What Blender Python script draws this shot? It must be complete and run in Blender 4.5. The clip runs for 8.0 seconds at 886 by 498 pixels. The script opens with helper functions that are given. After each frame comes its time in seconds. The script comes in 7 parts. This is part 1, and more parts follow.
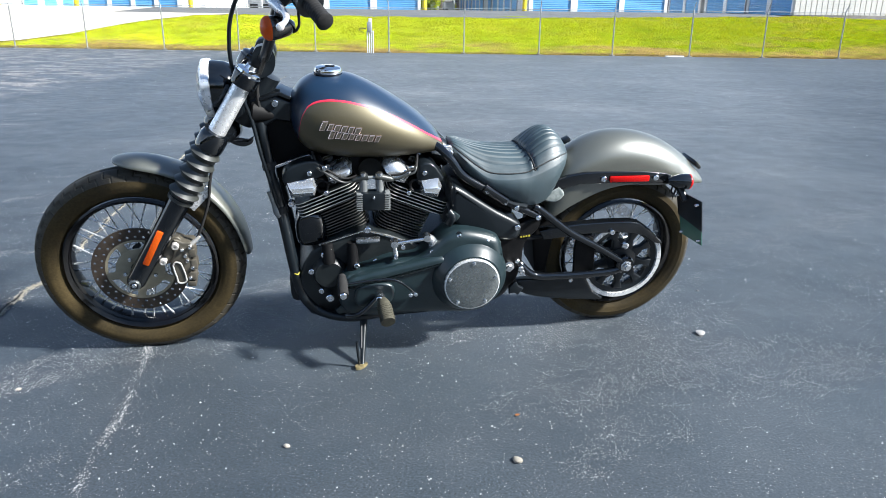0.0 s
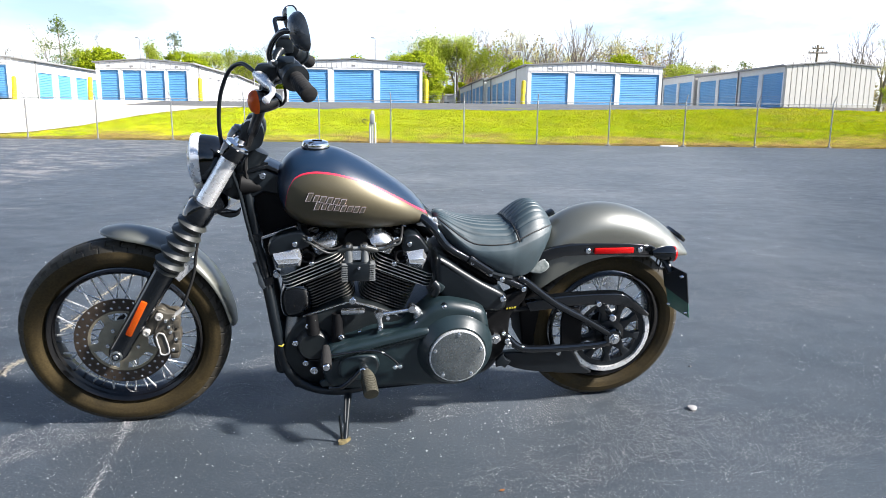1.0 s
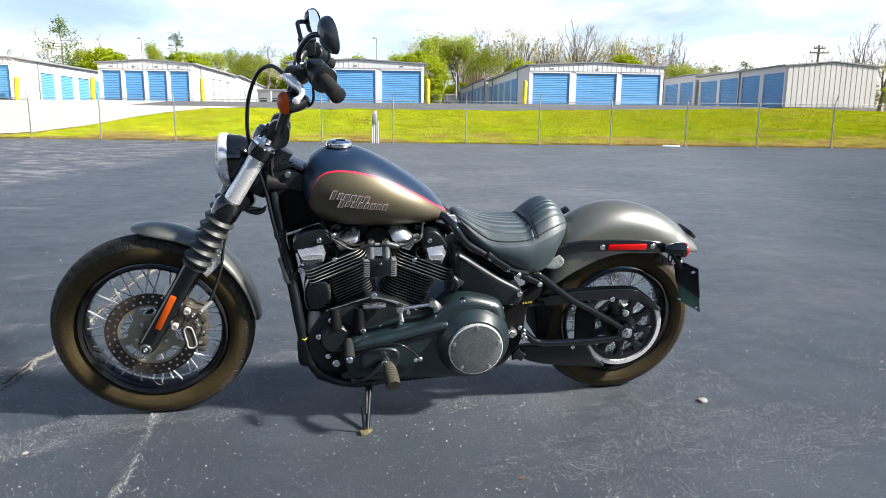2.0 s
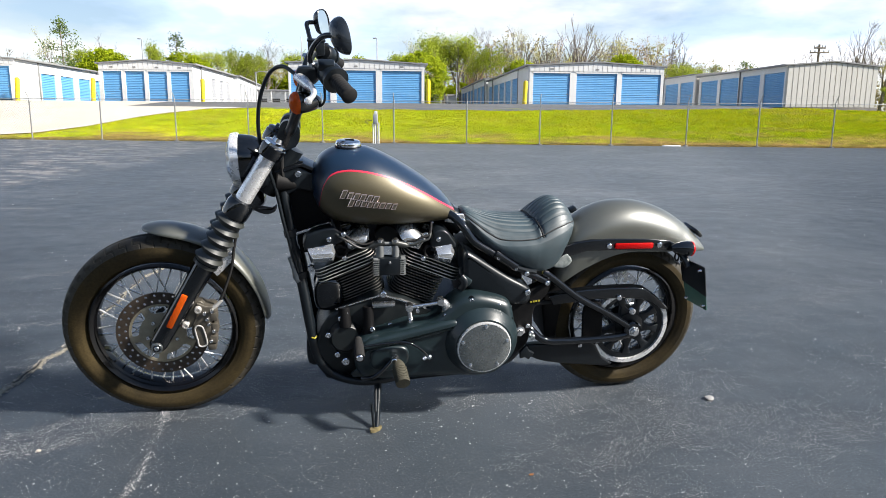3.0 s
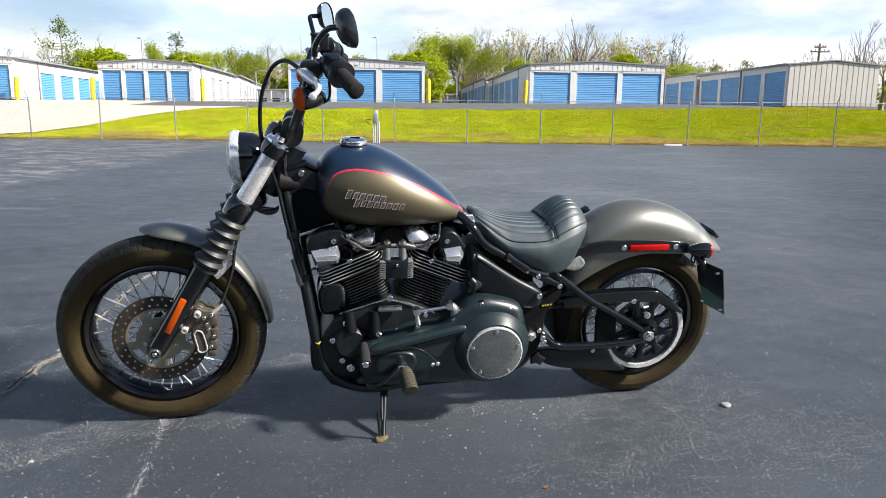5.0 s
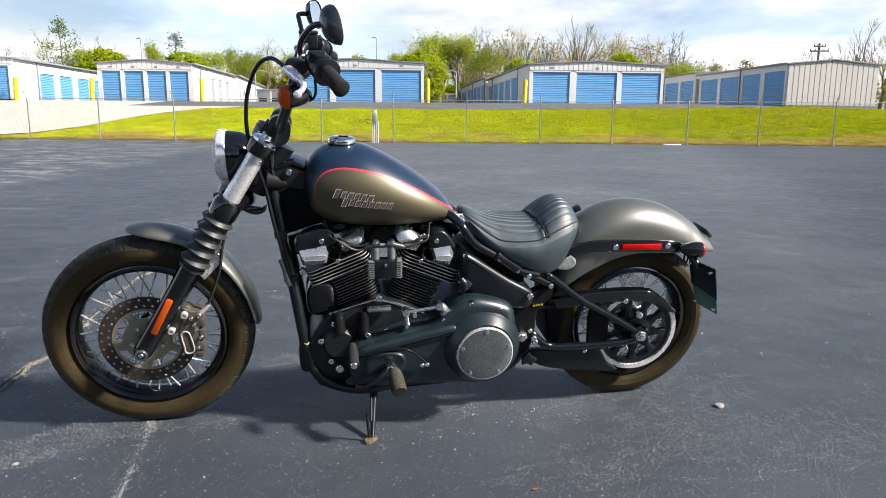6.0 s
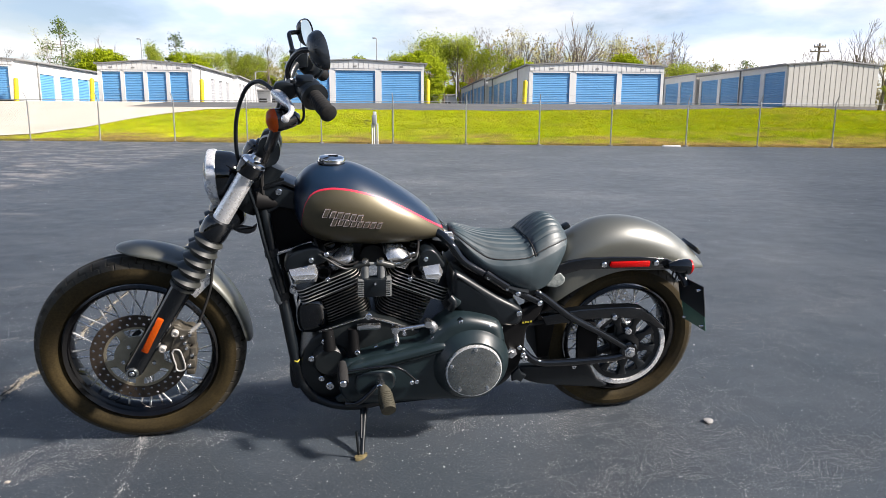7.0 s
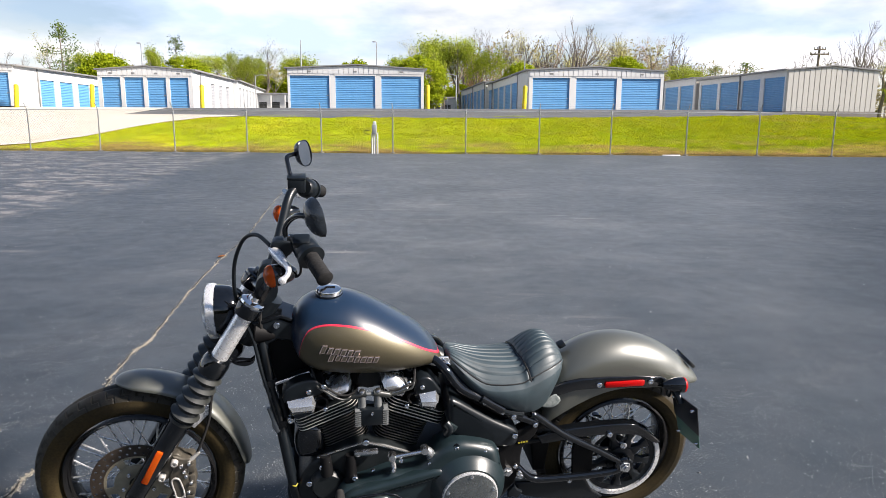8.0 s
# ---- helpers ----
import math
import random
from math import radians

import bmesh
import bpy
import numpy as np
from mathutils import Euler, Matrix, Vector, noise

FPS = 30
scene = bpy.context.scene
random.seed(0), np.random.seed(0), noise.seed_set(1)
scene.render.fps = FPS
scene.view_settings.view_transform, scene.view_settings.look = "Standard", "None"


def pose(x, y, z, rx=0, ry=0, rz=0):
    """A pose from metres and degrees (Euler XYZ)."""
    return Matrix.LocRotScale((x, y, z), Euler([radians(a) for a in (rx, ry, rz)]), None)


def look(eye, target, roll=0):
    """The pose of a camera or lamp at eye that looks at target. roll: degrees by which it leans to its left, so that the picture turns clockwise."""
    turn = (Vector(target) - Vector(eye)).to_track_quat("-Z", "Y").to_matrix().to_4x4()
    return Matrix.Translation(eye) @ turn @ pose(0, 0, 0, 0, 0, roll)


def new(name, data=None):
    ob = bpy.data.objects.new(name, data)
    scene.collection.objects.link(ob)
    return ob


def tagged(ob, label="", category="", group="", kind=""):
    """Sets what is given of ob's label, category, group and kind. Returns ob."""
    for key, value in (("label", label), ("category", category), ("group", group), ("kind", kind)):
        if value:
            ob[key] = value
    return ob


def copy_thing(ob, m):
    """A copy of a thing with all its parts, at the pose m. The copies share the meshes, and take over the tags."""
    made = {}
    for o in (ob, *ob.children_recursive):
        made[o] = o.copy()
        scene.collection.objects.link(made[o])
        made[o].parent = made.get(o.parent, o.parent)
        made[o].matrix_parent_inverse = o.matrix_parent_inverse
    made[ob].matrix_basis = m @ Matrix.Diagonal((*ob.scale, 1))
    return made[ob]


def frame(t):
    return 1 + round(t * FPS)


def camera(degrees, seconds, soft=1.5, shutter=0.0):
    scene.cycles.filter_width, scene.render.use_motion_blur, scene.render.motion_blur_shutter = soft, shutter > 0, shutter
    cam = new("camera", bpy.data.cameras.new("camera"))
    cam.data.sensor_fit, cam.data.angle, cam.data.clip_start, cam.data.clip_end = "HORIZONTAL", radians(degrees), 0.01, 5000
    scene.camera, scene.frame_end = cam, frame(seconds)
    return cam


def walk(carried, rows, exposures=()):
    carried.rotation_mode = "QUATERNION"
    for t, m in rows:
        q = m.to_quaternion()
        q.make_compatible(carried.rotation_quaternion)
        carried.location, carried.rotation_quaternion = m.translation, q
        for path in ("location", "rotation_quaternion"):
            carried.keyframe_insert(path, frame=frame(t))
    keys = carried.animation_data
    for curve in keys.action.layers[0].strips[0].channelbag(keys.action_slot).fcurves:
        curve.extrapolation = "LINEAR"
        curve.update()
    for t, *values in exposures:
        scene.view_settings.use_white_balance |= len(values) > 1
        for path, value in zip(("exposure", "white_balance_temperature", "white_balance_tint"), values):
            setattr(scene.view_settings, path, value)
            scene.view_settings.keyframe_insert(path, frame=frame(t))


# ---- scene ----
cam = camera(64.5, 8.0, soft=0.6)
PATH = [
    (0, (0.07, 0.216, 1.052), (-0.024, 2.122, 0.451), 0.7),
    (0.3, (0.088, 0.219, 1.023), (-0.008, 2.148, 0.504), 0.7),
    (0.5, (0.113, 0.223, 1.011), (0.012, 2.166, 0.548), 0.7),
    (1, (0.125, 0.202, 1.003), (0.02, 2.167, 0.643), 0.6),
    (1.5, (0.096, 0.16, 1.003), (-0.011, 2.125, 0.643), 0.6),
    (3, (0.043, 0.111, 1.001), (-0.065, 2.075, 0.642), 0.5),
    (3.5, (0.022, 0.124, 1.001), (-0.086, 2.088, 0.641), 0.5),
    (4, (0.01, 0.124, 0.995), (-0.098, 2.089, 0.636), 0.5),
    (4.5, (0.005, 0.16, 0.995), (-0.103, 2.124, 0.635), 0.5),
    (6, (0.042, 0.218, 0.989), (-0.066, 2.183, 0.628), 0.4),
    (6.5, (0.063, 0.22, 1.0), (-0.046, 2.184, 0.639), 0.4),
    (7, (0.077, 0.215, 1.049), (-0.032, 2.179, 0.688), 0.4),
    (7.5, (0.075, 0.219, 1.178), (-0.034, 2.183, 0.817), 0.4),
    (8, (0.085, 0.266, 1.455), (-0.025, 2.23, 1.093), 0.3),
]
EXPOSURES = [(0, 1.59, 5930, 8), (0.5, 1.57, 6020, 9), (1, 1.51, 6170, 12), (1.5, 1.39, 6280, 12), (3, 1.14, 6390, 11), (4.5, 1.11, 6450, 12), (6.5, 1.06, 6560, 14), (8, 1.05, 6570, 15)]
walk(cam, [(t, look(eye, target, roll)) for t, eye, target, roll in PATH], EXPOSURES)

# ---- world, sun ----
SUN_WAY = Vector((-1.25, 0.30, -1.0)).normalized()      # the way the sunlight travels
world = bpy.data.worlds.new("world")
scene.world = world
world.use_nodes = True
wn, wl = world.node_tree.nodes, world.node_tree.links
wn.clear()
w_out = wn.new("ShaderNodeOutputWorld")
w_bg = wn.new("ShaderNodeBackground")
w_bg.inputs["Strength"].default_value = 0.05
sky = wn.new("ShaderNodeTexSky")
sky.sky_type = "NISHITA"
sky.sun_disc = False
sky.sun_elevation = math.asin(-SUN_WAY.z)
sky.sun_rotation = math.atan2(-SUN_WAY.x, -SUN_WAY.y)
sky.air_density, sky.dust_density, sky.ozone_density = 1.15, 0.2, 3.0
w_tc = wn.new("ShaderNodeTexCoord")
w_map = wn.new("ShaderNodeMapping")
w_map.inputs["Scale"].default_value = (1.0, 1.0, 3.2)
w_noise = wn.new("ShaderNodeTexNoise")
w_noise.inputs["Scale"].default_value = 2.1
w_noise.inputs["Detail"].default_value = 7.0
w_noise.inputs["Roughness"].default_value = 0.55
w_ramp = wn.new("ShaderNodeValToRGB")
w_ramp.color_ramp.elements[0].position, w_ramp.color_ramp.elements[1].position = 0.43, 0.58
w_ramp.color_ramp.elements[0].color = (0.30, 0.30, 0.30, 1)     # thin haze between the clouds
w_sep = wn.new("ShaderNodeSeparateXYZ")
w_low = wn.new("ShaderNodeMapRange")          # cloud thins out towards the zenith
w_low.inputs["From Min"].default_value, w_low.inputs["From Max"].default_value = 0.15, 0.46
w_low.inputs["To Min"].default_value, w_low.inputs["To Max"].default_value = 1.0, 0.06
w_mul = wn.new("ShaderNodeMath")
w_mul.operation = "MULTIPLY"
w_mix = wn.new("ShaderNodeMix")
w_mix.data_type = "RGBA"
w_tone = wn.new("ShaderNodeTexNoise")          # cloud bellies are greyer
w_tone.inputs["Scale"].default_value = 3.4
w_tone.inputs["Detail"].default_value = 6.0
w_grey = wn.new("ShaderNodeValToRGB")
w_grey.color_ramp.elements[0].position, w_grey.color_ramp.elements[1].position = 0.42, 0.58
w_grey.color_ramp.elements[0].color, w_grey.color_ramp.elements[1].color = (7.7, 9.6, 12.4, 1), (12.8, 12.9, 13.1, 1)
wl.new(w_map.outputs["Vector"], w_tone.inputs["Vector"])
wl.new(w_tone.outputs["Fac"], w_grey.inputs["Fac"])
wl.new(w_grey.outputs["Color"], w_mix.inputs["B"])
wl.new(w_tc.outputs["Generated"], w_map.inputs["Vector"])
wl.new(w_map.outputs["Vector"], w_noise.inputs["Vector"])
wl.new(w_noise.outputs["Fac"], w_ramp.inputs["Fac"])
wl.new(w_tc.outputs["Generated"], w_sep.inputs["Vector"])
wl.new(w_sep.outputs["Z"], w_low.inputs["Value"])
wl.new(w_ramp.outputs["Color"], w_mul.inputs[0])
wl.new(w_low.outputs["Result"], w_mul.inputs[1])
wl.new(w_mul.outputs["Value"], w_mix.inputs["Factor"])
wl.new(sky.outputs["Color"], w_mix.inputs["A"])
wl.new(w_mix.outputs["Result"], w_bg.inputs["Color"])
wl.new(w_bg.outputs["Background"], w_out.inputs["Surface"])

sun = new("sun", bpy.data.lights.new("sun", "SUN"))
sun.data.energy = 5.0
sun.data.angle = radians(5.0)
sun.data.color = (1.0, 0.94, 0.845)
sun.matrix_world = look((0, 0, 30), Vector((0, 0, 30)) + SUN_WAY)


# ---- materials ----
class Mat:
    """A node material under construction: one Principled surface and a few noise helpers."""

    def __init__(self, name, colour=(0.5, 0.5, 0.5), rough=0.5, metal=0.0, coat=0.0, spec=0.5):
        self.m = bpy.data.materials.new(name)
        self.m.use_nodes = True
        self.n, self.l = self.m.node_tree.nodes, self.m.node_tree.links
        self.p = self.n["Principled BSDF"]
        self.p.inputs["Base Color"].default_value = (*colour, 1)
        self.p.inputs["Roughness"].default_value = rough
        self.p.inputs["Metallic"].default_value = metal
        self.p.inputs["Coat Weight"].default_value = coat
        self.p.inputs["Specular IOR Level"].default_value = spec
        self.coord = None

    def where(self, kind="Object"):
        if self.coord is None:
            self.coord = self.n.new("ShaderNodeTexCoord").outputs[kind]
        return self.coord

    def world(self):
        self.coord = self.n.new("ShaderNodeNewGeometry").outputs["Position"]
        return self

    def stretched(self, sx, sy, sz):
        node = self.n.new("ShaderNodeMapping")
        node.inputs["Scale"].default_value = (sx, sy, sz)
        self.l.new(self.where(), node.inputs["Vector"])
        return node.outputs["Vector"]

    def noise(self, scale, detail=4.0, rough=0.55, vector=None):
        node = self.n.new("ShaderNodeTexNoise")
        node.inputs["Scale"].default_value = scale
        node.inputs["Detail"].default_value = detail
        node.inputs["Roughness"].default_value = rough
        self.l.new(vector or self.where(), node.inputs["Vector"])
        return node.outputs["Fac"]

    def cells(self, scale, out="Distance", vector=None, feature="F1"):
        node = self.n.new("ShaderNodeTexVoronoi")
        node.feature = feature
        node.inputs["Scale"].default_value = scale
        self.l.new(vector or self.where(), node.inputs["Vector"])
        return node.outputs[out]

    def ramp(self, fac, stops):
        node = self.n.new("ShaderNodeValToRGB")
        r = node.color_ramp
        while len(r.elements) < len(stops):
            r.elements.new(0.5)
        for e, (pos, c) in zip(r.elements, stops):
            e.position = pos
            e.color = (c, c, c, 1) if isinstance(c, (int, float)) else (*c, 1)
        self.l.new(fac, node.inputs["Fac"])
        return node.outputs["Color"]

    def math(self, op, a, b=0.0):
        node = self.n.new("ShaderNodeMath")
        node.operation = op
        for socket, v in zip(node.inputs, (a, b)):
            if isinstance(v, (int, float)):
                socket.default_value = v
            else:
                self.l.new(v, socket)
        return node.outputs[0]

    def mix(self, fac, a, b, mode="MIX"):
        node = self.n.new("ShaderNodeMix")
        node.data_type, node.blend_type = "RGBA", mode
        for key, v in (("Factor", fac), ("A", a), ("B", b)):
            if isinstance(v, (int, float)):
                node.inputs[key].default_value = v
            elif isinstance(v, tuple):
                node.inputs[key].default_value = (*v, 1)
            else:
                self.l.new(v, node.inputs[key])
        return node.outputs["Result"]

    def set(self, key, value):
        self.l.new(value, self.p.inputs[key])
        return self

    def bump(self, height, strength=0.3, distance=0.002):
        node = self.n.new("ShaderNodeBump")
        node.inputs["Strength"].default_value = strength
        node.inputs["Distance"].default_value = distance
        self.l.new(height, node.inputs["Height"])
        self.l.new(node.outputs["Normal"], self.p.inputs["Normal"])
        return self

    def random(self):
        return self.n.new("ShaderNodeObjectInfo").outputs["Random"]

    def island(self):
        return self.n.new("ShaderNodeNewGeometry").outputs["Random Per Island"]


def worn(name, a, b, scale, rough, metal=0.0, bump=0.1, coat=0.0, fine=400.0, spec=0.5):
    """A paint or metal that drifts between two colours, with fine grain in its gloss."""
    k = Mat(name, a, rough, metal, coat, spec)
    big = k.ramp(k.noise(scale, 5), [(0.35, 0.0), (0.68, 1.0)])
    k.set("Base Color", k.mix(big, a, b))
    grain = k.noise(fine, 2)
    k.set("Roughness", k.math("ADD", k.math("MULTIPLY", grain, 0.12), rough - 0.06))
    if bump:
        k.bump(grain, bump, 0.0006)
    return k.m


def asphalt_material():
    k = Mat("asphalt", rough=0.6, spec=0.36).world()
    tone = k.ramp(k.noise(0.55, 6, 0.6), [(0.30, (0.0262, 0.0345, 0.0432)), (0.52, (0.0380, 0.0480, 0.0585)), (0.74, (0.068, 0.079, 0.090))])
    patch = k.ramp(k.noise(2.6, 5, 0.65), [(0.38, 0.0), (0.66, 1.0)])
    tone = k.mix(k.math("MULTIPLY", patch, 0.26), tone, (0.076, 0.082, 0.092))
    streak = k.ramp(k.noise(1.0, 5, 0.6, k.stretched(0.12, 1.5, 1.0)), [(0.55, 0.0), (0.75, 1.0)])
    tone = k.mix(k.math("MULTIPLY", streak, 0.13), tone, (0.11, 0.115, 0.12))
    sep0 = k.n.new("ShaderNodeSeparateXYZ")
    k.l.new(k.where(), sep0.inputs["Vector"])
    # older, scuffed asphalt beyond a slanting joint towards the drive
    joint = k.math("SUBTRACT", k.math("SUBTRACT", -5.46, k.math("MULTIPLY", sep0.outputs["Y"], 0.14)), sep0.outputs["X"])
    old = k.n.new("ShaderNodeMapRange")
    old.inputs["From Min"].default_value, old.inputs["From Max"].default_value = 0.3, 1.0
    k.l.new(k.math("ADD", joint, k.math("MULTIPLY", k.noise(1.1, 4), 1.2)), old.inputs["Value"])
    scuff = k.ramp(k.noise(1.9, 7, 0.75, k.stretched(0.55, 1.0, 1.0)), [(0.50, 0.0), (0.58, 1.0)])
    tone = k.mix(k.math("MULTIPLY", k.math("MULTIPLY", scuff, old.outputs["Result"]), 0.62), tone, (0.25, 0.24, 0.225))
    scratch = k.ramp(k.noise(1.0, 6, 0.6, k.stretched(0.45, 4.0, 1.0)), [(0.64, 0.0), (0.72, 1.0)])
    beyond = k.n.new("ShaderNodeMapRange")          # tyre scuffs where cars pass, further out
    beyond.inputs["From Min"].default_value, beyond.inputs["From Max"].default_value = 3.6, 6.0
    k.l.new(sep0.outputs["Y"], beyond.inputs["Value"])
    scratch = k.math("MULTIPLY", scratch, beyond.outputs["Result"])
    tone = k.mix(k.math("MULTIPLY", scratch, 0.45), tone, (0.20, 0.20, 0.198))
    # grazing sky sheen put into the colour: paler with distance, less to the right
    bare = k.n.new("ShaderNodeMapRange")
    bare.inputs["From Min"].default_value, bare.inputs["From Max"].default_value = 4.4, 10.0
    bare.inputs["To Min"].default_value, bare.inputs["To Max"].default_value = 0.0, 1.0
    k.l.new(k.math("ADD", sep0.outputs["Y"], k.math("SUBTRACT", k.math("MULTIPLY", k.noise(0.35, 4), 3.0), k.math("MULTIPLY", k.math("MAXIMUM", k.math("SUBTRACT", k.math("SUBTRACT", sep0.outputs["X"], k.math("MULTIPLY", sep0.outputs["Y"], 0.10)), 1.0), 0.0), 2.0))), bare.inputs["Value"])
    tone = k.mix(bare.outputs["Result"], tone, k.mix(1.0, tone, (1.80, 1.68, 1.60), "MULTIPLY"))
    # darker and a little bluer either side of a strip that widens with distance
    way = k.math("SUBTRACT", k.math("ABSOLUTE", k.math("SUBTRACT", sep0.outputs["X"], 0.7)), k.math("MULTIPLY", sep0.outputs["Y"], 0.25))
    side_tone = k.n.new("ShaderNodeMapRange")
    side_tone.inputs["From Min"].default_value, side_tone.inputs["From Max"].default_value = 0.6, 2.5
    k.l.new(k.math("ADD", way, k.math("MULTIPLY", k.noise(0.8, 4), 0.7)), side_tone.inputs["Value"])
    tone = k.mix(side_tone.outputs["Result"], tone, k.mix(1.0, tone, (0.66, 0.69, 0.73), "MULTIPLY"))
    # worn stone shows as a faint grain in the drifts, hardly at all between them
    spread = k.ramp(k.noise(3.4, 5, 0.7), [(0.40, 0.15), (0.62, 1.0)])
    grit = k.ramp(k.noise(260.0, 2, 0.6), [(0.36, 0.70), (0.50, 1.0), (0.57, 1.05), (0.68, 2.4)])
    tone = k.mix(k.math("MULTIPLY", spread, 0.9), tone, k.mix(1.0, tone, grit, "MULTIPLY"))
    stone = k.ramp(k.noise(150.0, 4, 0.7), [(0.32, 0.30), (0.46, 0.90), (0.56, 1.06), (0.68, 2.1)])
    tone = k.mix(1.0, tone, stone, "MULTIPLY")
    pits = k.ramp(k.cells(120.0), [(0.10, 0.40), (0.26, 1.0)])
    tone = k.mix(0.6, tone, k.mix(1.0, tone, pits, "MULTIPLY"))
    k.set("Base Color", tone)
    k.set("Roughness", k.ramp(k.noise(5.0, 3), [(0.3, 0.46), (0.7, 0.58)]))
    k.bump(k.noise(260.0, 3, 0.7), 0.5, 0.002)
    return k.m


def grass_material():
    k = Mat("grass_ground", rough=0.95, spec=0.0).world()
    tone = k.ramp(k.noise(0.45, 6, 0.6), [(0.3, (0.30, 0.40, 0.004)), (0.5, (0.41, 0.50, 0.005)), (0.68, (0.52, 0.53, 0.012))])
    dry = k.ramp(k.noise(0.9, 6, 0.7, k.stretched(0.35, 1, 1)), [(0.50, 0.0), (0.64, 1.0)])
    sep = k.n.new("ShaderNodeSeparateXYZ")
    k.l.new(k.where(), sep.inputs["Vector"])
    eastward = k.n.new("ShaderNodeMapRange")           # darker, greener tone towards the east end
    eastward.inputs["From Min"].default_value, eastward.inputs["From Max"].default_value = -8.0, 16.0
    k.l.new(k.math("ADD", sep.outputs["X"], k.math("MULTIPLY", k.noise(0.12, 3), 8.0)), eastward.inputs["Value"])
    tone = k.mix(k.math("MULTIPLY", eastward.outputs["Result"], 0.85), tone, (0.15, 0.20, 0.004))
    foot = k.n.new("ShaderNodeMapRange")            # bare soil along the fence
    foot.inputs["From Min"].default_value, foot.inputs["From Max"].default_value = 36.7, 35.0
    k.l.new(k.math("ADD", sep.outputs["Y"], k.math("MULTIPLY", k.noise(0.32, 6, 0.72, k.stretched(0.7, 1.6, 1.0)), 9.0)), foot.inputs["Value"])
    tone = k.mix(k.math("MULTIPLY", dry, 0.50), tone, (0.34, 0.23, 0.06))
    tone = k.mix(k.math("MULTIPLY", foot.outputs["Result"], 0.85), tone, (0.30, 0.19, 0.075))
    tufts = k.ramp(k.noise(1.7, 5, 0.7, k.stretched(0.6, 1.0, 1.0)), [(0.34, 0.66), (0.52, 1.0), (0.70, 1.16)])
    tone = k.mix(1.0, tone, tufts, "MULTIPLY")
    blades = k.ramp(k.noise(7.0, 5, 0.85), [(0.3, 0.45), (0.7, 1.50)])
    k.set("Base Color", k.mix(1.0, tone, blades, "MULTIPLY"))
    k.bump(k.noise(9.0, 5, 0.8), 1.0, 0.12)
    return k.m


def concrete_material(name, a, b):
    k = Mat(name, rough=0.85, spec=0.3).world()
    tone = k.ramp(k.noise(0.5, 6, 0.6), [(0.3, a), (0.7, b)])
    k.set("Base Color", k.mix(1.0, tone, k.ramp(k.noise(7.0, 5, 0.7), [(0.3, 0.82), (0.7, 1.12)]), "MULTIPLY"))
    k.bump(k.noise(30.0, 4), 0.4, 0.01)
    return k.m


def wall_material(name, a, b):
    k = Mat(name, a, 0.5).world()
    streak = k.ramp(k.noise(1.0, 5, 0.6, k.stretched(2.2, 2.2, 0.25)), [(0.35, 0.0), (0.75, 1.0)])
    k.set("Base Color", k.mix(k.math("MULTIPLY", streak, 0.6), a, b))
    k.set("Roughness", k.ramp(k.noise(3.0, 4), [(0.3, 0.4), (0.7, 0.65)]))
    return k.m


def leaf_material(name, a, b, spec=0.08):
    k = Mat(name, a, 0.7, spec=spec)
    tone = k.mix(k.island(), a, b)
    k.set("Base Color", tone)
    thin = k.n.new("ShaderNodeBsdfTranslucent")
    k.l.new(tone, thin.inputs["Color"])
    both = k.n.new("ShaderNodeMixShader")
    both.inputs["Fac"].default_value = 0.4
    k.l.new(k.p.outputs["BSDF"], both.inputs[1])
    k.l.new(thin.outputs["BSDF"], both.inputs[2])
    k.l.new(both.outputs["Shader"], k.n["Material Output"].inputs["Surface"])
    return k.m


M_ASPHALT = asphalt_material()
M_GRASS = grass_material()
M_CONCRETE = concrete_material("concrete", (0.50, 0.45, 0.38), (0.62, 0.57, 0.49))
M_GRAVEL = concrete_material("gravel_apron", (0.085, 0.090, 0.095), (0.145, 0.148, 0.150))
M_FOUND = concrete_material("foundation", (0.12, 0.112, 0.098), (0.19, 0.18, 0.16))
M_WALL = wall_material("white_metal_siding", (0.70, 0.70, 0.69), (0.60, 0.595, 0.58))
M_BEIGE = wall_material("cream_metal_siding", (0.53, 0.515, 0.465), (0.44, 0.425, 0.385))
M_TRIM = wall_material("grey_roof_trim", (0.25, 0.25, 0.245), (0.18, 0.175, 0.17))
M_DOOR = wall_material("blue_door_paint", (0.12, 0.345, 0.62), (0.165, 0.39, 0.66))
M_WHITE_DOOR = wall_material("white_door_paint", (0.40, 0.41, 0.43), (0.35, 0.36, 0.38))
M_YELLOW = worn("yellow_paint", (0.80, 0.62, 0.01), (0.62, 0.46, 0.01), 3.0, 0.5)
M_GALV = worn("galvanised_steel", (0.46, 0.47, 0.48), (0.36, 0.37, 0.38), 6.0, 0.45, 0.4)
M_WIRE = worn("dull_fence_wire", (0.085, 0.08, 0.065), (0.13, 0.12, 0.10), 3.0, 0.6, 0.2)
M_DARKGAP = worn("dark_opening", (0.03, 0.03, 0.03), (0.05, 0.05, 0.045), 2.0, 0.7)
M_BARK = worn("bark", (0.15, 0.12, 0.095), (0.24, 0.20, 0.16), 6.0, 0.9, 0.0, 0.5, fine=30.0)
M_TWIG = worn("twigs", (0.13, 0.105, 0.085), (0.19, 0.155, 0.125), 3.0, 0.9)
M_REDTWIG = worn("budding_twigs", (0.32, 0.17, 0.10), (0.42, 0.25, 0.15), 3.0, 0.9)
M_LEAF_ROUND = leaf_material("hedge_leaves", (0.16, 0.23, 0.006), (0.40, 0.45, 0.018))
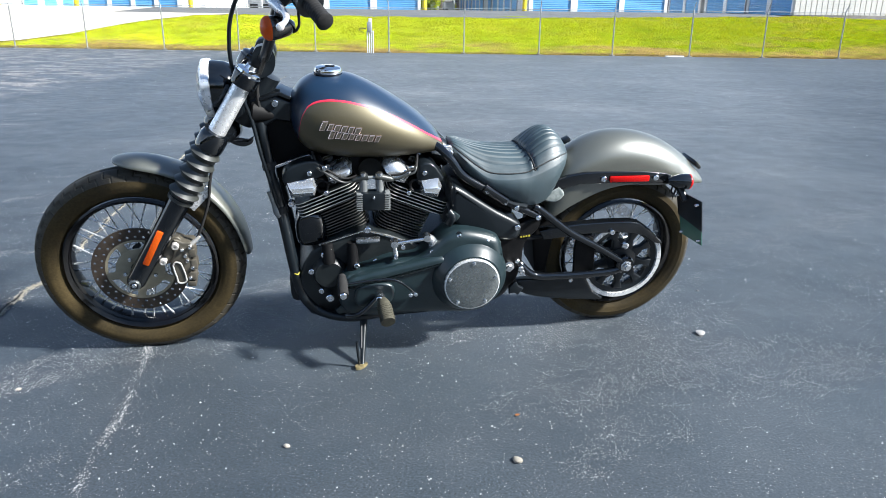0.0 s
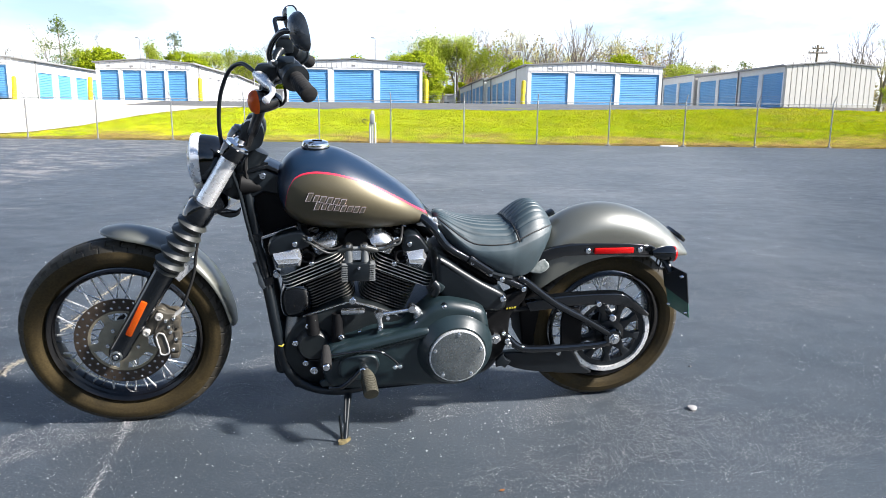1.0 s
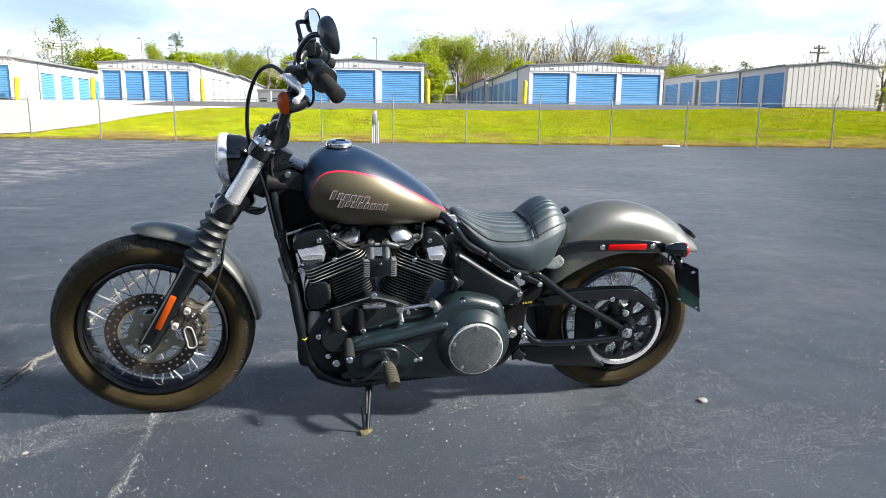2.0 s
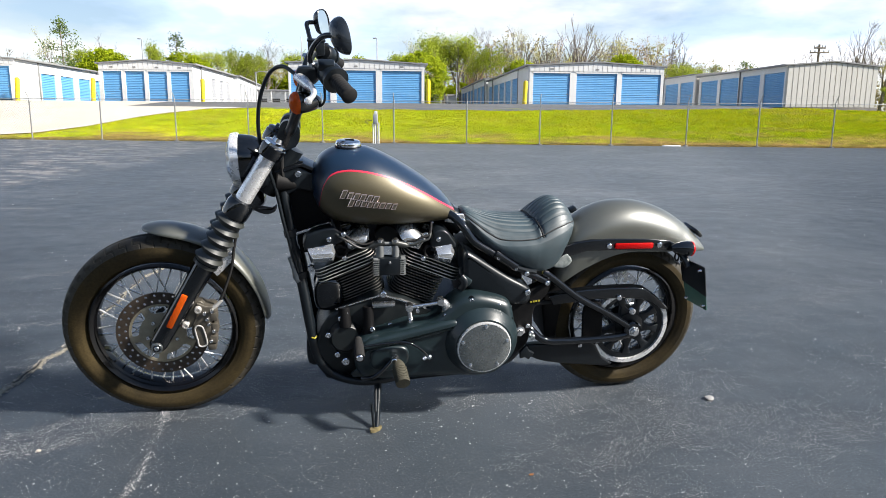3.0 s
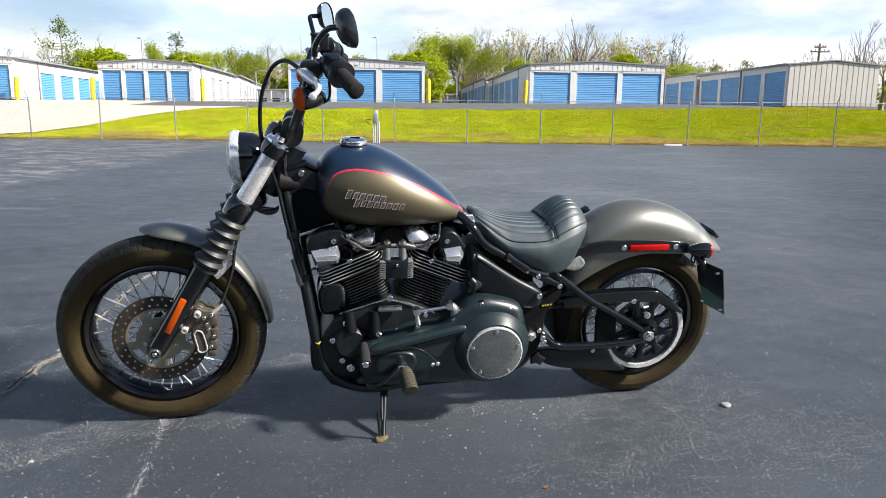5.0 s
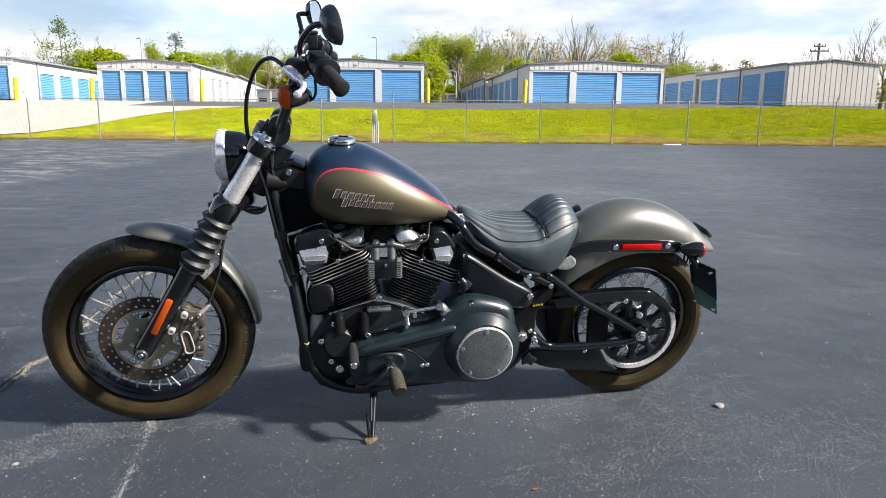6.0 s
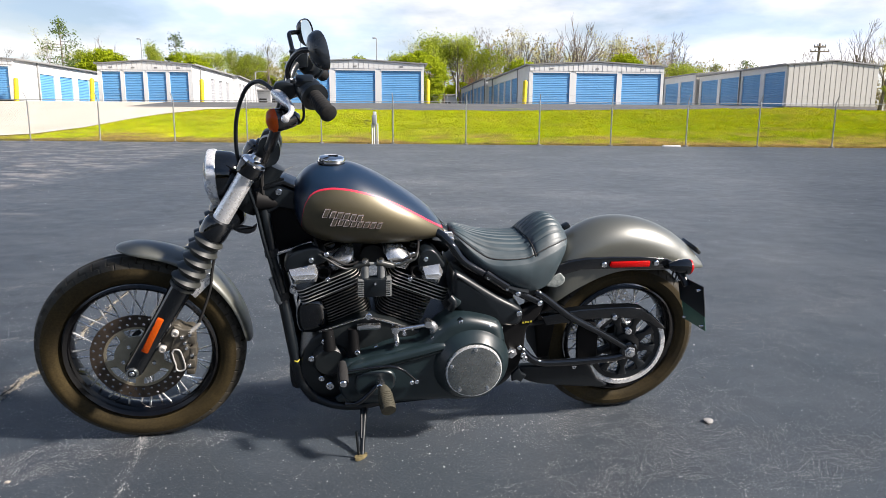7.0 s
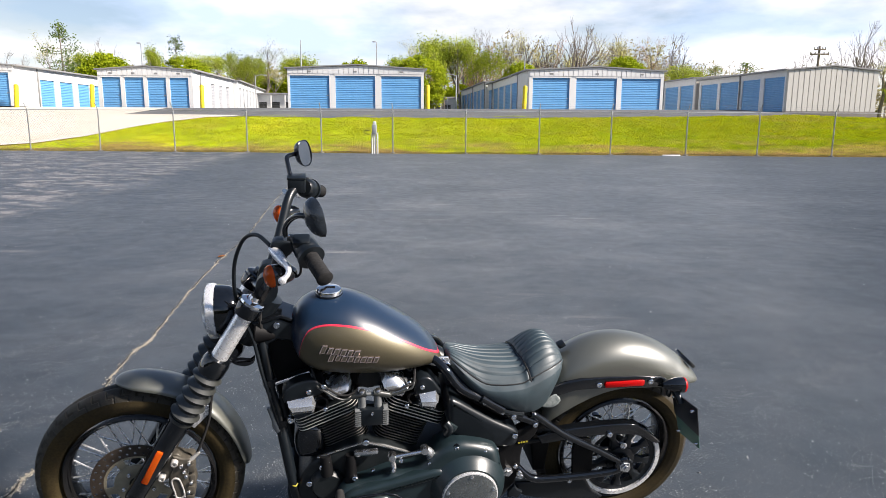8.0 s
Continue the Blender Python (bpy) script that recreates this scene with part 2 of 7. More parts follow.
M_LEAF_SPRING = leaf_material("spring_leaves", (0.20, 0.27, 0.018), (0.44, 0.49, 0.06))
M_LEAF_PALE = leaf_material("pale_buds", (0.42, 0.40, 0.10), (0.60, 0.56, 0.20))
M_LEAF_PINE = leaf_material("pine_needles", (0.08, 0.13, 0.03), (0.20, 0.26, 0.08))


# ---- mesh helpers ----
def part(name, bm, material, parent=None, label="", smooth=38):
    """Links a bmesh as one mesh object under a thing or a part."""
    mesh = bpy.data.meshes.new(name)
    bmesh.ops.recalc_face_normals(bm, faces=bm.faces[:])
    bm.to_mesh(mesh)
    bm.free()
    for m in material if isinstance(material, (list, tuple)) else [material]:
        mesh.materials.append(m)
    if smooth:
        mesh.shade_smooth()
        mesh.set_sharp_from_angle(angle=radians(smooth))
    ob = new(name, mesh)
    ob.parent = parent
    return tagged(ob, label)


def again(ob, m, parent=None):
    """One more object on the mesh of ob, at the pose m under parent."""
    twin = new(ob.name.split(".")[0], ob.data)
    twin.parent = parent or ob.parent
    twin.matrix_basis = m
    return twin


def empty(name, m, label, category, group="", kind=""):
    ob = new(name)
    ob.matrix_basis = m
    return tagged(ob, label, category, group, kind)


def catmull(pts, per=6):
    """A smooth line through the points."""
    pts = [Vector(p) for p in pts]
    if len(pts) < 3 or per < 2:
        return pts
    ext = [2 * pts[0] - pts[1], *pts, 2 * pts[-1] - pts[-2]]
    out = []
    for i in range(1, len(ext) - 2):
        a, b, c, d = ext[i - 1:i + 3]
        for k in range(per):
            t = k / per
            out.append(0.5 * (2 * b + (c - a) * t + (2 * a - 5 * b + 4 * c - d) * t * t + (3 * b - a - 3 * c + d) * t ** 3))
    out.append(pts[-1])
    return out


def bridge(bm, rings, closed=True, caps=True):
    """Skins rings of points, each a list of Vectors, one after another."""
    vs = [[bm.verts.new(p) for p in ring] for ring in rings]
    n = len(vs[0])
    for a, b in zip(vs, vs[1:]):
        for i in range(n if closed else n - 1):
            j = (i + 1) % n
            bm.faces.new((a[i], a[j], b[j], b[i]))
    if caps and closed:
        bm.faces.new(list(reversed(vs[0])))
        bm.faces.new(vs[-1])
    return vs


def tube(pts, r, n=12, per=6, bm=None, caps=True):
    """A round tube along a smooth line; r is a number, or one per given point."""
    bm = bm or bmesh.new()
    line = catmull(pts, per)
    if isinstance(r, (int, float)):
        rs = [r] * len(line)
    else:
        m = (len(line) - 1) / (len(r) - 1)
        rs = []
        for i in range(len(line)):
            k = min(int(i / m), len(r) - 2)
            rs.append(r[k] + (r[k + 1] - r[k]) * (i / m - k))
    side = None
    rings = []
    for i, p in enumerate(line):
        way = (line[min(i + 1, len(line) - 1)] - line[max(i - 1, 0)]).normalized()
        if side is None:
            side = way.orthogonal().normalized()
        side = (side - way * side.dot(way)).normalized()
        up = way.cross(side)
        rings.append([p + rs[i] * (math.cos(2 * math.pi * k / n) * side + math.sin(2 * math.pi * k / n) * up) for k in range(n)])
    bridge(bm, rings, True, caps)
    return bm


def lathe(profile, centre, axis=(0, -1, 0), n=40, bm=None, arc=None, closed=False):
    """Turns (radius, height) pairs about an axis through centre; closed joins the last pair to the first."""
    bm = bm or bmesh.new()
    axis = Vector(axis).normalized()
    sx = axis.orthogonal().normalized()
    sy = axis.cross(sx)
    c = Vector(centre)
    rings = []
    prof = list(profile) + ([profile[0]] if closed else [])
    for r, h in prof:
        r = max(r, 1e-5)
        rings.append([c + axis * h + r * (math.cos(2 * math.pi * k / n) * sx + math.sin(2 * math.pi * k / n) * sy) for k in range(n)])
    bridge(bm, rings, True, False)
    bmesh.ops.remove_doubles(bm, verts=bm.verts[:], dist=1e-4 * 0.3)
    return bm


def inset(poly, d):
    """The outline moved inwards by d."""
    n = len(poly)
    area = sum(poly[i][0] * poly[(i + 1) % n][1] - poly[(i + 1) % n][0] * poly[i][1] for i in range(n))
    s = 1 if area > 0 else -1
    out = []
    for i in range(n):
        a, b, c = (Vector(poly[(i + k) % n]) for k in (-1, 0, 1))
        n1 = Vector((-(b - a).y, (b - a).x)).normalized() * s
        n2 = Vector((-(c - b).y, (c - b).x)).normalized() * s
        m = (n1 + n2)
        m = m.normalized() if m.length > 1e-6 else n1
        out.append(tuple(b + m * d / max(0.5, m.dot(n1))))
    return out


def rounded(poly, per=4):
    """A closed outline with its corners smoothed."""
    pts = [Vector((x, z, 0)) for x, z in poly]
    n = len(pts)
    out = []
    for i in range(n):
        a, b, c, d = (pts[(i + k) % n] for k in (-1, 0, 1, 2))
        for k in range(per):
            t = k / per
            q = 0.5 * (2 * b + (c - a) * t + (2 * a - 5 * b + 4 * c - d) * t * t + (3 * b - a - 3 * c + d) * t ** 3)
            out.append((q.x, q.y))
    return out


def plate(poly, y0, y1, bevel=0.004, bm=None, steps=3):
    """An outline in x and z carried from y0 (the near face, bevelled) to y1."""
    bm = bm or bmesh.new()
    rings = [[Vector((x, y1, z)) for x, z in poly]]
    near = 1 if y0 < y1 else -1
    for k in range(steps + 1):
        a = math.pi / 2 * k / steps
        ring = inset(poly, bevel * (1 - math.cos(a))) if bevel else poly
        rings.append([Vector((x, y0 + near * bevel * (1 - math.sin(a)), z)) for x, z in ring])
    bridge(bm, rings)
    return bm


def box(c, s, bevel=0.0, m=None, bm=None):
    """A box about c with sides s, its edges rounded, turned by m about c."""
    bm = bm or bmesh.new()
    got = bmesh.ops.create_cube(bm, size=1.0)["verts"]
    bmesh.ops.scale(bm, vec=Vector(s), verts=got)
    if bevel:
        edges = list({e for v in got for e in v.link_edges})
        got = list({v for f in bmesh.ops.bevel(bm, geom=edges, offset=bevel, segments=2, affect="EDGES", profile=0.5)["faces"] for v in f.verts} | {v for v in got if v.is_valid})
    if m is not None:
        bmesh.ops.transform(bm, matrix=m, verts=got)
    bmesh.ops.translate(bm, vec=Vector(c), verts=got)
    return bm


# ---- ground ----
def rise(x, y):
    """Height of the land, which falls away a little at the east end."""
    crest = 0.20 * max(0.0, min(1.0, (x - 2.0) / 9.0)) * max(0.0, min((y - 31.0) / 5.6, (40.5 - y) / 3.5, 1.0))
    return level(y) + crest - 0.6 * max(0.0, min(1.0, (x - 18.5) / 9.0)) * max(0.0, min(1.0, (y - 35.0) / 6.0))


def level(y):
    """A flat lot, a bank behind the fence, then a level yard."""
    if y < 30.2:
        return 0.05 * max(0.0, min(1.0, (y - 28.5) / 1.2))
    if y < 37.0:
        t = (y - 30.2) / 6.8
        return 0.05 + 1.45 * (0.75 * t + 0.25 * t * t * (3 - 2 * t))
    if y < 52.0:
        return 1.50 + 0.73 * (y - 37.0) / 15.0
    return 2.23


def sheet(name, xs, ys, height, material, label, category):
    bm = bmesh.new()
    grid = [[bm.verts.new((x, y, height(x, y))) for y in ys] for x in xs]
    for i in range(len(xs) - 1):
        for j in range(len(ys) - 1):
            bm.faces.new((grid[i][j], grid[i + 1][j], grid[i + 1][j + 1], grid[i][j + 1]))
    ob = part(name, bm, material)
    return tagged(ob, label, category, kind="structure")


def span(a, b, n):
    return [a + (b - a) * k / n for k in range(n + 1)]


def bumpy(x, y):
    h = rise(x, y)
    if 30.2 < y < 40:
        h += 0.10 * (noise.noise((x * 0.22, y * 0.3, 0)) + 0.4 * noise.noise((x * 0.8, y * 0.8, 3))) * min(1, (y - 30.2) / 1.5)
    return h if y > 29.0 else -0.06


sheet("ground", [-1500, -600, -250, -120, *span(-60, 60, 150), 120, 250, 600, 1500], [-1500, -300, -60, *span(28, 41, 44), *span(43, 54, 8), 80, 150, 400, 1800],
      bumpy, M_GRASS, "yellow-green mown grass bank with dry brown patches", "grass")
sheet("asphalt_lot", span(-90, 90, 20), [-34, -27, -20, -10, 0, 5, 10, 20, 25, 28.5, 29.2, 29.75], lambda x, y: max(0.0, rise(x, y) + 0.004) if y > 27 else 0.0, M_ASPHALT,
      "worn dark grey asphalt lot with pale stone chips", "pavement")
sheet("gravel_apron", span(-70, 33, 120), [37.4, 38.2, 39, 40, 41, 43, 46, 49, 52.2, 90, 140], lambda x, y: bumpy(x, y) + 0.012, M_GRAVEL,
      "grey gravel yard round the storage sheds", "pavement")


def ramp_edge(y):
    """Right-hand edge of the concrete drive at depth y."""
    pts = [(30.4, -25.0), (30.9, -22.0), (31.6, -20.4), (32.8, -18.7), (34.1, -17.5), (35.0, -17.0), (35.9, -16.2), (36.6, -15.2), (37.6, -14.0), (39.5, -13.0), (60, -12.5)]
    for (ya, xa), (yb, xb) in zip(pts, pts[1:]):
        if y <= yb:
            return xa + (xb - xa) * (y - ya) / (yb - ya)
    return -12.5


def concrete_drive():
    bm = bmesh.new()
    ys = [30.4, 30.9, 31.3, 31.6, 32.2, 32.8, 33.4, 34.1, 35.0, 35.9, 36.6, 37.2, 37.8, 38.4, 39.0, 39.5, 40.5, 44.0, 49.0, 51.2]
    rows = []
    for y in ys:
        e = ramp_edge(y)
        if y > 40:
            e = -20.5 - (y - 40) * 0.2
        rows.append([bm.verts.new((x, y, bumpy(x, y) + 0.035)) for x in span(-75, e, 110)])
    for a, b in zip(rows, rows[1:]):
        for i in range(110):
            bm.faces.new((a[i], a[i + 1], b[i + 1], b[i]))
    return tagged(part("concrete_drive", bm, M_CONCRETE), "pale sunlit concrete drive climbing the bank", "driveway", kind="structure")


concrete_drive()


# ---- storage sheds ----
TURN_SHEDS = 7.5


def roller_door(w, h):
    """A ribbed roll-up door, facing -y, its foot at z = 0."""
    bm = bmesh.new()
    n = max(8, round(h / 0.128))
    prof = []
    for k in range(n):
        z = h * k / n
        d = h / n
        prof += [(z, 0.0), (z + 0.12 * d, -0.035), (z + 0.70 * d, -0.028), (z + 0.86 * d, 0.0)]
    prof.append((h, 0.0))
    rows = [[bm.verts.new((x, y, z)) for x in (0, w)] for z, y in prof]
    for a, b in zip(rows, rows[1:]):
        bm.faces.new((a[0], a[1], b[1], b[0]))
    return bm


def shed(name_label, x, y, base, width, depth, wall, doors, side_doors=(), side=0, door_h=2.4, door_side_h=2.25, peak=0.24, siding=None, side_wall=None,
         ribs=True, side_door_mat=None, found=0.0, bare_side=0.0, downspouts=(), turn=TURN_SHEDS, tags=True):
    """A storage shed whose front, facing -y before the turn, begins at (x, y). doors: (u0, u1) along the front; side_doors: (v0, v1) along
    the left (side -1) or right (side 1) flank."""
    siding = siding or M_WALL
    side_wall = side_wall or siding
    top = empty("storage_shed", pose(x, y, base, 0, 0, turn), name_label, "storage building")
    T = 0.18
    roofz = lambda u: wall + peak * (1 - abs(2 * u / width - 1))
    # front wall in piers and a header, so that the openings go through it
    def wall_piece(u0, u1, z0, z1, sloped=False):
        bm = bmesh.new()
        za, zb = (roofz(u0), roofz(u1)) if sloped else (z1, z1)
        if sloped and u0 < width / 2 < u1:
            poly = [(u0, z0), (u1, z0), (u1, zb), (width / 2, roofz(width / 2)), (u0, za)]
        else:
            poly = [(u0, z0), (u1, z0), (u1, zb), (u0, za)]
        plate(poly, 0.0, T, 0.0, bm, 1)
        return bm
    if doors:
        part("header", wall_piece(0, width, door_h, wall, True), siding, top, smooth=0)
        cuts = [0.0] + [v for d in doors for v in d] + [width]
        for a, b in zip(cuts[::2], cuts[1::2]):
            if b - a > 0.02:
                part("pier", wall_piece(a, b, 0, door_h), siding, top, smooth=0)
    else:
        part("wall", wall_piece(0, width, 0, wall, True), siding, top, smooth=0)
    # flank walls
    for s, u in ((-1, 0.0), (1, width - T)):
        if s == side and side_doors:
            bm = bmesh.new()
            box((u + T / 2, T + (depth - T) / 2, (door_side_h + wall) / 2), (T, depth - T, wall - door_side_h), 0, None, bm)
            part("side_header", bm, side_wall, top, smooth=0)
            cuts = [T] + [v for d in side_doors for v in d] + [depth]
            for a, b in zip(cuts[::2], cuts[1::2]):
                if b - a > 0.02:
                    part("side_pier", box((u + T / 2, (a + b) / 2, door_side_h / 2), (T, b - a, door_side_h)), side_wall, top, smooth=0)
        else:
            part("side_wall", box((u + T / 2, T + (depth - T) / 2, wall / 2), (T, depth - T, wall)), side_wall, top, smooth=0)
    part("back_wall", wall_piece(T, width - T, 0, wall, True), siding, top, smooth=0).location = (0, depth - T - 0.003, 0)
    # doors
    for u0, u1 in doors:
        d = part("roller_door", roller_door(u1 - u0 - 0.004, door_h), M_DOOR, top, smooth=0)
        d.location = (u0 + 0.002, 0.10, 0)
        part("door_frame", box(((u0 + u1) / 2, -0.012, door_h + 0.05), (u1 - u0 + 0.1, 0.024, 0.1)), M_WALL, top, smooth=0)
        if tags:
            part("number_tag", box(((u0 + u1) / 2, -0.062, door_h + 0.30), (0.24, 0.012, 0.11)), M_TRIM, top, "small grey unreadable tag", smooth=0)
        part("latch", box((u1 - 0.14, 0.068, 0.95), (0.16, 0.03, 0.05), 0.006), M_GALV, d).matrix_parent_inverse = Matrix.Translation((-u0 - 0.002, -0.10, 0))
    for v0, v1 in side_doors:
        d = part("roller_door", roller_door(v1 - v0 - 0.004, door_side_h), side_door_mat or M_DOOR, top, smooth=0)
        d.matrix_basis = pose(0.10, v1 - 0.002, 0, 0, 0, -90) if side < 0 else pose(width - 0.10, v0 + 0.002, 0, 0, 0, 90)
    # roof sheet with eaves and a trim along the gable
    bm = bmesh.new()
    e = 0.16
    poly = [(-e, roofz(0) - 0.02), (width / 2, roofz(width / 2) + 0.02), (width + e, roofz(0) - 0.02), (width + e, roofz(0) + 0.06), (width / 2, roofz(width / 2) + 0.10), (-e, roofz(0) + 0.06)]
    plate(poly, -0.14, depth + 0.1, 0.0, bm, 1)
    part("roof", bm, M_TRIM, top, smooth=0)
    for s, u in ((-1, -e - 0.04), (1, width + e + 0.04)):
        part("gutter", box((u, depth / 2, roofz(0) + 0.03), (0.10, depth, 0.13), 0.02), M_TRIM, top)
    for v in downspouts:
        part("downspout", box((-0.06 if side < 0 else width + 0.06, v, wall / 2), (0.09, 0.09, wall), 0.015), M_TRIM, top)
    if found:
        part("foundation", box((width / 2, depth / 2, -found / 2 - 0.004), (width + 0.25, depth + 0.25, found), 0.02), M_FOUND, top)
    # ribbed panels
    if ribs:
        z0 = door_h + 0.14 if doors else 0.02
        n = int(width / 0.36)
        first = None
        for k in range(n):
            u = (k + 0.5) * width / n
            h = roofz(u) - 0.05 - z0
            if first is None:
                first = part("panel", box((0, -0.012, 0.5), (width / n - 0.055, 0.050, 1.0), 0.0), siding, top, smooth=0)
                p = first
            else:
                p = again(first, Matrix(), top)
            p.matrix_basis = Matrix.Translation((u, -0.012, z0)) @ Matrix.Diagonal((1, 1, h, 1))
    if bare_side:
        n = int(bare_side / 0.36)
        first = None
        for k in range(n):
            m = Matrix.Translation((-0.012 if side < 0 else width + 0.012, (k + 0.5) * bare_side / n, 0.02)) @ Matrix.Diagonal((1, 1, wall - 0.1, 1))
            if first is None:
                first = part("panel", box((-0.010 if side < 0 else 0.010, 0, 0.5), (0.05, bare_side / n - 0.055, 1.0)), side_wall, top, smooth=0)
                first.matrix_basis = m
            else:
                again(first, m, top)
    return top


shed("white storage shed with three wide blue roll-up doors", -14.24, 52.1, 2.23, 9.95, 24, 2.86, [(0.16, 3.02), (3.46, 6.36), (6.82, 9.74)], door_h=2.36)
shed("white storage shed with blue doors on front and shaded flank", 3.40, 53.8, 2.09, 10.2, 22.5, 3.0, [(0.28, 3.05), (3.55, 6.62), (7.0, 9.98)],
     [(4.8 + 3.55 * k, 7.8 + 3.55 * k) for k in range(5)], -1, door_h=2.46, door_side_h=2.4, bare_side=4.6, downspouts=(4.5, 18.8))
a75 = radians(TURN_SHEDS)
shed("long rear storage shed with blue doors along its flank", 3.40 - 22.7 * math.sin(a75) - 0.2, 53.8 + 22.7 * math.cos(a75), 2.25, 10.6, 26, 3.15, [],
     [(0.9 + 3.5 * k, 3.9 + 3.5 * k) for k in range(7)], -1, door_side_h=2.5, ribs=False, downspouts=(0.4, 11.2))
shed("white storage shed with four narrow blue doors", -29.05, 53.1, 2.23, 7.0, 14, 2.82, [(0.30, 1.66), (1.96, 3.34), (3.64, 5.02), (5.30, 6.68)],
     [(5.6 + 2.7 * k, 7.1 + 2.7 * k) for k in range(3)], 1, door_h=2.27, door_side_h=2.1, side_door_mat=M_WHITE_DOOR, downspouts=(2.2,))
a115 = radians(11.5)
shed("long white rear storage shed with pale doors on its flank", -23.6 - 7.0 * math.cos(a115), 68.3 - 7.0 * math.sin(a115), 2.23, 7.0, 28, 2.82, [],
     [(1.0 + 2.7 * k, 2.7 + 2.7 * k) for k in range(10)], 1, door_side_h=2.2, side_door_mat=M_WHITE_DOOR, ribs=False, turn=11.5)
shed("cream ribbed storage shed with blue doors on its flank", 20.35, 49.75, 2.13, 6.35, 13.7, 2.72, [], [(0.35, 3.0), (3.55, 6.15), (6.75, 9.75), (10.25, 13.3)], -1,
     door_side_h=2.32, siding=M_BEIGE, side_wall=M_WALL, found=1.0, peak=0.25, downspouts=(6.45,))
shed("rear storage shed with blue doors on its flank", 20.35 - 13.9 * math.sin(a75) - 0.2, 49.75 + 13.9 * math.cos(a75), 2.2, 6.8, 14, 2.9, [],
     [(0.5, 3.3), (3.8, 6.9), (7.6, 10.4)], -1, door_side_h=2.35, siding=M_BEIGE, side_wall=M_WALL, ribs=False, downspouts=(7.2,))
shed("white storage shed with narrow blue doors along its sunlit flank", -34.1 - 8 * math.cos(a75), 50.9 - 8 * math.sin(a75), 2.28, 8.0, 17, 2.9, [(2.6, 5.2), (5.6, 7.62)],
     [(3.9 + 3.4 * k, 6.3 + 3.4 * k) for k in range(4)], 1, door_h=2.4, door_side_h=2.1, downspouts=(3.5, 16.8))


def low_house(x, y, w, label):
    top = empty("low_building", pose(x, y, 2.23, 0, 0, 4), label, "building")
    part("wall", box((w / 2, 2, 1.0), (w, 4, 2.0)), M_WALL, top, smooth=0)
    part("roof", box((w / 2, 2, 2.12), (w + 0.8, 5.0, 0.24), 0.03), M_TRIM, top)
    for k in range(5):
        part("opening", box((0.9 + k * (w - 1.4) / 5, -0.006, 0.75), (0.9, 0.03, 0.9)), M_DARKGAP, top, smooth=0)
    for k in range(6):
        part("post", box((0.35 + k * (w - 0.7) / 5, -0.7, 1.0), (0.12, 0.12, 2.0)), M_WALL, top, smooth=0)


low_house(-27.0, 84.0, 9.0, "low white building with a row of dark openings")
low_house(-8.6, 96.0, 5.0, "small far white building with dark windows")


def bollard(x, y, lean=0.0):
    top = empty("bollard", pose(x, y, rise(x, y) + 0.05, 0, lean, 0), "yellow painted steel bollard", "bollard", "bollards at the shed corners")
    part("post", lathe([(0.0, -0.1), (0.16, -0.1), (0.16, 1.52), (0.13, 1.60), (0.06, 1.64), (0.0, 1.65)], (0, 0, 0), (0, 0, 1), 20), M_YELLOW, top)


for bx, by, bl in ((-33.75, 50.4, 4), (-28.7, 51.5, 3), (-20.8, 52.4, 1), (-3.95, 51.6, 0), (3.0, 52.6, 2)):
    bollard(bx, by, bl)


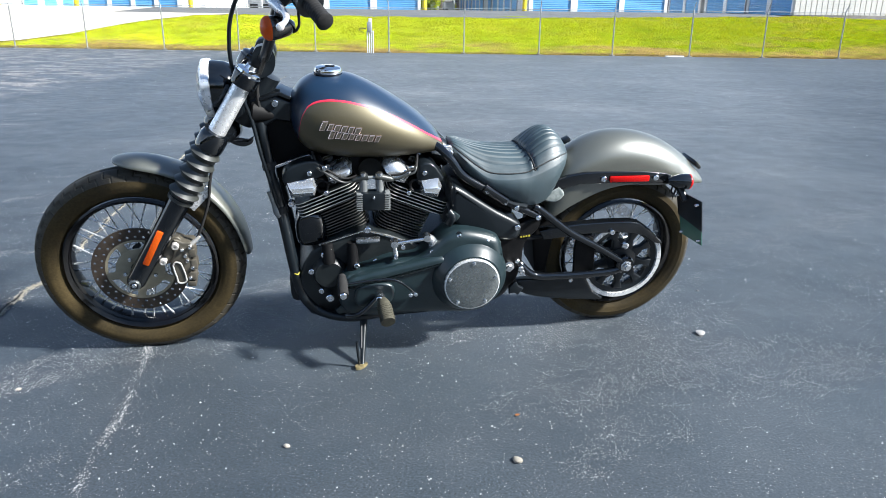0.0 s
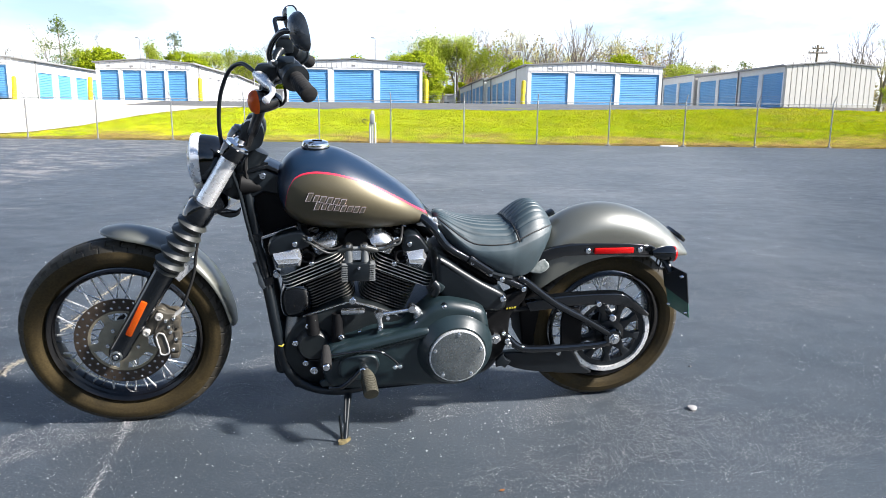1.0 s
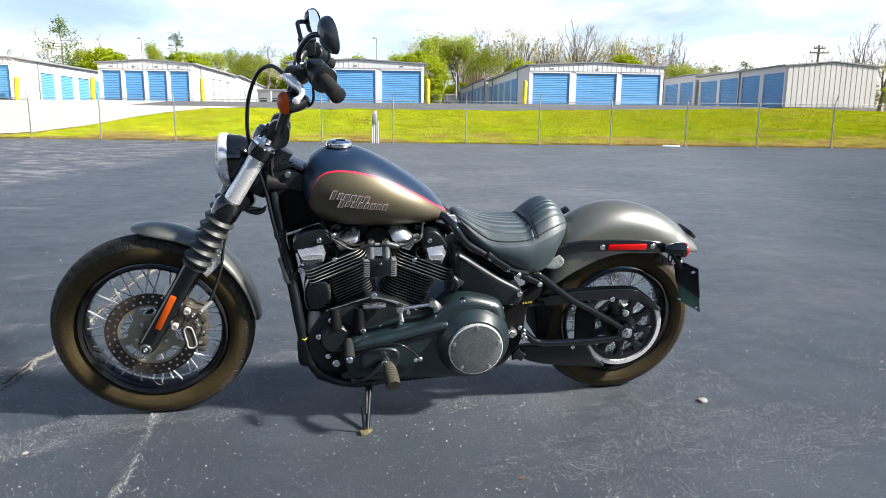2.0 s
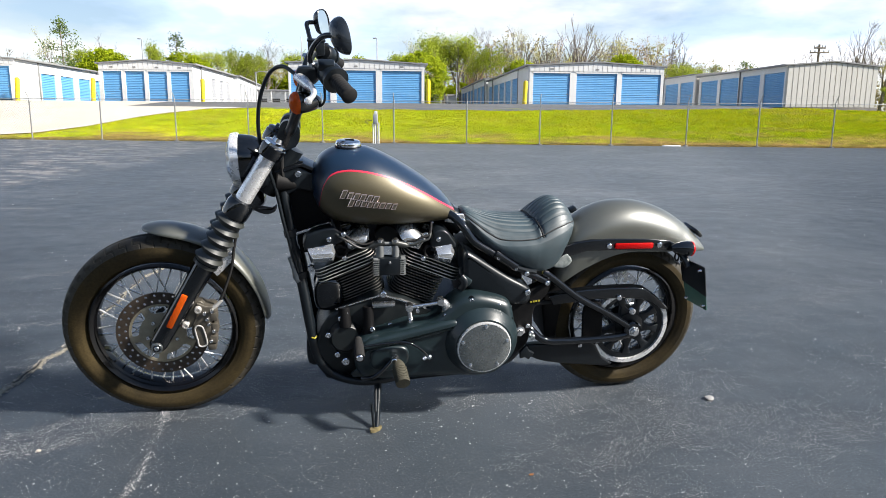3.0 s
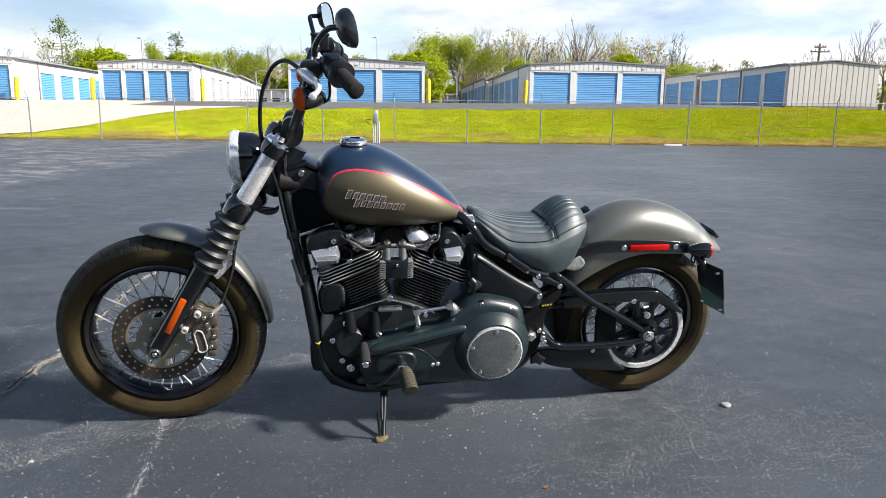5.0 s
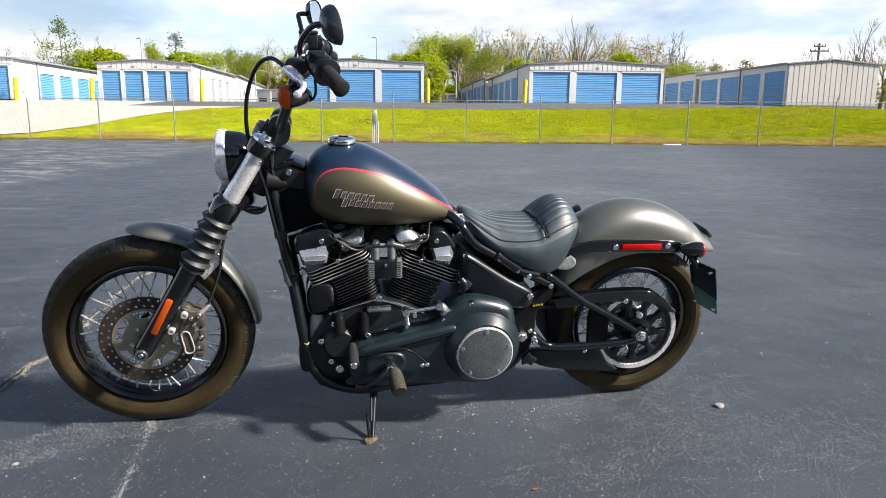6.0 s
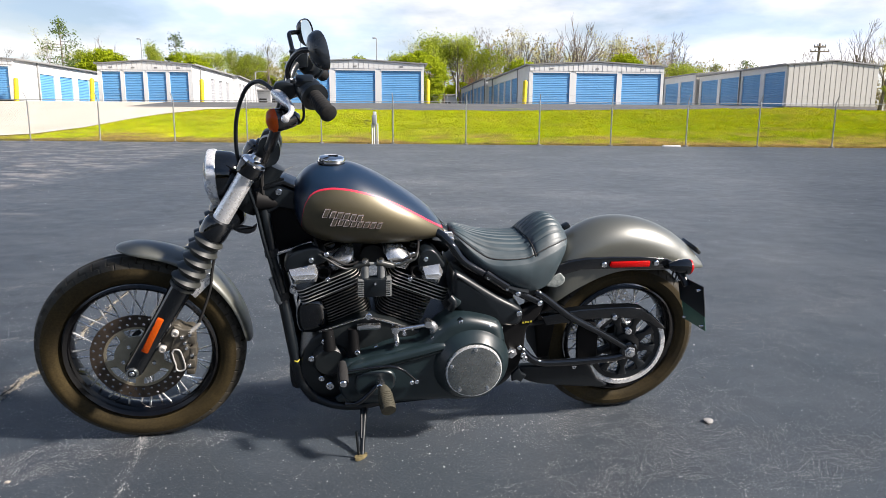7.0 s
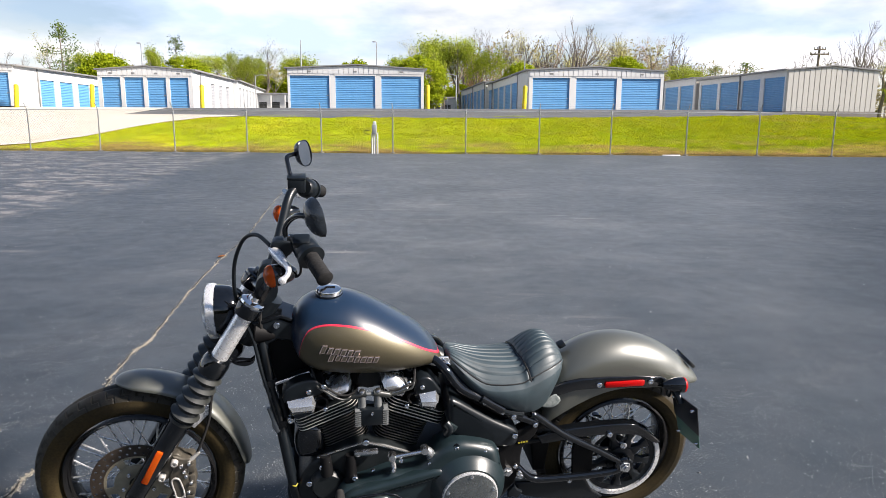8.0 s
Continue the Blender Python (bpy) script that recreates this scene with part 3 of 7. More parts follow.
# ---- fence ----
def fence_line():
    top = empty("chain_link_fence", pose(0, 30.0, 0), "galvanised chain-link fence with angled barbed-wire arms", "fence")
    xs = [-31.9, -28.8, -25.7, -22.6, -19.54, -16.42, -13.12, -9.96, -6.76, -3.72, -0.65, 2.40, 5.35, 8.42, 11.3, 14.28, 17.4, 20.5, 23.6, 26.7]
    H = 1.80
    first = arm = foot = None
    for k, x in enumerate(xs):
        z = 0.02 + 0.05 * noise.noise((x, 0, 0))
        if first is None:
            first = part("post", lathe([(0.0, -0.3), (0.027, -0.3), (0.027, H), (0.0, H + 0.03)], (0, 0, 0), (0, 0, 1), 12), M_GALV, top)
            foot = part("footing", lathe([(0.0, 0.05), (0.07, 0.05), (0.11, 0.02), (0.13, -0.06)], (0, 0, 0), (0, 0, 1), 12), M_FOUND, top)
            arm = part("arm", tube([(0, 0, H), (0, -0.05, H + 0.08), (0, -0.22, H + 0.30)], 0.018, 8, 2), M_GALV, top)
            p, a, f = first, arm, foot
        else:
            p, a, f = again(first, Matrix(), top), again(arm, Matrix(), top), again(foot, Matrix(), top)
        lean = 0.6 * noise.noise((x * 3, 1, 0))
        p.matrix_basis = a.matrix_basis = pose(x, 0, z, 0, lean, 0)
        f.matrix_basis = pose(x, 0, 0.05, 0, 0, 20 * k)
    part("top_rail", tube([(xs[0], 0, H), (xs[-1], 0, H)], 0.013, 8, 1), M_GALV, top)
    bm = bmesh.new()
    for f in (0.35, 0.7, 1.0):
        for a, b in zip(xs, xs[1:]):
            tube([(a, -0.05 - 0.17 * f, H + 0.08 + 0.22 * f), ((a + b) / 2, -0.05 - 0.17 * f, H + 0.06 + 0.22 * f), (b, -0.05 - 0.17 * f, H + 0.08 + 0.22 * f)], 0.0022, 3, 1, bm)
    tagged(part("barbed_wire", bm, M_GALV, top), kind="stuff")
    # woven diamonds of wire
    verts, faces = [], []
    def strand(x0, x1, y):
        w = 0.0030
        k = len(verts)
        for x, z in ((x0, 0.06), (x1, H - 0.02)):
            verts.extend([(x - w, y, z), (x + w, y, z), (x, y - 2 * w, z)])
        faces.extend([(k, k + 1, k + 4, k + 3), (k + 1, k + 2, k + 5, k + 4), (k + 2, k, k + 3, k + 5)])
    n = int((xs[-1] - xs[0]) / 0.11)
    for k in range(n):
        x = xs[0] + k * 0.11
        run = H - 0.08
        strand(x, x + run * 0.9, -0.038)
        strand(x, x - run * 0.9, -0.043)
    mesh = bpy.data.meshes.new("chain_link")
    mesh.from_pydata(verts, [], faces)
    mesh.materials.append(M_WIRE)
    ob = new("chain_link", mesh)
    ob.parent = top
    tagged(ob, kind="stuff")


fence_line()


def utility_pedestal():
    top = empty("utility_pedestal", pose(-4.42, 29.55, 0.03), "grey utility box on white conduits beside the fence", "utility box")
    for dx, h in ((-0.11, 0.85), (-0.03, 0.9), (0.04, 0.9), (0.12, 0.88)):
        part("conduit", lathe([(0.0, -0.1), (0.028, -0.1), (0.028, h), (0.0, h)], (dx, 0, 0), (0, 0, 1), 12), M_GALV if dx == 0.04 else M_WALL, top)
    part("meter_box", box((-0.01, -0.03, 1.02), (0.19, 0.14, 0.40), 0.02), M_GALV, top)
    part("cap", box((0.0, 0.0, 1.28), (0.13, 0.10, 0.13), 0.02), M_WALL, top)
    part("cable", tube([(-0.15, -0.05, 0.95), (-0.38, -0.05, 0.98), (-0.4, -0.05, 0.88), (-0.25, -0.05, 0.80)], 0.014, 8), M_DARKGAP, top)


utility_pedestal()


def light_pole(x, y, top_z, reach, label):
    z0 = 2.2
    top = empty("light_pole", pose(x, y, z0), label, "light pole", "poles behind the sheds")
    h = top_z - z0
    part("pole", tube([(0, 0, -0.2), (0, 0, h)], [0.085, 0.055], 10, 1), M_GALV, top)
    if reach:
        part("arm", tube([(0, 0, h - 0.05), (reach * 0.5, 0, h + 0.1), (reach, 0, h + 0.1)], 0.035, 8, 3), M_GALV, top)
        part("lamp_head", box((reach * 1.15, 0, h + 0.05), (0.36, 0.2, 0.12), 0.03), M_GALV, top)


light_pole(-36.1, 75, 9.2, -0.22, "slender grey light pole")
light_pole(-19.05, 75, 9.5, 0, "plain grey pole without a lamp")
light_pole(-11.1, 75, 9.3, -0.22, "slender grey light pole")
light_pole(-3.0, 80, 6.3, -1.2, "short light pole with an arm")
light_pole(-25.6, 80, 6.2, 1.0, "short light pole with an arm")
light_pole(4.6, 82, 8.6, -0.9, "light pole with a pale lamp head")


def power_pole(x, y):
    top = empty("power_pole", pose(x, y, 2.2), "weathered wooden power pole with crossarms", "utility pole")
    part("pole", tube([(0, 0, -0.3), (0.05, 0, 7.6)], [0.17, 0.12], 10, 1), M_BARK, top)
    for z, w in ((7.2, 0.65), (6.7, 1.05)):
        part("crossarm", box((0.05, -0.15, z), (w * 2, 0.12, 0.16), 0.02), M_BARK, top)
        for s in (-1, -0.5, 0.5, 1):
            part("insulator", lathe([(0, 0), (0.06, 0), (0.08, 0.08), (0.04, 0.2), (0, 0.22)], (0.05 + s * w * 0.92, -0.15, z + 0.08), (0, 0, 1), 10), M_GALV, top)


power_pole(37.5, 84)


# ---- trees ----
def grow(bm, start, way, length, radius, depth, rng, tips, spread=0.6, lift=0.15, kids=3):
    """One limb and, further out, its branches."""
    n = 5 if depth > 1 else 3
    pts, p, w = [start.copy()], start.copy(), way.normalized()
    for k in range(n):
        w = (w + Vector((rng.uniform(-1, 1), rng.uniform(-1, 1), rng.uniform(-0.5, 1) + lift)) * 0.16).normalized()
        p = p + w * length / n
        pts.append(p.copy())
    tube(pts, [max(radius, 0.012), max(0.008, radius * 0.45)], 6 if depth > 2 else (4 if depth > 1 else 3), 1, bm, False)
    tips.append((pts[-1], w, depth))
    if depth <= 0:
        return
    for k in range(kids + (1 if rng.random() < 0.5 else 0)):
        f = rng.uniform(0.35, 1.0)
        i = min(int(f * n), n - 1)
        q = pts[i].lerp(pts[i + 1], f * n - i)
        side = Vector((rng.uniform(-1, 1), rng.uniform(-1, 1), rng.uniform(-0.2, 0.6))).normalized()
        grow(bm, q, (w + side * spread * rng.uniform(0.7, 1.4)).normalized(), length * rng.uniform(0.5, 0.72), radius * rng.uniform(0.38, 0.55), depth - 1, rng, tips, spread, lift, kids)


def leaves(spots, size, count, spread, rng):
    """Small bent leaf clumps round the spots."""
    verts, faces = [], []
    for q in spots:
        for k in range(count):
            c = q + Vector((rng.gauss(0, 1), rng.gauss(0, 1), rng.gauss(0, 1))) * spread
            a = Vector((rng.gauss(0, 1), rng.gauss(0, 1), rng.gauss(0, 1))).normalized() * size * rng.uniform(0.6, 1.3)
            b = a.orthogonal().normalized() * size * rng.uniform(0.4, 0.9)
            i = len(verts)
            verts.extend([c - a, c - b * 0.9 + a * 0.1, c + a, c + b])
            faces.append((i, i + 1, i + 2, i + 3))
    mesh = bpy.data.meshes.new("crown")
    mesh.from_pydata([tuple(v) for v in verts], [], faces)
    return mesh


def tree(kind, seed, label, category="tree"):
    """A tree about 10 m high standing at the origin, with its parts."""
    rng = random.Random(seed)
    top = empty("tree", pose(0, 0, 0), label, category, "trees behind the sheds")
    bm, tips = bmesh.new(), []
    crown = None
    if kind == "pine":
        tube([(0, 0, -0.3), (0.1, 0.05, 5), (0.0, 0, 10)], [0.17, 0.11, 0.03], 7, 2, bm, False)
        spots = []
        for k in range(34):
            z = rng.uniform(4.4, 10.0)
            r = (1.3 + 0.9 * math.sin((z - 4.4) * 0.75)) * rng.uniform(0.4, 1.15) * min(1, (10.6 - z) * 0.8) + 0.15
            a = rng.uniform(0, 6.28)
            e = Vector((r * math.cos(a), r * math.sin(a), z + rng.uniform(-0.1, 0.5)))
            tube([(0, 0, z), e], [0.035, 0.012], 3, 1, bm, False)
            spots += [Vector((0, 0, z)).lerp(e, f) for f in (0.45, 0.7, 0.9, 1.0)]
        crown = leaves(spots, 0.12, 9, 0.24, rng), M_LEAF_PINE
    elif kind == "round":
        tube([(0, 0, -0.3), (0, 0, 3)], [0.2, 0.1], 6, 1, bm, False)
        spots = []
        for k in range(420):
            d = Vector((rng.gauss(0, 1), rng.gauss(0, 1), rng.gauss(0, 1))).normalized()
            r = 1.0 - 0.14 * abs(rng.gauss(0, 1)) + 0.07 * noise.noise(d * 3 + Vector((seed, 0, 0)))
            spots.append(Vector((d.x * 4.4 * r, d.y * 4.4 * r, max(0.2, 4.9 + d.z * 4.9 * r))))
        crown = leaves(spots, 0.20, 34, 0.27, rng), M_LEAF_ROUND
    else:
        depth = 4
        grow(bm, Vector((0, 0, -0.3)), Vector((0.03, 0, 1)), 5.0, 0.20, depth, rng, tips, 0.62 if kind != "spring" else 0.7, 0.25, 3)
        ends = [p for p, w, d in tips if d <= 1]
        if kind == "spring":
            crown = leaves(ends, 0.090, 27, 0.36, rng), M_LEAF_SPRING
        elif kind == "bud":
            crown = leaves(ends, 0.052, 12, 0.28, rng), M_LEAF_PALE
        elif kind == "red":
            crown = leaves(ends[::2], 0.06, 4, 0.24, rng), M_REDTWIG
    hi = max(v.co.z for v in bm.verts)
    part("trunk", bm, M_BARK if kind in ("pine", "round", "spring") else (M_REDTWIG if kind == "red" else M_TWIG), top)
    if crown:
        mesh, mat = crown
        hi = max(hi, max(v.co.z for v in mesh.vertices))
        mesh.materials.append(mat)
        ob = new("crown", mesh)
        ob.parent = top
    return top, hi


TREES = {}
for kind, seeds, label in (("bare", (1, 2, 3), "bare leafless tree with fine grey twigs"), ("bud", (4, 5), "tall thin tree with pale opening buds"),
                           ("red", (6,), "leafless tree with reddish-brown budding twigs"), ("spring", (7, 8), "young tree with fresh yellow-green spring leaves"),
                           ("round", (9, 10), "dense rounded yellow-green evergreen tree"), ("pine", (11,), "dark green pine with open tiers of needles")):
    TREES[kind] = [(*tree(kind, s, label), []) for s in seeds]


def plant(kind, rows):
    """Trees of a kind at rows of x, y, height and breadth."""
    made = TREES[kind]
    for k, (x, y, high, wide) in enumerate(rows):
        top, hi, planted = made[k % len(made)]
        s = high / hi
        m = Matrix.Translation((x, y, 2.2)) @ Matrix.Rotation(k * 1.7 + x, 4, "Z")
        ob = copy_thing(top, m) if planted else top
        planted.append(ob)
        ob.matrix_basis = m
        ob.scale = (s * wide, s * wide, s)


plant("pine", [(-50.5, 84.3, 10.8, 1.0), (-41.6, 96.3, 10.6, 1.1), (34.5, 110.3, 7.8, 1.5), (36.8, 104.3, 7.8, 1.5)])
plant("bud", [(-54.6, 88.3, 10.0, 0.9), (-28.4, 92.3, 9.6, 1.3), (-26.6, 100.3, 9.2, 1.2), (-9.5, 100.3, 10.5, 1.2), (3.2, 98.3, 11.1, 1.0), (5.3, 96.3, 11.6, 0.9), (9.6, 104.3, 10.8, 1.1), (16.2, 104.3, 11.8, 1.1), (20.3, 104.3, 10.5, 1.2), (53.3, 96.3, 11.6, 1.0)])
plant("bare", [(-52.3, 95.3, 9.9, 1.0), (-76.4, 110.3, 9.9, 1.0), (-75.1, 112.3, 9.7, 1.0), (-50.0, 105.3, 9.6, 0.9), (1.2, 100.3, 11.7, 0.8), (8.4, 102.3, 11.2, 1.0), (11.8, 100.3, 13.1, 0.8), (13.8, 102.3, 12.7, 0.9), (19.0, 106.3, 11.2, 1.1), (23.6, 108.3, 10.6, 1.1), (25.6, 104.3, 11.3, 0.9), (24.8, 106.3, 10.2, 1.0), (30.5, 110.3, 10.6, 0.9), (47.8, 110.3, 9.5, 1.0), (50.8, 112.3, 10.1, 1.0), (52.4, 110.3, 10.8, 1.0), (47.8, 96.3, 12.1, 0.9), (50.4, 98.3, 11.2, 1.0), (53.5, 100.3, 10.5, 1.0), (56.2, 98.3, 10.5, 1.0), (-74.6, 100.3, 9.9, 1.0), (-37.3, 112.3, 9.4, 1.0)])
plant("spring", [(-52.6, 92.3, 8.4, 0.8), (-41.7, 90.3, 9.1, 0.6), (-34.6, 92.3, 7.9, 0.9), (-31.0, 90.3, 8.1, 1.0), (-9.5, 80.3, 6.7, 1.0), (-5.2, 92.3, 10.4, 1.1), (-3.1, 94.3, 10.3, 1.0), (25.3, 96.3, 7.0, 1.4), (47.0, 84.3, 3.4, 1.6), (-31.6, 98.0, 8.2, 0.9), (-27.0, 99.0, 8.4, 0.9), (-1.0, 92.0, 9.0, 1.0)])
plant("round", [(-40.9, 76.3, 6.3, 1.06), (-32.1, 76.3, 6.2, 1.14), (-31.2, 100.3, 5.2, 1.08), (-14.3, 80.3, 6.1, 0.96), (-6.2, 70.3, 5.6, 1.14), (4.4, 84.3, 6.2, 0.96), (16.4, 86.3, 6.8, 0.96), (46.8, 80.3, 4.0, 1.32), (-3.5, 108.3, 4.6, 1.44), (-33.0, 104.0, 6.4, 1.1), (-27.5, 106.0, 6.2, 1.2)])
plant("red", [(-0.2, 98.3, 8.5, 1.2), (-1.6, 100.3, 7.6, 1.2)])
thicket = random.Random(21)
for kind, n in (("bare", 42), ("bud", 44), ("red", 24), ("spring", 22)):
    rows = []
    for k in range(n):
        x = thicket.uniform(-75, 85)
        tall = (11.6 if -8 < x < 26 else 7.6) * (0.68 if kind == "spring" else 1.0)
        rows.append((x, thicket.uniform(106, 121), tall * thicket.uniform(0.75, 1.12), thicket.uniform(0.7, 1.1)))
    plant(kind, rows)


def grass_tufts():
    """Short tufts over the bank."""
    rng = random.Random(9)
    verts, faces = [], []
    while len(faces) < 46000:
        x, y = rng.uniform(-24, 27), 30.25 + 7.2 * rng.random() ** 1.1
        if x < ramp_edge(y) + 0.2 or noise.noise((x * 0.8, y * 0.8, 7)) < -0.35 or (y < 32.0 and rng.random() < 0.93) or (y < 33.2 and rng.random() < 0.6):
            continue
        z = bumpy(x, y)
        for k in range(3):
            a, h, w = rng.uniform(0, 6.28), rng.uniform(0.025, 0.07), rng.uniform(0.010, 0.024)
            dx, dy = math.cos(a) * w, math.sin(a) * w
            lx, ly = rng.gauss(0, 0.04), rng.gauss(0, 0.04)
            i = len(verts)
            ox, oy = rng.gauss(0, 0.05), rng.gauss(0, 0.05)
            verts.extend([(x + ox - dx, y + oy - dy, z), (x + ox + dx, y + oy + dy, z), (x + ox + lx, y + oy + ly, z + h)])
            faces.append((i, i + 1, i + 2))
    mesh = bpy.data.meshes.new("grass_tufts")
    mesh.from_pydata(verts, [], faces)
    mesh.materials.append(leaf_material("grass_blades", (0.34, 0.38, 0.006), (0.54, 0.52, 0.012), 0.0))
    tagged(new("grass_tufts", mesh), "short rough tufts of grass on the bank", "grass", kind="stuff")


grass_tufts()


def far_woods():
    rng = random.Random(5)
    spots = []
    for k in range(4800):
        x = rng.uniform(-120, 120)
        h = (11.5 if -7 < x < 32 else 7.0) + 2.6 * noise.noise((x * 0.09, 0, 0)) + 2.0 * noise.noise((x * 0.4, 2, 0))
        spots.append(Vector((x, 124 + rng.uniform(-6, 6), 2.0 + h * rng.random() ** 1.15)))
    mesh = leaves(spots, 0.24, 13, 0.6, rng)
    mesh.materials.append(leaf_material("woods_leaves", (0.17, 0.16, 0.06), (0.40, 0.32, 0.16)))
    ob = new("far_woods", mesh)
    tagged(ob, "hazy brown and green strip of far woods", "woods", kind="stuff")


far_woods()


def unseen_woods():
    """An unseen belt of trees, added to close the lot and darken low reflections."""
    rng = random.Random(15)
    spots = []
    for k in range(5200):
        x = rng.uniform(-95, 95)
        h = 10.5 + 2.5 * noise.noise((x * 0.08, 9, 0)) + 1.6 * noise.noise((x * 0.35, 4, 0))
        spots.append(Vector((x, -41 + rng.uniform(-5, 5), h * rng.random() ** 0.8)))
    mesh = leaves(spots, 0.42, 11, 0.6, rng)
    mesh.materials.append(leaf_material("belt_leaves", (0.06, 0.075, 0.025), (0.15, 0.14, 0.06)))
    tagged(new("tree_belt", mesh), "unseen dark belt of trees added behind the camera", "woods", kind="stuff")


unseen_woods()


# ---- motorcycle: materials ----
def tank_paint():
    """Satin olive flanks under a red pinstripe; black above, tinted with reflected-sky blue."""
    k = Mat("two_tone_tank_paint", rough=0.33, coat=0.35)
    k.p.inputs["Coat Roughness"].default_value = 0.30
    k.p.inputs["Specular IOR Level"].default_value = 0.25
    sep = k.n.new("ShaderNodeSeparateXYZ")
    k.l.new(k.where("Object"), sep.inputs["Vector"])
    u = k.n.new("ShaderNodeMapRange")
    u.inputs["From Min"].default_value, u.inputs["From Max"].default_value = -0.32, 0.20
    k.l.new(sep.outputs["X"], u.inputs["Value"])
    line = k.n.new("ShaderNodeFloatCurve")
    c = line.mapping.curves[0]
    stops = [(-0.292, 0.66), (-0.285, 0.72), (-0.277, 0.79), (-0.262, 0.840), (-0.240, 0.866), (-0.205, 0.878), (-0.160, 0.879), (-0.099, 0.868), (-0.028, 0.843), (0.045, 0.806), (0.110, 0.766), (0.150, 0.738), (0.19, 0.70)]
    pts = [((x + 0.32) / 0.52, (z - 0.65) / 0.30) for x, z in stops]
    c.points[0].location, c.points[1].location = pts[0], pts[-1]
    for p in pts[1:-1]:
        c.points.new(*p)
    line.mapping.update()
    k.l.new(u.outputs["Result"], line.inputs["Value"])
    edge = k.math("ADD", k.math("MULTIPLY", line.outputs["Value"], 0.30), 0.65)
    d = k.math("SUBTRACT", sep.outputs["Z"], edge)
    above = k.math("GREATER_THAN", d, 0.0)
    stripe = k.math("LESS_THAN", k.math("ABSOLUTE", k.math("SUBTRACT", d, 0.0012)), 0.0026)
    flake = k.ramp(k.noise(900.0, 2), [(0.3, 0.85), (0.7, 1.15)])
    olive = k.mix(1.0, (0.112, 0.097, 0.060), flake, "MULTIPLY")
    # the black carries a navy tint that stands in for reflected sky
    k.set("Base Color", k.mix(stripe, k.mix(above, olive, (0.005, 0.017, 0.040)), (0.62, 0.025, 0.06)))
    k.set("Metallic", k.math("MULTIPLY", k.math("SUBTRACT", 1.0, above), 0.88))
    k.set("Coat Weight", k.math("ADD", k.math("MULTIPLY", above, 0.4), 0.6))
    k.set("Roughness", k.math("ADD", k.math("MULTIPLY", k.math("SUBTRACT", 1.0, above), 0.22), k.math("ADD", k.math("MULTIPLY", k.noise(7.0, 4), 0.06), 0.34)))
    return k.m


def olive_paint():
    k = Mat("satin_olive_paint", rough=0.5, metal=0.36, coat=1.0)
    k.p.inputs["Coat Roughness"].default_value = 0.34
    k.p.inputs["Coat IOR"].default_value = 1.85
    flake = k.ramp(k.noise(900.0, 2), [(0.3, 0.85), (0.7, 1.15)])
    dust = k.ramp(k.noise(9.0, 6, 0.7), [(0.5, 0.0), (0.8, 0.25)])
    k.set("Base Color", k.mix(dust, k.mix(1.0, (0.088, 0.092, 0.075), flake, "MULTIPLY"), (0.122, 0.122, 0.107)))
    k.set("Roughness", k.math("ADD", k.math("MULTIPLY", k.noise(11.0, 5), 0.10), 0.42))
    return k.m


def rubber_material(name, a, b, spec=0.16):
    k = Mat(name, rough=0.8, spec=spec)
    dust = k.ramp(k.noise(5.0, 6, 0.65), [(0.30, 0.0), (0.70, 1.0)])
    k.set("Base Color", k.mix(1.0, k.mix(dust, a, b), k.ramp(k.noise(160.0, 3), [(0.3, 0.8), (0.7, 1.2)]), "MULTIPLY"))
    k.set("Roughness", k.ramp(k.noise(20.0, 4), [(0.3, 0.6), (0.7, 0.9)]))
    k.bump(k.noise(160.0, 3), 0.3, 0.001)
    return k.m


def leather_material():
    k = Mat("black_leather", (0.03, 0.036, 0.04), 0.5, spec=0.85)
    k.set("Base Color", k.mix(k.ramp(k.noise(14.0, 5), [(0.35, 0.0), (0.7, 1.0)]), (0.018, 0.033, 0.041), (0.031, 0.053, 0.064)))
    k.set("Roughness", k.ramp(k.noise(30.0, 4), [(0.3, 0.46), (0.7, 0.58)]))
    k.bump(k.cells(420.0), 0.10, 0.0004)
    return k.m


def lens_material(name, colour, rough=0.12):
    k = Mat(name, colour, rough, coat=0.25)
    grid = k.cells(260.0)
    k.set("Base Color", k.mix(k.ramp(grid, [(0.1, 0.0), (0.6, 0.5)]), colour, tuple(0.55 * v for v in colour)))
    k.bump(grid, 0.4, 0.001)
    thin = k.n.new("ShaderNodeBsdfTranslucent")
    thin.inputs["Color"].default_value = (*colour, 1)
    both = k.n.new("ShaderNodeMixShader")
    both.inputs["Fac"].default_value = 0.55
    k.l.new(k.p.outputs["BSDF"], both.inputs[1])
    k.l.new(thin.outputs["BSDF"], both.inputs[2])
    k.l.new(both.outputs["Shader"], k.n["Material Output"].inputs["Surface"])
    return k.m


B_TANK = tank_paint()
B_OLIVE = olive_paint()
B_TYRE = rubber_material("dusty_tyre_rubber", (0.019, 0.0150, 0.008), (0.054, 0.039, 0.016))
B_TREAD = rubber_material("tread_rubber", (0.022, 0.020, 0.016), (0.050, 0.043, 0.030), 0.42)
B_RUBBER = rubber_material("black_rubber", (0.012, 0.012, 0.0125), (0.030, 0.0295, 0.029))
B_PEG = rubber_material("worn_peg_rubber", (0.030, 0.028, 0.020), (0.075, 0.070, 0.052))
B_GLOSS = worn("gloss_black_paint", (0.0025, 0.003, 0.004), (0.004, 0.005, 0.0065), 8.0, 0.08, 0.0, 0.0, 0.6, spec=0.45)
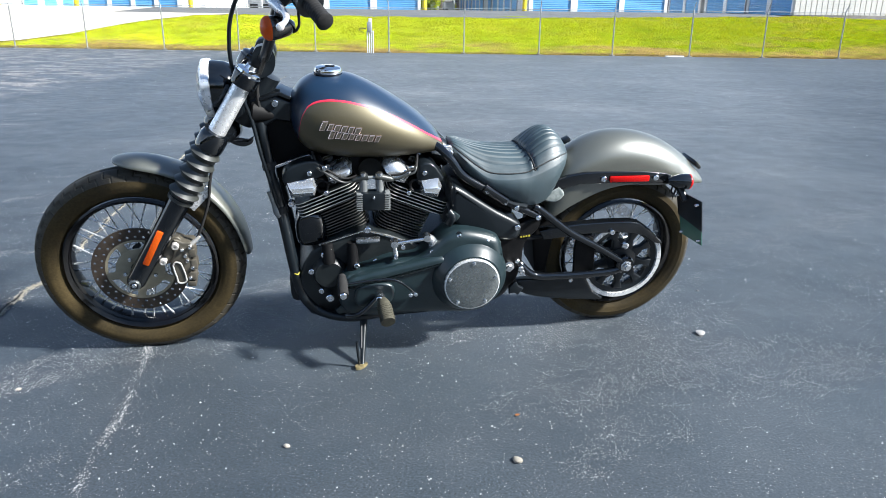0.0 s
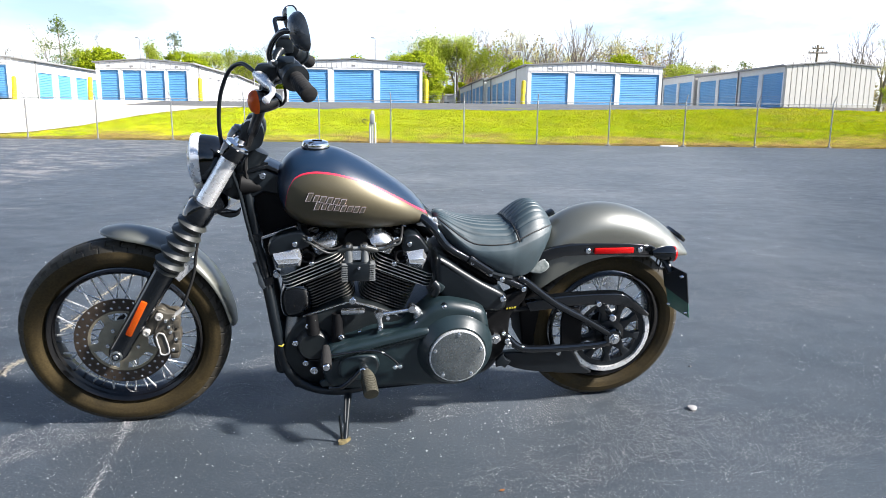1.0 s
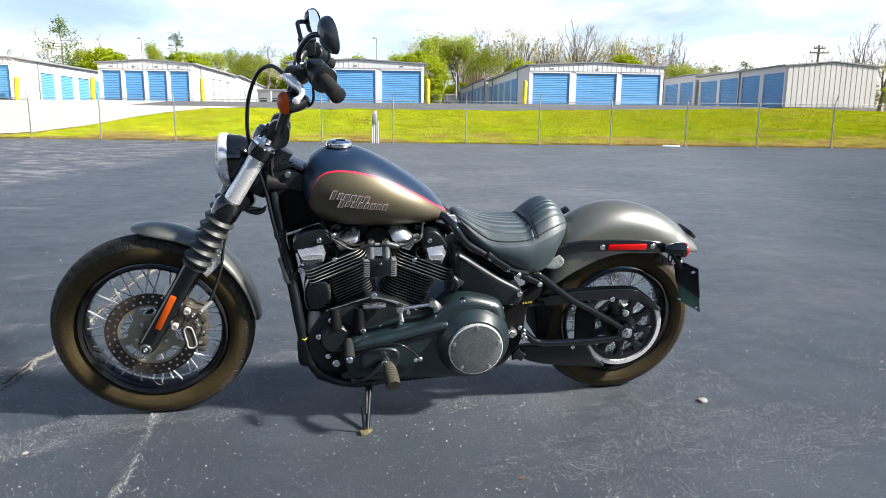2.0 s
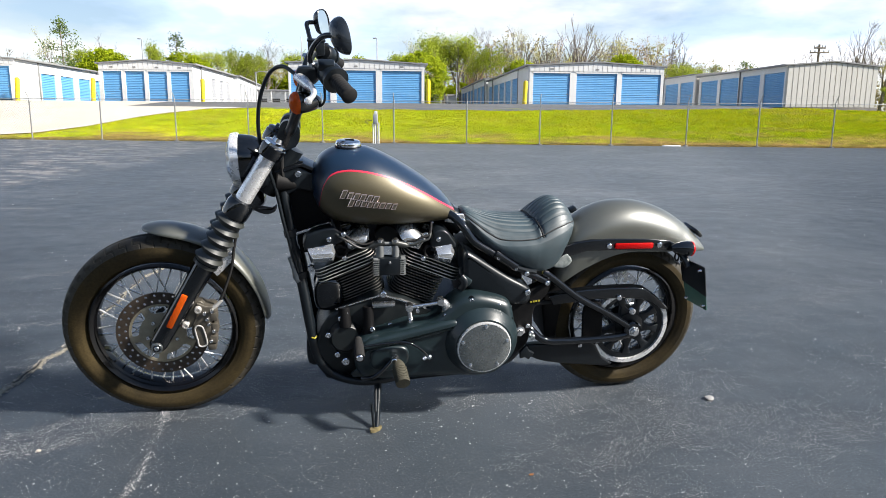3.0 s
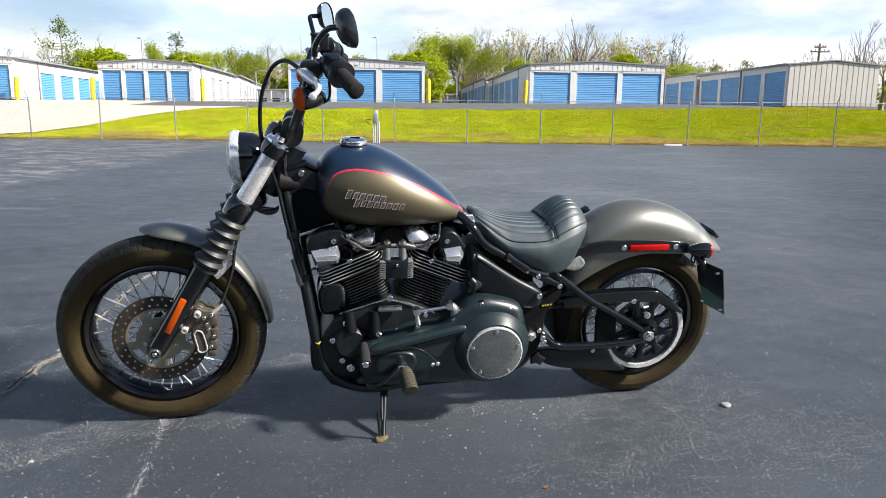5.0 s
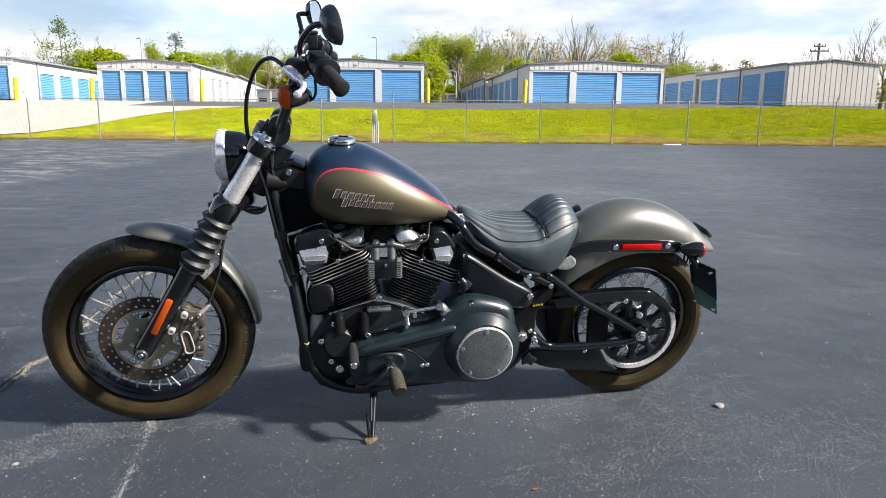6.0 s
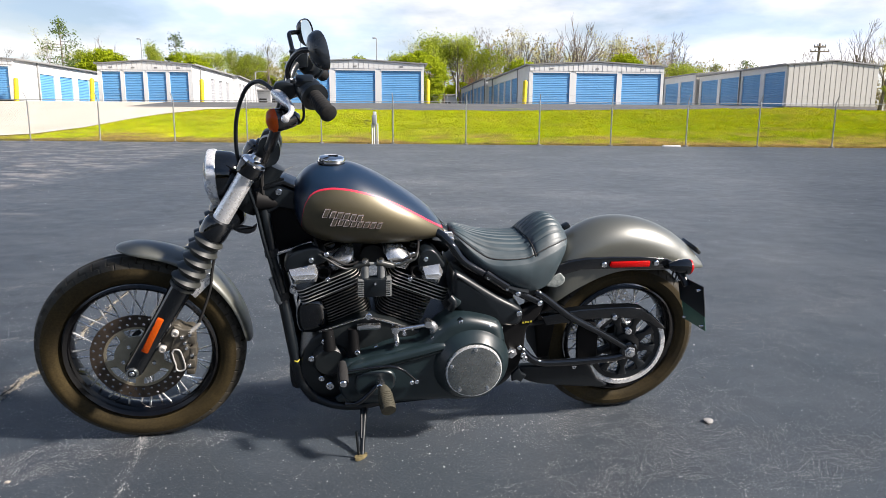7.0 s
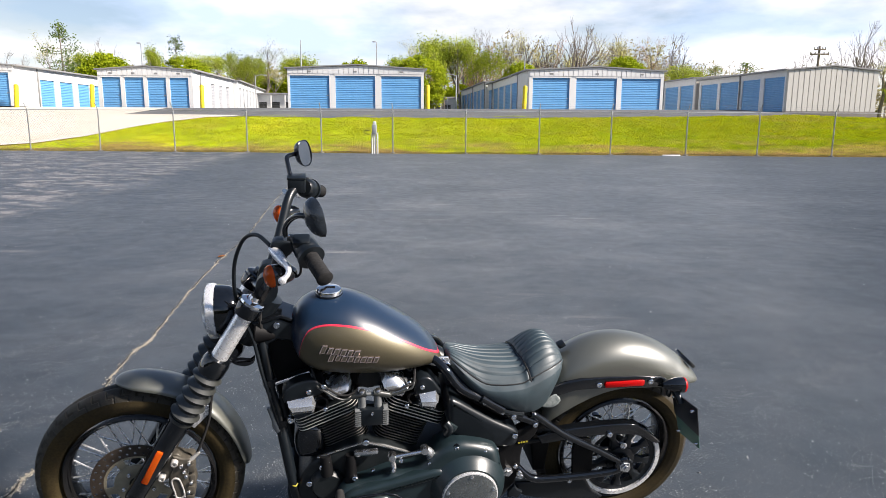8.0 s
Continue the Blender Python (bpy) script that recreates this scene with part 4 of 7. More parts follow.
B_SATIN = worn("satin_black_powder_coat", (0.004, 0.0062, 0.0085), (0.008, 0.011, 0.014), 12.0, 0.32, 0.0, 0.08, spec=0.42)
B_WRINKLE = worn("wrinkle_black_engine_paint", (0.006, 0.0085, 0.0098), (0.012, 0.0148, 0.0158), 18.0, 0.38, 0.0, 0.5, fine=900.0, spec=0.42)
B_CASE = worn("grey_black_cover", (0.0066, 0.0146, 0.0176), (0.0115, 0.0215, 0.0250), 10.0, 0.34, 0.0, 0.12, spec=0.62)
B_CHROME = worn("chrome", (0.86, 0.86, 0.87), (0.76, 0.76, 0.77), 20.0, 0.12, 1.0, 0.0, fine=90.0)
B_STEEL = worn("brushed_steel", (0.82, 0.82, 0.82), (0.68, 0.68, 0.68), 30.0, 0.24, 1.0, 0.0, fine=90.0)
B_SILVER = worn("silver_painted_aluminium", (0.62, 0.64, 0.66), (0.46, 0.48, 0.50), 9.0, 0.26, 0.82, 0.0, fine=40.0)
B_DERBY = worn("brushed_grey_cover", (0.22, 0.24, 0.24), (0.33, 0.35, 0.35), 9.0, 0.27, 0.9, 0.0, fine=60.0)
B_DISC = worn("browned_brake_steel", (0.050, 0.038, 0.029), (0.080, 0.062, 0.048), 30.0, 0.45, 0.5, 0.15)
B_CALIPER = worn("bronze_grey_caliper", (0.07, 0.063, 0.050), (0.11, 0.098, 0.078), 25.0, 0.5, 0.4, 0.2)
B_BRASS = worn("dull_yellow_metal", (0.36, 0.29, 0.14), (0.10, 0.085, 0.05), 60.0, 0.5, 0.5, 0.2)
B_RING = worn("satin_chrome_trim", (0.88, 0.88, 0.88), (0.80, 0.80, 0.80), 20.0, 0.28, 0.6, 0.0, fine=70.0)
B_SHELL = worn("satin_black_shell", (0.009, 0.012, 0.016), (0.015, 0.019, 0.024), 12.0, 0.26, 0.0, 0.0, 0.3, fine=60.0, spec=0.6)
B_SLEEVE = worn("grey_braided_sleeve", (0.15, 0.16, 0.16), (0.22, 0.23, 0.23), 30.0, 0.45, 0.3, 0.2)
B_LEATHER = leather_material()
B_AMBER = lens_material("amber_lens", (1.0, 0.185, 0.012), 0.26)
B_RED = lens_material("red_lens", (0.85, 0.008, 0.008), 0.3)
B_RIM = worn("black_rim_enamel", (0.002, 0.002, 0.0025), (0.004, 0.004, 0.005), 8.0, 0.2, 0.0, 0.0, 0.15, spec=0.25)
B_EDGE = worn("machined_fin_edge", (0.62, 0.60, 0.57), (0.50, 0.48, 0.45), 40.0, 0.42, 0.5, 0.0)
B_FIN = worn("worn_fin_edge", (0.080, 0.076, 0.072), (0.13, 0.12, 0.11), 30.0, 0.42, 0.3, 0.0)
B_BADGE = worn("copper_tinted_chrome", (0.80, 0.64, 0.58), (0.66, 0.50, 0.45), 40.0, 0.2, 0.9, 0.0)
B_GAITER = worn("glossy_gaiter_rubber", (0.018, 0.020, 0.019), (0.034, 0.036, 0.032), 14.0, 0.42, 0.0, 0.1, spec=0.65)
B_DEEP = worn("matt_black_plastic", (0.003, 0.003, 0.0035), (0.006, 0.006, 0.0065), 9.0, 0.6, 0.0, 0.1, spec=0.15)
B_TAN = worn("tan_anodised_carrier", (0.36, 0.32, 0.23), (0.26, 0.23, 0.165), 20.0, 0.4, 0.35, 0.0)
B_PLATE = worn("green_plate", (0.03, 0.10, 0.07), (0.04, 0.13, 0.09), 20.0, 0.4)
B_GREYPL = worn("pale_clear_plastic", (0.12, 0.145, 0.14), (0.30, 0.32, 0.31), 60.0, 0.16)
B_SEAM = worn("dark_thread", (0.010, 0.010, 0.012), (0.02, 0.02, 0.02), 40.0, 0.7)
B_YELLOWTAG = worn("yellow_mark", (0.40, 0.34, 0.02), (0.30, 0.25, 0.02), 40.0, 0.6)
_g = Mat("lamp_glass", (1, 1, 1), 0.03)
_g.p.inputs["Transmission Weight"].default_value = 1.0
_g.p.inputs["IOR"].default_value = 1.45
B_GLASS = _g.m
_m = Mat("mirror_glass", (0.86, 0.88, 0.90), 0.02, 1.0)
B_MIRROR = _m.m

# ---- motorcycle: frame of reference; x to its tail, y to its right side, z up in its own leaning plane ----
bike = empty("motorcycle", pose(-0.25, 2.585, 0.0, 10.0, 0, 13.5), "olive and black cruiser motorcycle leaning on its kickstand", "motorcycle")

_bolt = {}


def bolt(x, y, z, parent, r=0.008, material=None, axis=(0, -1, 0), h=0.006):
    """A domed socket-head bolt that faces the bike's left."""
    material = material or B_CHROME
    key = (material.name, r, axis, h)
    if key not in _bolt:
        prof = [(r * 0.45, h * 0.55), (r * 0.45, h), (r * 0.8, h), (r, h * 0.7), (r, -h)]
        bm = lathe(prof, (0, 0, 0), axis, 14)
        lathe([(0, h * 0.55), (r * 0.45, h * 0.55)], (0, 0, 0), axis, 6, bm)
        ob = part("bolt", bm, material, parent)
        _bolt[key] = ob
        ob.location = (x, y, z)
        return ob
    return again(_bolt[key], Matrix.Translation((x, y, z)), parent)


def spow(v, e):
    return math.copysign(abs(v) ** e, v)


# ---- wheels ----
def tyre_mesh(c, r, rb, half, n, grooves, seed):
    """A tyre with a rounded section and a cut tread."""
    bm = bmesh.new()
    rc, hr = (r + rb) / 2, (r - rb) / 2
    m = 56
    rings = []
    for i in range(n):
        a = 2 * math.pi * i / n
        ring = []
        for j in range(m):
            t = 2 * math.pi * j / m
            lat = half * spow(math.sin(t), 0.8)
            rad = rc + hr * spow(math.cos(t), 0.85)
            if math.cos(t) > 0.22:                      # tread cut in Z-shaped grooves, and a groove along the crown
                f = math.acos(math.cos(t)) / (math.pi / 2)
                q = (i * grooves / n + (0.5 if lat > 0 else 0)) % 1.0
                cut = (0.20 < f < 0.50 and 0.55 < q < 0.63) or (0.44 < f < 0.53 and 0.06 < q < 0.63) or (0.44 < f < 0.76 and 0.06 < q < 0.13) or f < 0.05
                if cut:
                    rad -= 0.0040
                    lat -= math.copysign(0.0022 * f, lat)
            elif abs(math.cos(t) - 0.02) < 0.07 or abs(math.cos(t) + 0.62) < 0.06:
                lat += math.copysign(0.0016, lat)
            ring.append(Vector((c[0] + rad * math.cos(a), c[1] + lat, c[2] + rad * math.sin(a))))
        rings.append(ring)
    vs = [[bm.verts.new(p) for p in ring] for ring in rings]
    for i in range(n):
        a, b = vs[i], vs[(i + 1) % n]
        for j in range(m):
            k = (j + 1) % m
            f = bm.faces.new((a[j], a[k], b[k], b[j]))
            t = 2 * math.pi * (j + 0.5) / m
            f.material_index = 1 if math.cos(t) > 0.30 else 0
    return bm


def laced_wheel(name, c, r, half, rim_r, flange, label, n_sets=10):
    """hub > tyre, rim, spokes."""
    C = Vector(c)
    hub = part(name, lathe([(0.0, 0.075), (0.016, 0.075), (0.018, 0.055), (flange, 0.045), (flange, 0.036), (0.028, 0.028), (0.026, -0.028), (flange, -0.036), (flange, -0.045), (0.018, -0.055), (0.016, -0.075), (0, -0.075)], c, n=36),
               B_SATIN, bike, label)
    part("tyre", tyre_mesh(c, r, rim_r - 0.006, half, 528, 44, 1), [B_TYRE, B_TREAD], hub, "black tyre with brown dusty sidewalls", smooth=30)
    w = half * 0.86
    rr = rim_r
    part("rim", lathe([(rr, w), (rr - 0.006, w + 0.004), (rr - 0.013, w - 0.002), (rr - 0.0165, w * 0.90), (rr - 0.0125, w * 0.84), (rr - 0.0175, w * 0.72), (rr - 0.0145, w * 0.64), (rr - 0.022, w * 0.50), (rr - 0.025, 0.006), (rr - 0.025, -0.006), (rr - 0.022, -w * 0.50), (rr - 0.014, -w * 0.72),
                       (rr - 0.013, -w + 0.002), (rr - 0.006, -w - 0.004), (rr, -w), (rr - 0.009, -w * 0.7), (rr - 0.014, 0), (rr - 0.009, w * 0.7)], c, n=96, closed=True), B_RIM, hub, "gloss black rim")
    ri = rr - 0.024
    for side in (-1, 1):
        for turn in (-1, 1):
            a0 = radians(58) * turn
            p0 = Vector((flange * 0.93 * math.cos(a0), side * 0.041 + turn * 0.002, flange * 0.93 * math.sin(a0)))
            p1 = Vector((ri, side * 0.010, 0))
            bm = tube([p0, p1], 0.0028, 6, 1)
            tube([p1.lerp(p0, 0.09), p1], 0.0036, 6, 1, bm)
            first = part("spoke", bm, B_RING, hub)
            base = (0 if side < 0 else 9) + (0 if turn < 0 else 18)
            for k in range(n_sets):
                m = Matrix.Translation(C) @ Matrix.Rotation(radians(base + k * 360 / n_sets), 4, "Y")
                if k == 0:
                    first.matrix_basis = m
                else:
                    again(first, m, hub)
    return hub


FRONT = (-0.797, 0.0, 0.322)
REAR = (0.825, 0.0, 0.296)
front_wheel = laced_wheel("front_wheel", FRONT, 0.322, 0.053, 0.236, 0.050, "wire-spoked front wheel with a black rim")
rear_wheel = laced_wheel("rear_wheel", REAR, 0.293, 0.068, 0.208, 0.055, "wire-spoked rear wheel with a black rim")


def drilled_disc(c, bands, n, t):
    """A flat ring with two staggered rows of through holes."""
    bm = bmesh.new()
    for b, (r0, r1) in enumerate(bands):
        for i in range(n):
            a0 = 2 * math.pi * (i + 0.5 * b) / n
            a1 = a0 + 2 * math.pi / n
            am, rm = (a0 + a1) / 2, (r0 + r1) / 2
            edge = [(r0, a0), (r0, am), (r0, a1), (rm, a1), (r1, a1), (r1, am), (r1, a0), (rm, a0)]
            hole_r = (r1 - r0) * 0.23
            face = []
            for y in (-t / 2, t / 2):
                out = [bm.verts.new((c[0] + r * math.cos(a), c[1] + y, c[2] + r * math.sin(a))) for r, a in edge]
                mid = Vector((c[0] + rm * math.cos(am), c[1] + y, c[2] + rm * math.sin(am)))
                hole = [bm.verts.new(mid + (v.co - mid).normalized() * hole_r) for v in out]
                for k in range(8):
                    j = (k + 1) % 8
                    bm.faces.new((out[k], out[j], hole[j], hole[k]))
                face.append((out, hole))
            for k in range(8):
                j = (k + 1) % 8
                bm.faces.new((face[0][1][k], face[0][1][j], face[1][1][j], face[1][1][k]))
                if (b == 0 and k in (0, 1)) or (b == len(bands) - 1 and k in (4, 5)):
                    bm.faces.new((face[0][0][k], face[0][0][j], face[1][0][j], face[1][0][k]))
    bmesh.ops.remove_doubles(bm, verts=bm.verts[:], dist=1e-5)
    return bm


DISC = (FRONT[0], -0.066, FRONT[2])
part("brake_disc", drilled_disc(DISC, [(0.106, 0.126), (0.126, 0.146)], 30, 0.005), B_DISC, front_wheel, "drilled brown steel brake disc", smooth=0)
bm = lathe([(0.030, 0.006), (0.074, 0.004), (0.074, -0.002), (0.030, -0.004)], DISC, n=48, closed=True)
lathe([(0.098, 0.0015), (0.1065, 0.0015), (0.1065, -0.003), (0.098, -0.003)], DISC, n=64, bm=bm, closed=True)
part("disc_carrier", bm, B_TAN, front_wheel, "tan anodised disc carrier")
arm = plate([(0.060, -0.026), (0.080, -0.016), (0.101, -0.020), (0.101, 0.006), (0.082, 0.008), (0.060, 0.018)], -0.003, 0.002, 0.001)
first = part("carrier_arm", arm, B_TAN, front_wheel)
for k in range(5):
    m = Matrix.Translation(Vector(DISC)) @ Matrix.Rotation(radians(20 + 72 * k), 4, "Y")
    if k == 0:
        first.matrix_basis = m
    else:
        again(first, m, front_wheel)
for k in range(5):
    a = radians(50 + 72 * k)
    bolt(DISC[0] + 0.048 * math.cos(a), -0.073, DISC[2] + 0.048 * math.sin(a), front_wheel, 0.007)

# rear pulley, seen through the belt guard
PUL = (REAR[0], -0.100, REAR[2] - 0.006)
part("pulley_ring", lathe([(0.149, 0.010), (0.149, -0.018), (0.139, -0.018), (0.131, 0.006), (0.133, 0.012), (0.147, 0.012)], PUL, n=80, closed=True), B_RING, rear_wheel, "pale machined pulley ring")
part("pulley_rim", lathe([(0.1335, 0.004), (0.1335, -0.02), (0.112, -0.02), (0.112, 0.002)], PUL, n=64, closed=True), B_SATIN, rear_wheel)
part("pulley_hub", lathe([(0.0, 0.016), (0.030, 0.016), (0.052, 0.010), (0.056, 0.0), (0.056, -0.02), (0, -0.02)], PUL, n=40), B_SATIN, rear_wheel)
web = plate([(0.050, -0.022), (0.084, -0.009), (0.115, -0.018), (0.115, 0.018), (0.084, 0.009), (0.050, 0.022)], -0.006, 0.012, 0.004)
first = part("pulley_spoke", web, B_SATIN, rear_wheel)
for k in range(9):
    m = Matrix.Translation(Vector(PUL)) @ Matrix.Rotation(radians(8 + 40 * k), 4, "Y")
    if k == 0:
        first.matrix_basis = m
    else:
        again(first, m, rear_wheel)
part("rear_disc", drilled_disc((REAR[0], 0.098, REAR[2]), [(0.10, 0.122), (0.122, 0.142)], 26, 0.005), B_STEEL, rear_wheel, smooth=0)


# ---- fork ----
FD = Vector((0.518, 0.0, 0.855)).normalized()


def on_fork(s, y):
    return Vector((-0.804, y, 0.306)) + FD * s


for side in (-1, 1):
    y = 0.106 * side
    leg = part("fork_leg", tube([on_fork(-0.018, y), on_fork(0.0, y), on_fork(0.05, y), on_fork(0.20, y), on_fork(0.335, y)], [0.024, 0.030, 0.030, 0.033, 0.036], 24, 3), B_GLOSS, bike, "gloss black lower fork leg")
    part("axle_end", lathe([(0.0, 0.006), (0.007, 0.006), (0.008, 0.011), (0.015, 0.010), (0.019, 0.004), (0.019, -0.03)], (-0.804, y + side * 0.028, 0.306), (0, side, 0), 20), B_GLOSS, leg)
    part("axle_ring", lathe([(0.0125, 0.000), (0.0125, 0.0130), (0.0165, 0.0130), (0.0185, 0.010), (0.0185, 0.0)], (-0.804, y + side * 0.028, 0.306), (0, side, 0), 24), B_DERBY, leg, "bright ring round the axle end")
    bolt(-0.804, y + side * 0.036, 0.306, leg, 0.008, B_STEEL, axis=(0, side, 0))
    prof = []
    ribs = 5
    for k in range(ribs * 6 + 1):
        f = k / (ribs * 6)
        wave = 1 - abs(2 * ((ribs * f) % 1.0) - 1)
        prof.append((0.034 + 0.0130 * wave ** 1.15 - 0.001 * f, 0.178 * f))
    part("fork_gaiter", lathe([(0.030, -0.012), (0.039, -0.010), (0.039, 0.0)] + prof + [(0.036, 0.178), (0.030, 0.183)], on_fork(0.325, y), FD, 32), B_GAITER, leg, "ribbed black rubber gaiter")
    part("fork_tube", lathe([(0.0262, 0.50), (0.0262, 0.745)], on_fork(0, y), FD, 24), B_RING, leg, "bare silver fork tube")
    part("lower_clamp", lathe([(0.026, 0.498), (0.040, 0.503), (0.042, 0.512), (0.042, 0.546), (0.037, 0.560), (0.026, 0.563)], on_fork(0, y), FD, 24), B_GLOSS, leg)
    part("upper_clamp", lathe([(0.022, 0.720), (0.036, 0.720), (0.039, 0.730), (0.039, 0.757), (0.034, 0.762)], on_fork(0, y), FD, 28), B_GLOSS, leg)
    part("fork_cap", lathe([(0.036, 0.760), (0.036, 0.768), (0.026, 0.774), (0.018, 0.774), (0.016, 0.786), (0.0, 0.788)], on_fork(0, y), FD, 28), B_CHROME if side < 0 else B_GLOSS, leg)
part("lower_triple_tree", tube([on_fork(0.532, -0.106), on_fork(0.532, 0) + Vector((0.045, 0, 0.0)), on_fork(0.532, 0.106)], [0.026, 0.034, 0.026], 14, 5), B_GLOSS, bike)
part("hose_clamp", plate(rounded([(-0.484, 0.742), (-0.460, 0.750), (-0.430, 0.746), (-0.416, 0.756), (-0.419, 0.737), (-0.442, 0.726), (-0.468, 0.731)], 3), -0.070, -0.052, 0.004), B_GLOSS, bike, "black hose clamp under the lower tree")
part("upper_triple_tree", tube([on_fork(0.742, -0.106), on_fork(0.742, 0) + Vector((0.035, 0, 0.0)), on_fork(0.742, 0.106)], [0.020, 0.026, 0.020], 14, 5), B_GLOSS, bike)
part("steering_neck", lathe([(0.0, 0.555), (0.036, 0.56), (0.042, 0.60), (0.038, 0.66), (0.042, 0.73), (0.0, 0.735)], on_fork(0, 0) + Vector((0.062, 0, 0)), FD, 24), B_SATIN, bike)
refl = box((0, 0, 0), (0.020, 0.010, 0.126), 0.004)
ob = part("fork_reflector", refl, B_AMBER, bike, "long amber side reflector")
ob.matrix_basis = Matrix.Translation((-0.7325, -0.1405, 0.432)) @ Matrix.Rotation(radians(27.5), 4, "Y")
# fender bracket and caliper
bracket = part("fender_bracket", plate([(-0.640, 0.560), (-0.598, 0.585), (-0.570, 0.636), (-0.548, 0.622), (-0.560, 0.575), (-0.586, 0.548), (-0.610, 0.524)], -0.082, -0.072, 0.002), B_RING, bike, "pale metal fender bracket")
bolt(-0.566, -0.084, 0.604, bracket, 0.0075)
caliper = part("brake_caliper", plate(rounded([(-0.678, 0.441), (-0.651, 0.430), (-0.627, 0.429), (-0.616, 0.411), (-0.633, 0.383), (-0.634, 0.349), (-0.640, 0.306), (-0.655, 0.284), (-0.691, 0.309), (-0.700, 0.350), (-0.685, 0.386)], 2), -0.106, -0.050, 0.006), B_CALIPER, bike, "bronze-grey front brake caliper")
for x, z, w, h in ((-0.628, 0.392, 0.022, 0.030), (-0.626, 0.352, 0.020, 0.034), (-0.634, 0.310, 0.024, 0.030), (-0.640, 0.282, 0.026, 0.020)):
    part("caliper_lug", box((x, -0.088, z), (w, 0.040, h), 0.004), B_CALIPER, caliper)
part("caliper_arm", plate(rounded([(-0.735, 0.375), (-0.716, 0.394), (-0.690, 0.440), (-0.664, 0.446), (-0.655, 0.420), (-0.690, 0.365), (-0.712, 0.350), (-0.732, 0.354)], 2), -0.100, -0.080, 0.005), B_CALIPER, caliper)
PAD = [(-0.688, 0.356), (-0.679, 0.367), (-0.665, 0.362), (-0.659, 0.344), (-0.654, 0.319), (-0.654, 0.299), (-0.667, 0.291), (-0.679, 0.296), (-0.681, 0.314), (-0.685, 0.333)]
part("caliper_pad", plate(rounded(PAD, 3), -0.114, -0.100, 0.003), B_CALIPER, caliper)
part("caliper_badge", tube([(x, -0.115, z) for x, z in PAD + PAD[:1]], 0.0028, 8, 5), B_EDGE, caliper, "pale kidney-shaped outline")
for x, z in ((-0.674, 0.422), (-0.716, 0.370)):
    bolt(x, -0.108, z, caliper, 0.0115, B_EDGE, h=0.012)
for x, z in ((-0.648, 0.386), (-0.655, 0.407), (-0.631, 0.414), (-0.644, 0.368), (-0.630, 0.343), (-0.641, 0.307)):
    bolt(x, -0.109, z, caliper, 0.0065, B_STEEL)
part("hose_union", tube([(-0.634, -0.10, 0.416), (-0.612, -0.098, 0.434), (-0.600, -0.096, 0.446)], [0.008, 0.006, 0.0055], 10, 2), B_EDGE, caliper)


def arched(centre, stations, crown, n=24, thick=0.004):
    """A fender: stations of (degrees, crown radius, edge radius, half width) round a wheel's centre; the crown rounds off over its
    height into straight skirts."""
    bm = bmesh.new()
    rings = []
    for deg, rt, re, w in stations:
        a = radians(deg)
        ring = []
        for sgn, inner in ((1, 0.0), (-1, thick)):
            for k in range(n + 1):
                u = (-1 + 2 * k / n) * sgn
                t, r0, ww = abs(u), rt - inner, w - inner
                h = min(crown, 0.9 * max(0.001, r0 - re))
                if t <= 0.75:
                    q = t / 0.75 * math.pi / 2
                    y, r = ww * math.sin(q), r0 - h * (1 - math.cos(q))
                else:
                    y, r = ww, r0 - h + (re - r0 + h) * (t - 0.75) / 0.25
                ring.append(Vector((centre[0] + r * math.cos(a), math.copysign(y, u), centre[2] + r * math.sin(a))))
        rings.append(ring)
    bridge(bm, rings)
    bmesh.ops.remove_doubles(bm, verts=bm.verts[:], dist=1e-5)
    return bm


def smooth_rows(rows, per=4):
    """Fills in rows of numbers along a smooth line."""
    out = []
    ext = [rows[0], *rows, rows[-1]]
    for i in range(1, len(ext) - 2):
        a, b, c, d = (np.array(r, float) for r in ext[i - 1:i + 3])
        for k in range(per):
            t = k / per
            out.append(tuple(0.5 * (2 * b + (c - a) * t + (2 * a - 5 * b + 4 * c - d) * t * t + (3 * b - a - 3 * c + d) * t ** 3)))
    out.append(tuple(rows[-1]))
    return out


front_fender = part("front_fender", arched(FRONT, smooth_rows([(97.5, 0.353, 0.351, 0.006), (96.8, 0.356, 0.348, 0.022), (95, 0.359, 0.345, 0.036), (91.5, 0.361, 0.341, 0.050), (87, 0.362, 0.337, 0.060), (80, 0.362, 0.334, 0.064), (64, 0.361, 0.333, 0.066), (48, 0.358, 0.332, 0.066), (30, 0.352, 0.330, 0.066),
                                                          (14, 0.348, 0.328, 0.064), (7, 0.347, 0.329, 0.056), (4, 0.346, 0.332, 0.040)], 5), 0.030), B_OLIVE, bike, "satin grey-olive front fender", smooth=60)
rear_fender = part("rear_fender", arched(REAR, smooth_rows([(152, 0.342, 0.325, 0.085), (146, 0.374, 0.312, 0.092), (138, 0.406, 0.302, 0.097), (127, 0.431, 0.292, 0.100), (117, 0.444, 0.288, 0.102), (106, 0.450, 0.286, 0.103), (95, 0.446, 0.285, 0.103), (82, 0.434, 0.285, 0.102),
                                                        (70, 0.421, 0.297, 0.100), (60, 0.411, 0.325, 0.096), (52, 0.404, 0.350, 0.088), (46, 0.400, 0.374, 0.070), (42.5, 0.397, 0.386, 0.045)], 5), 0.085, 32), B_OLIVE, bike, "satin olive rear fender", smooth=60)
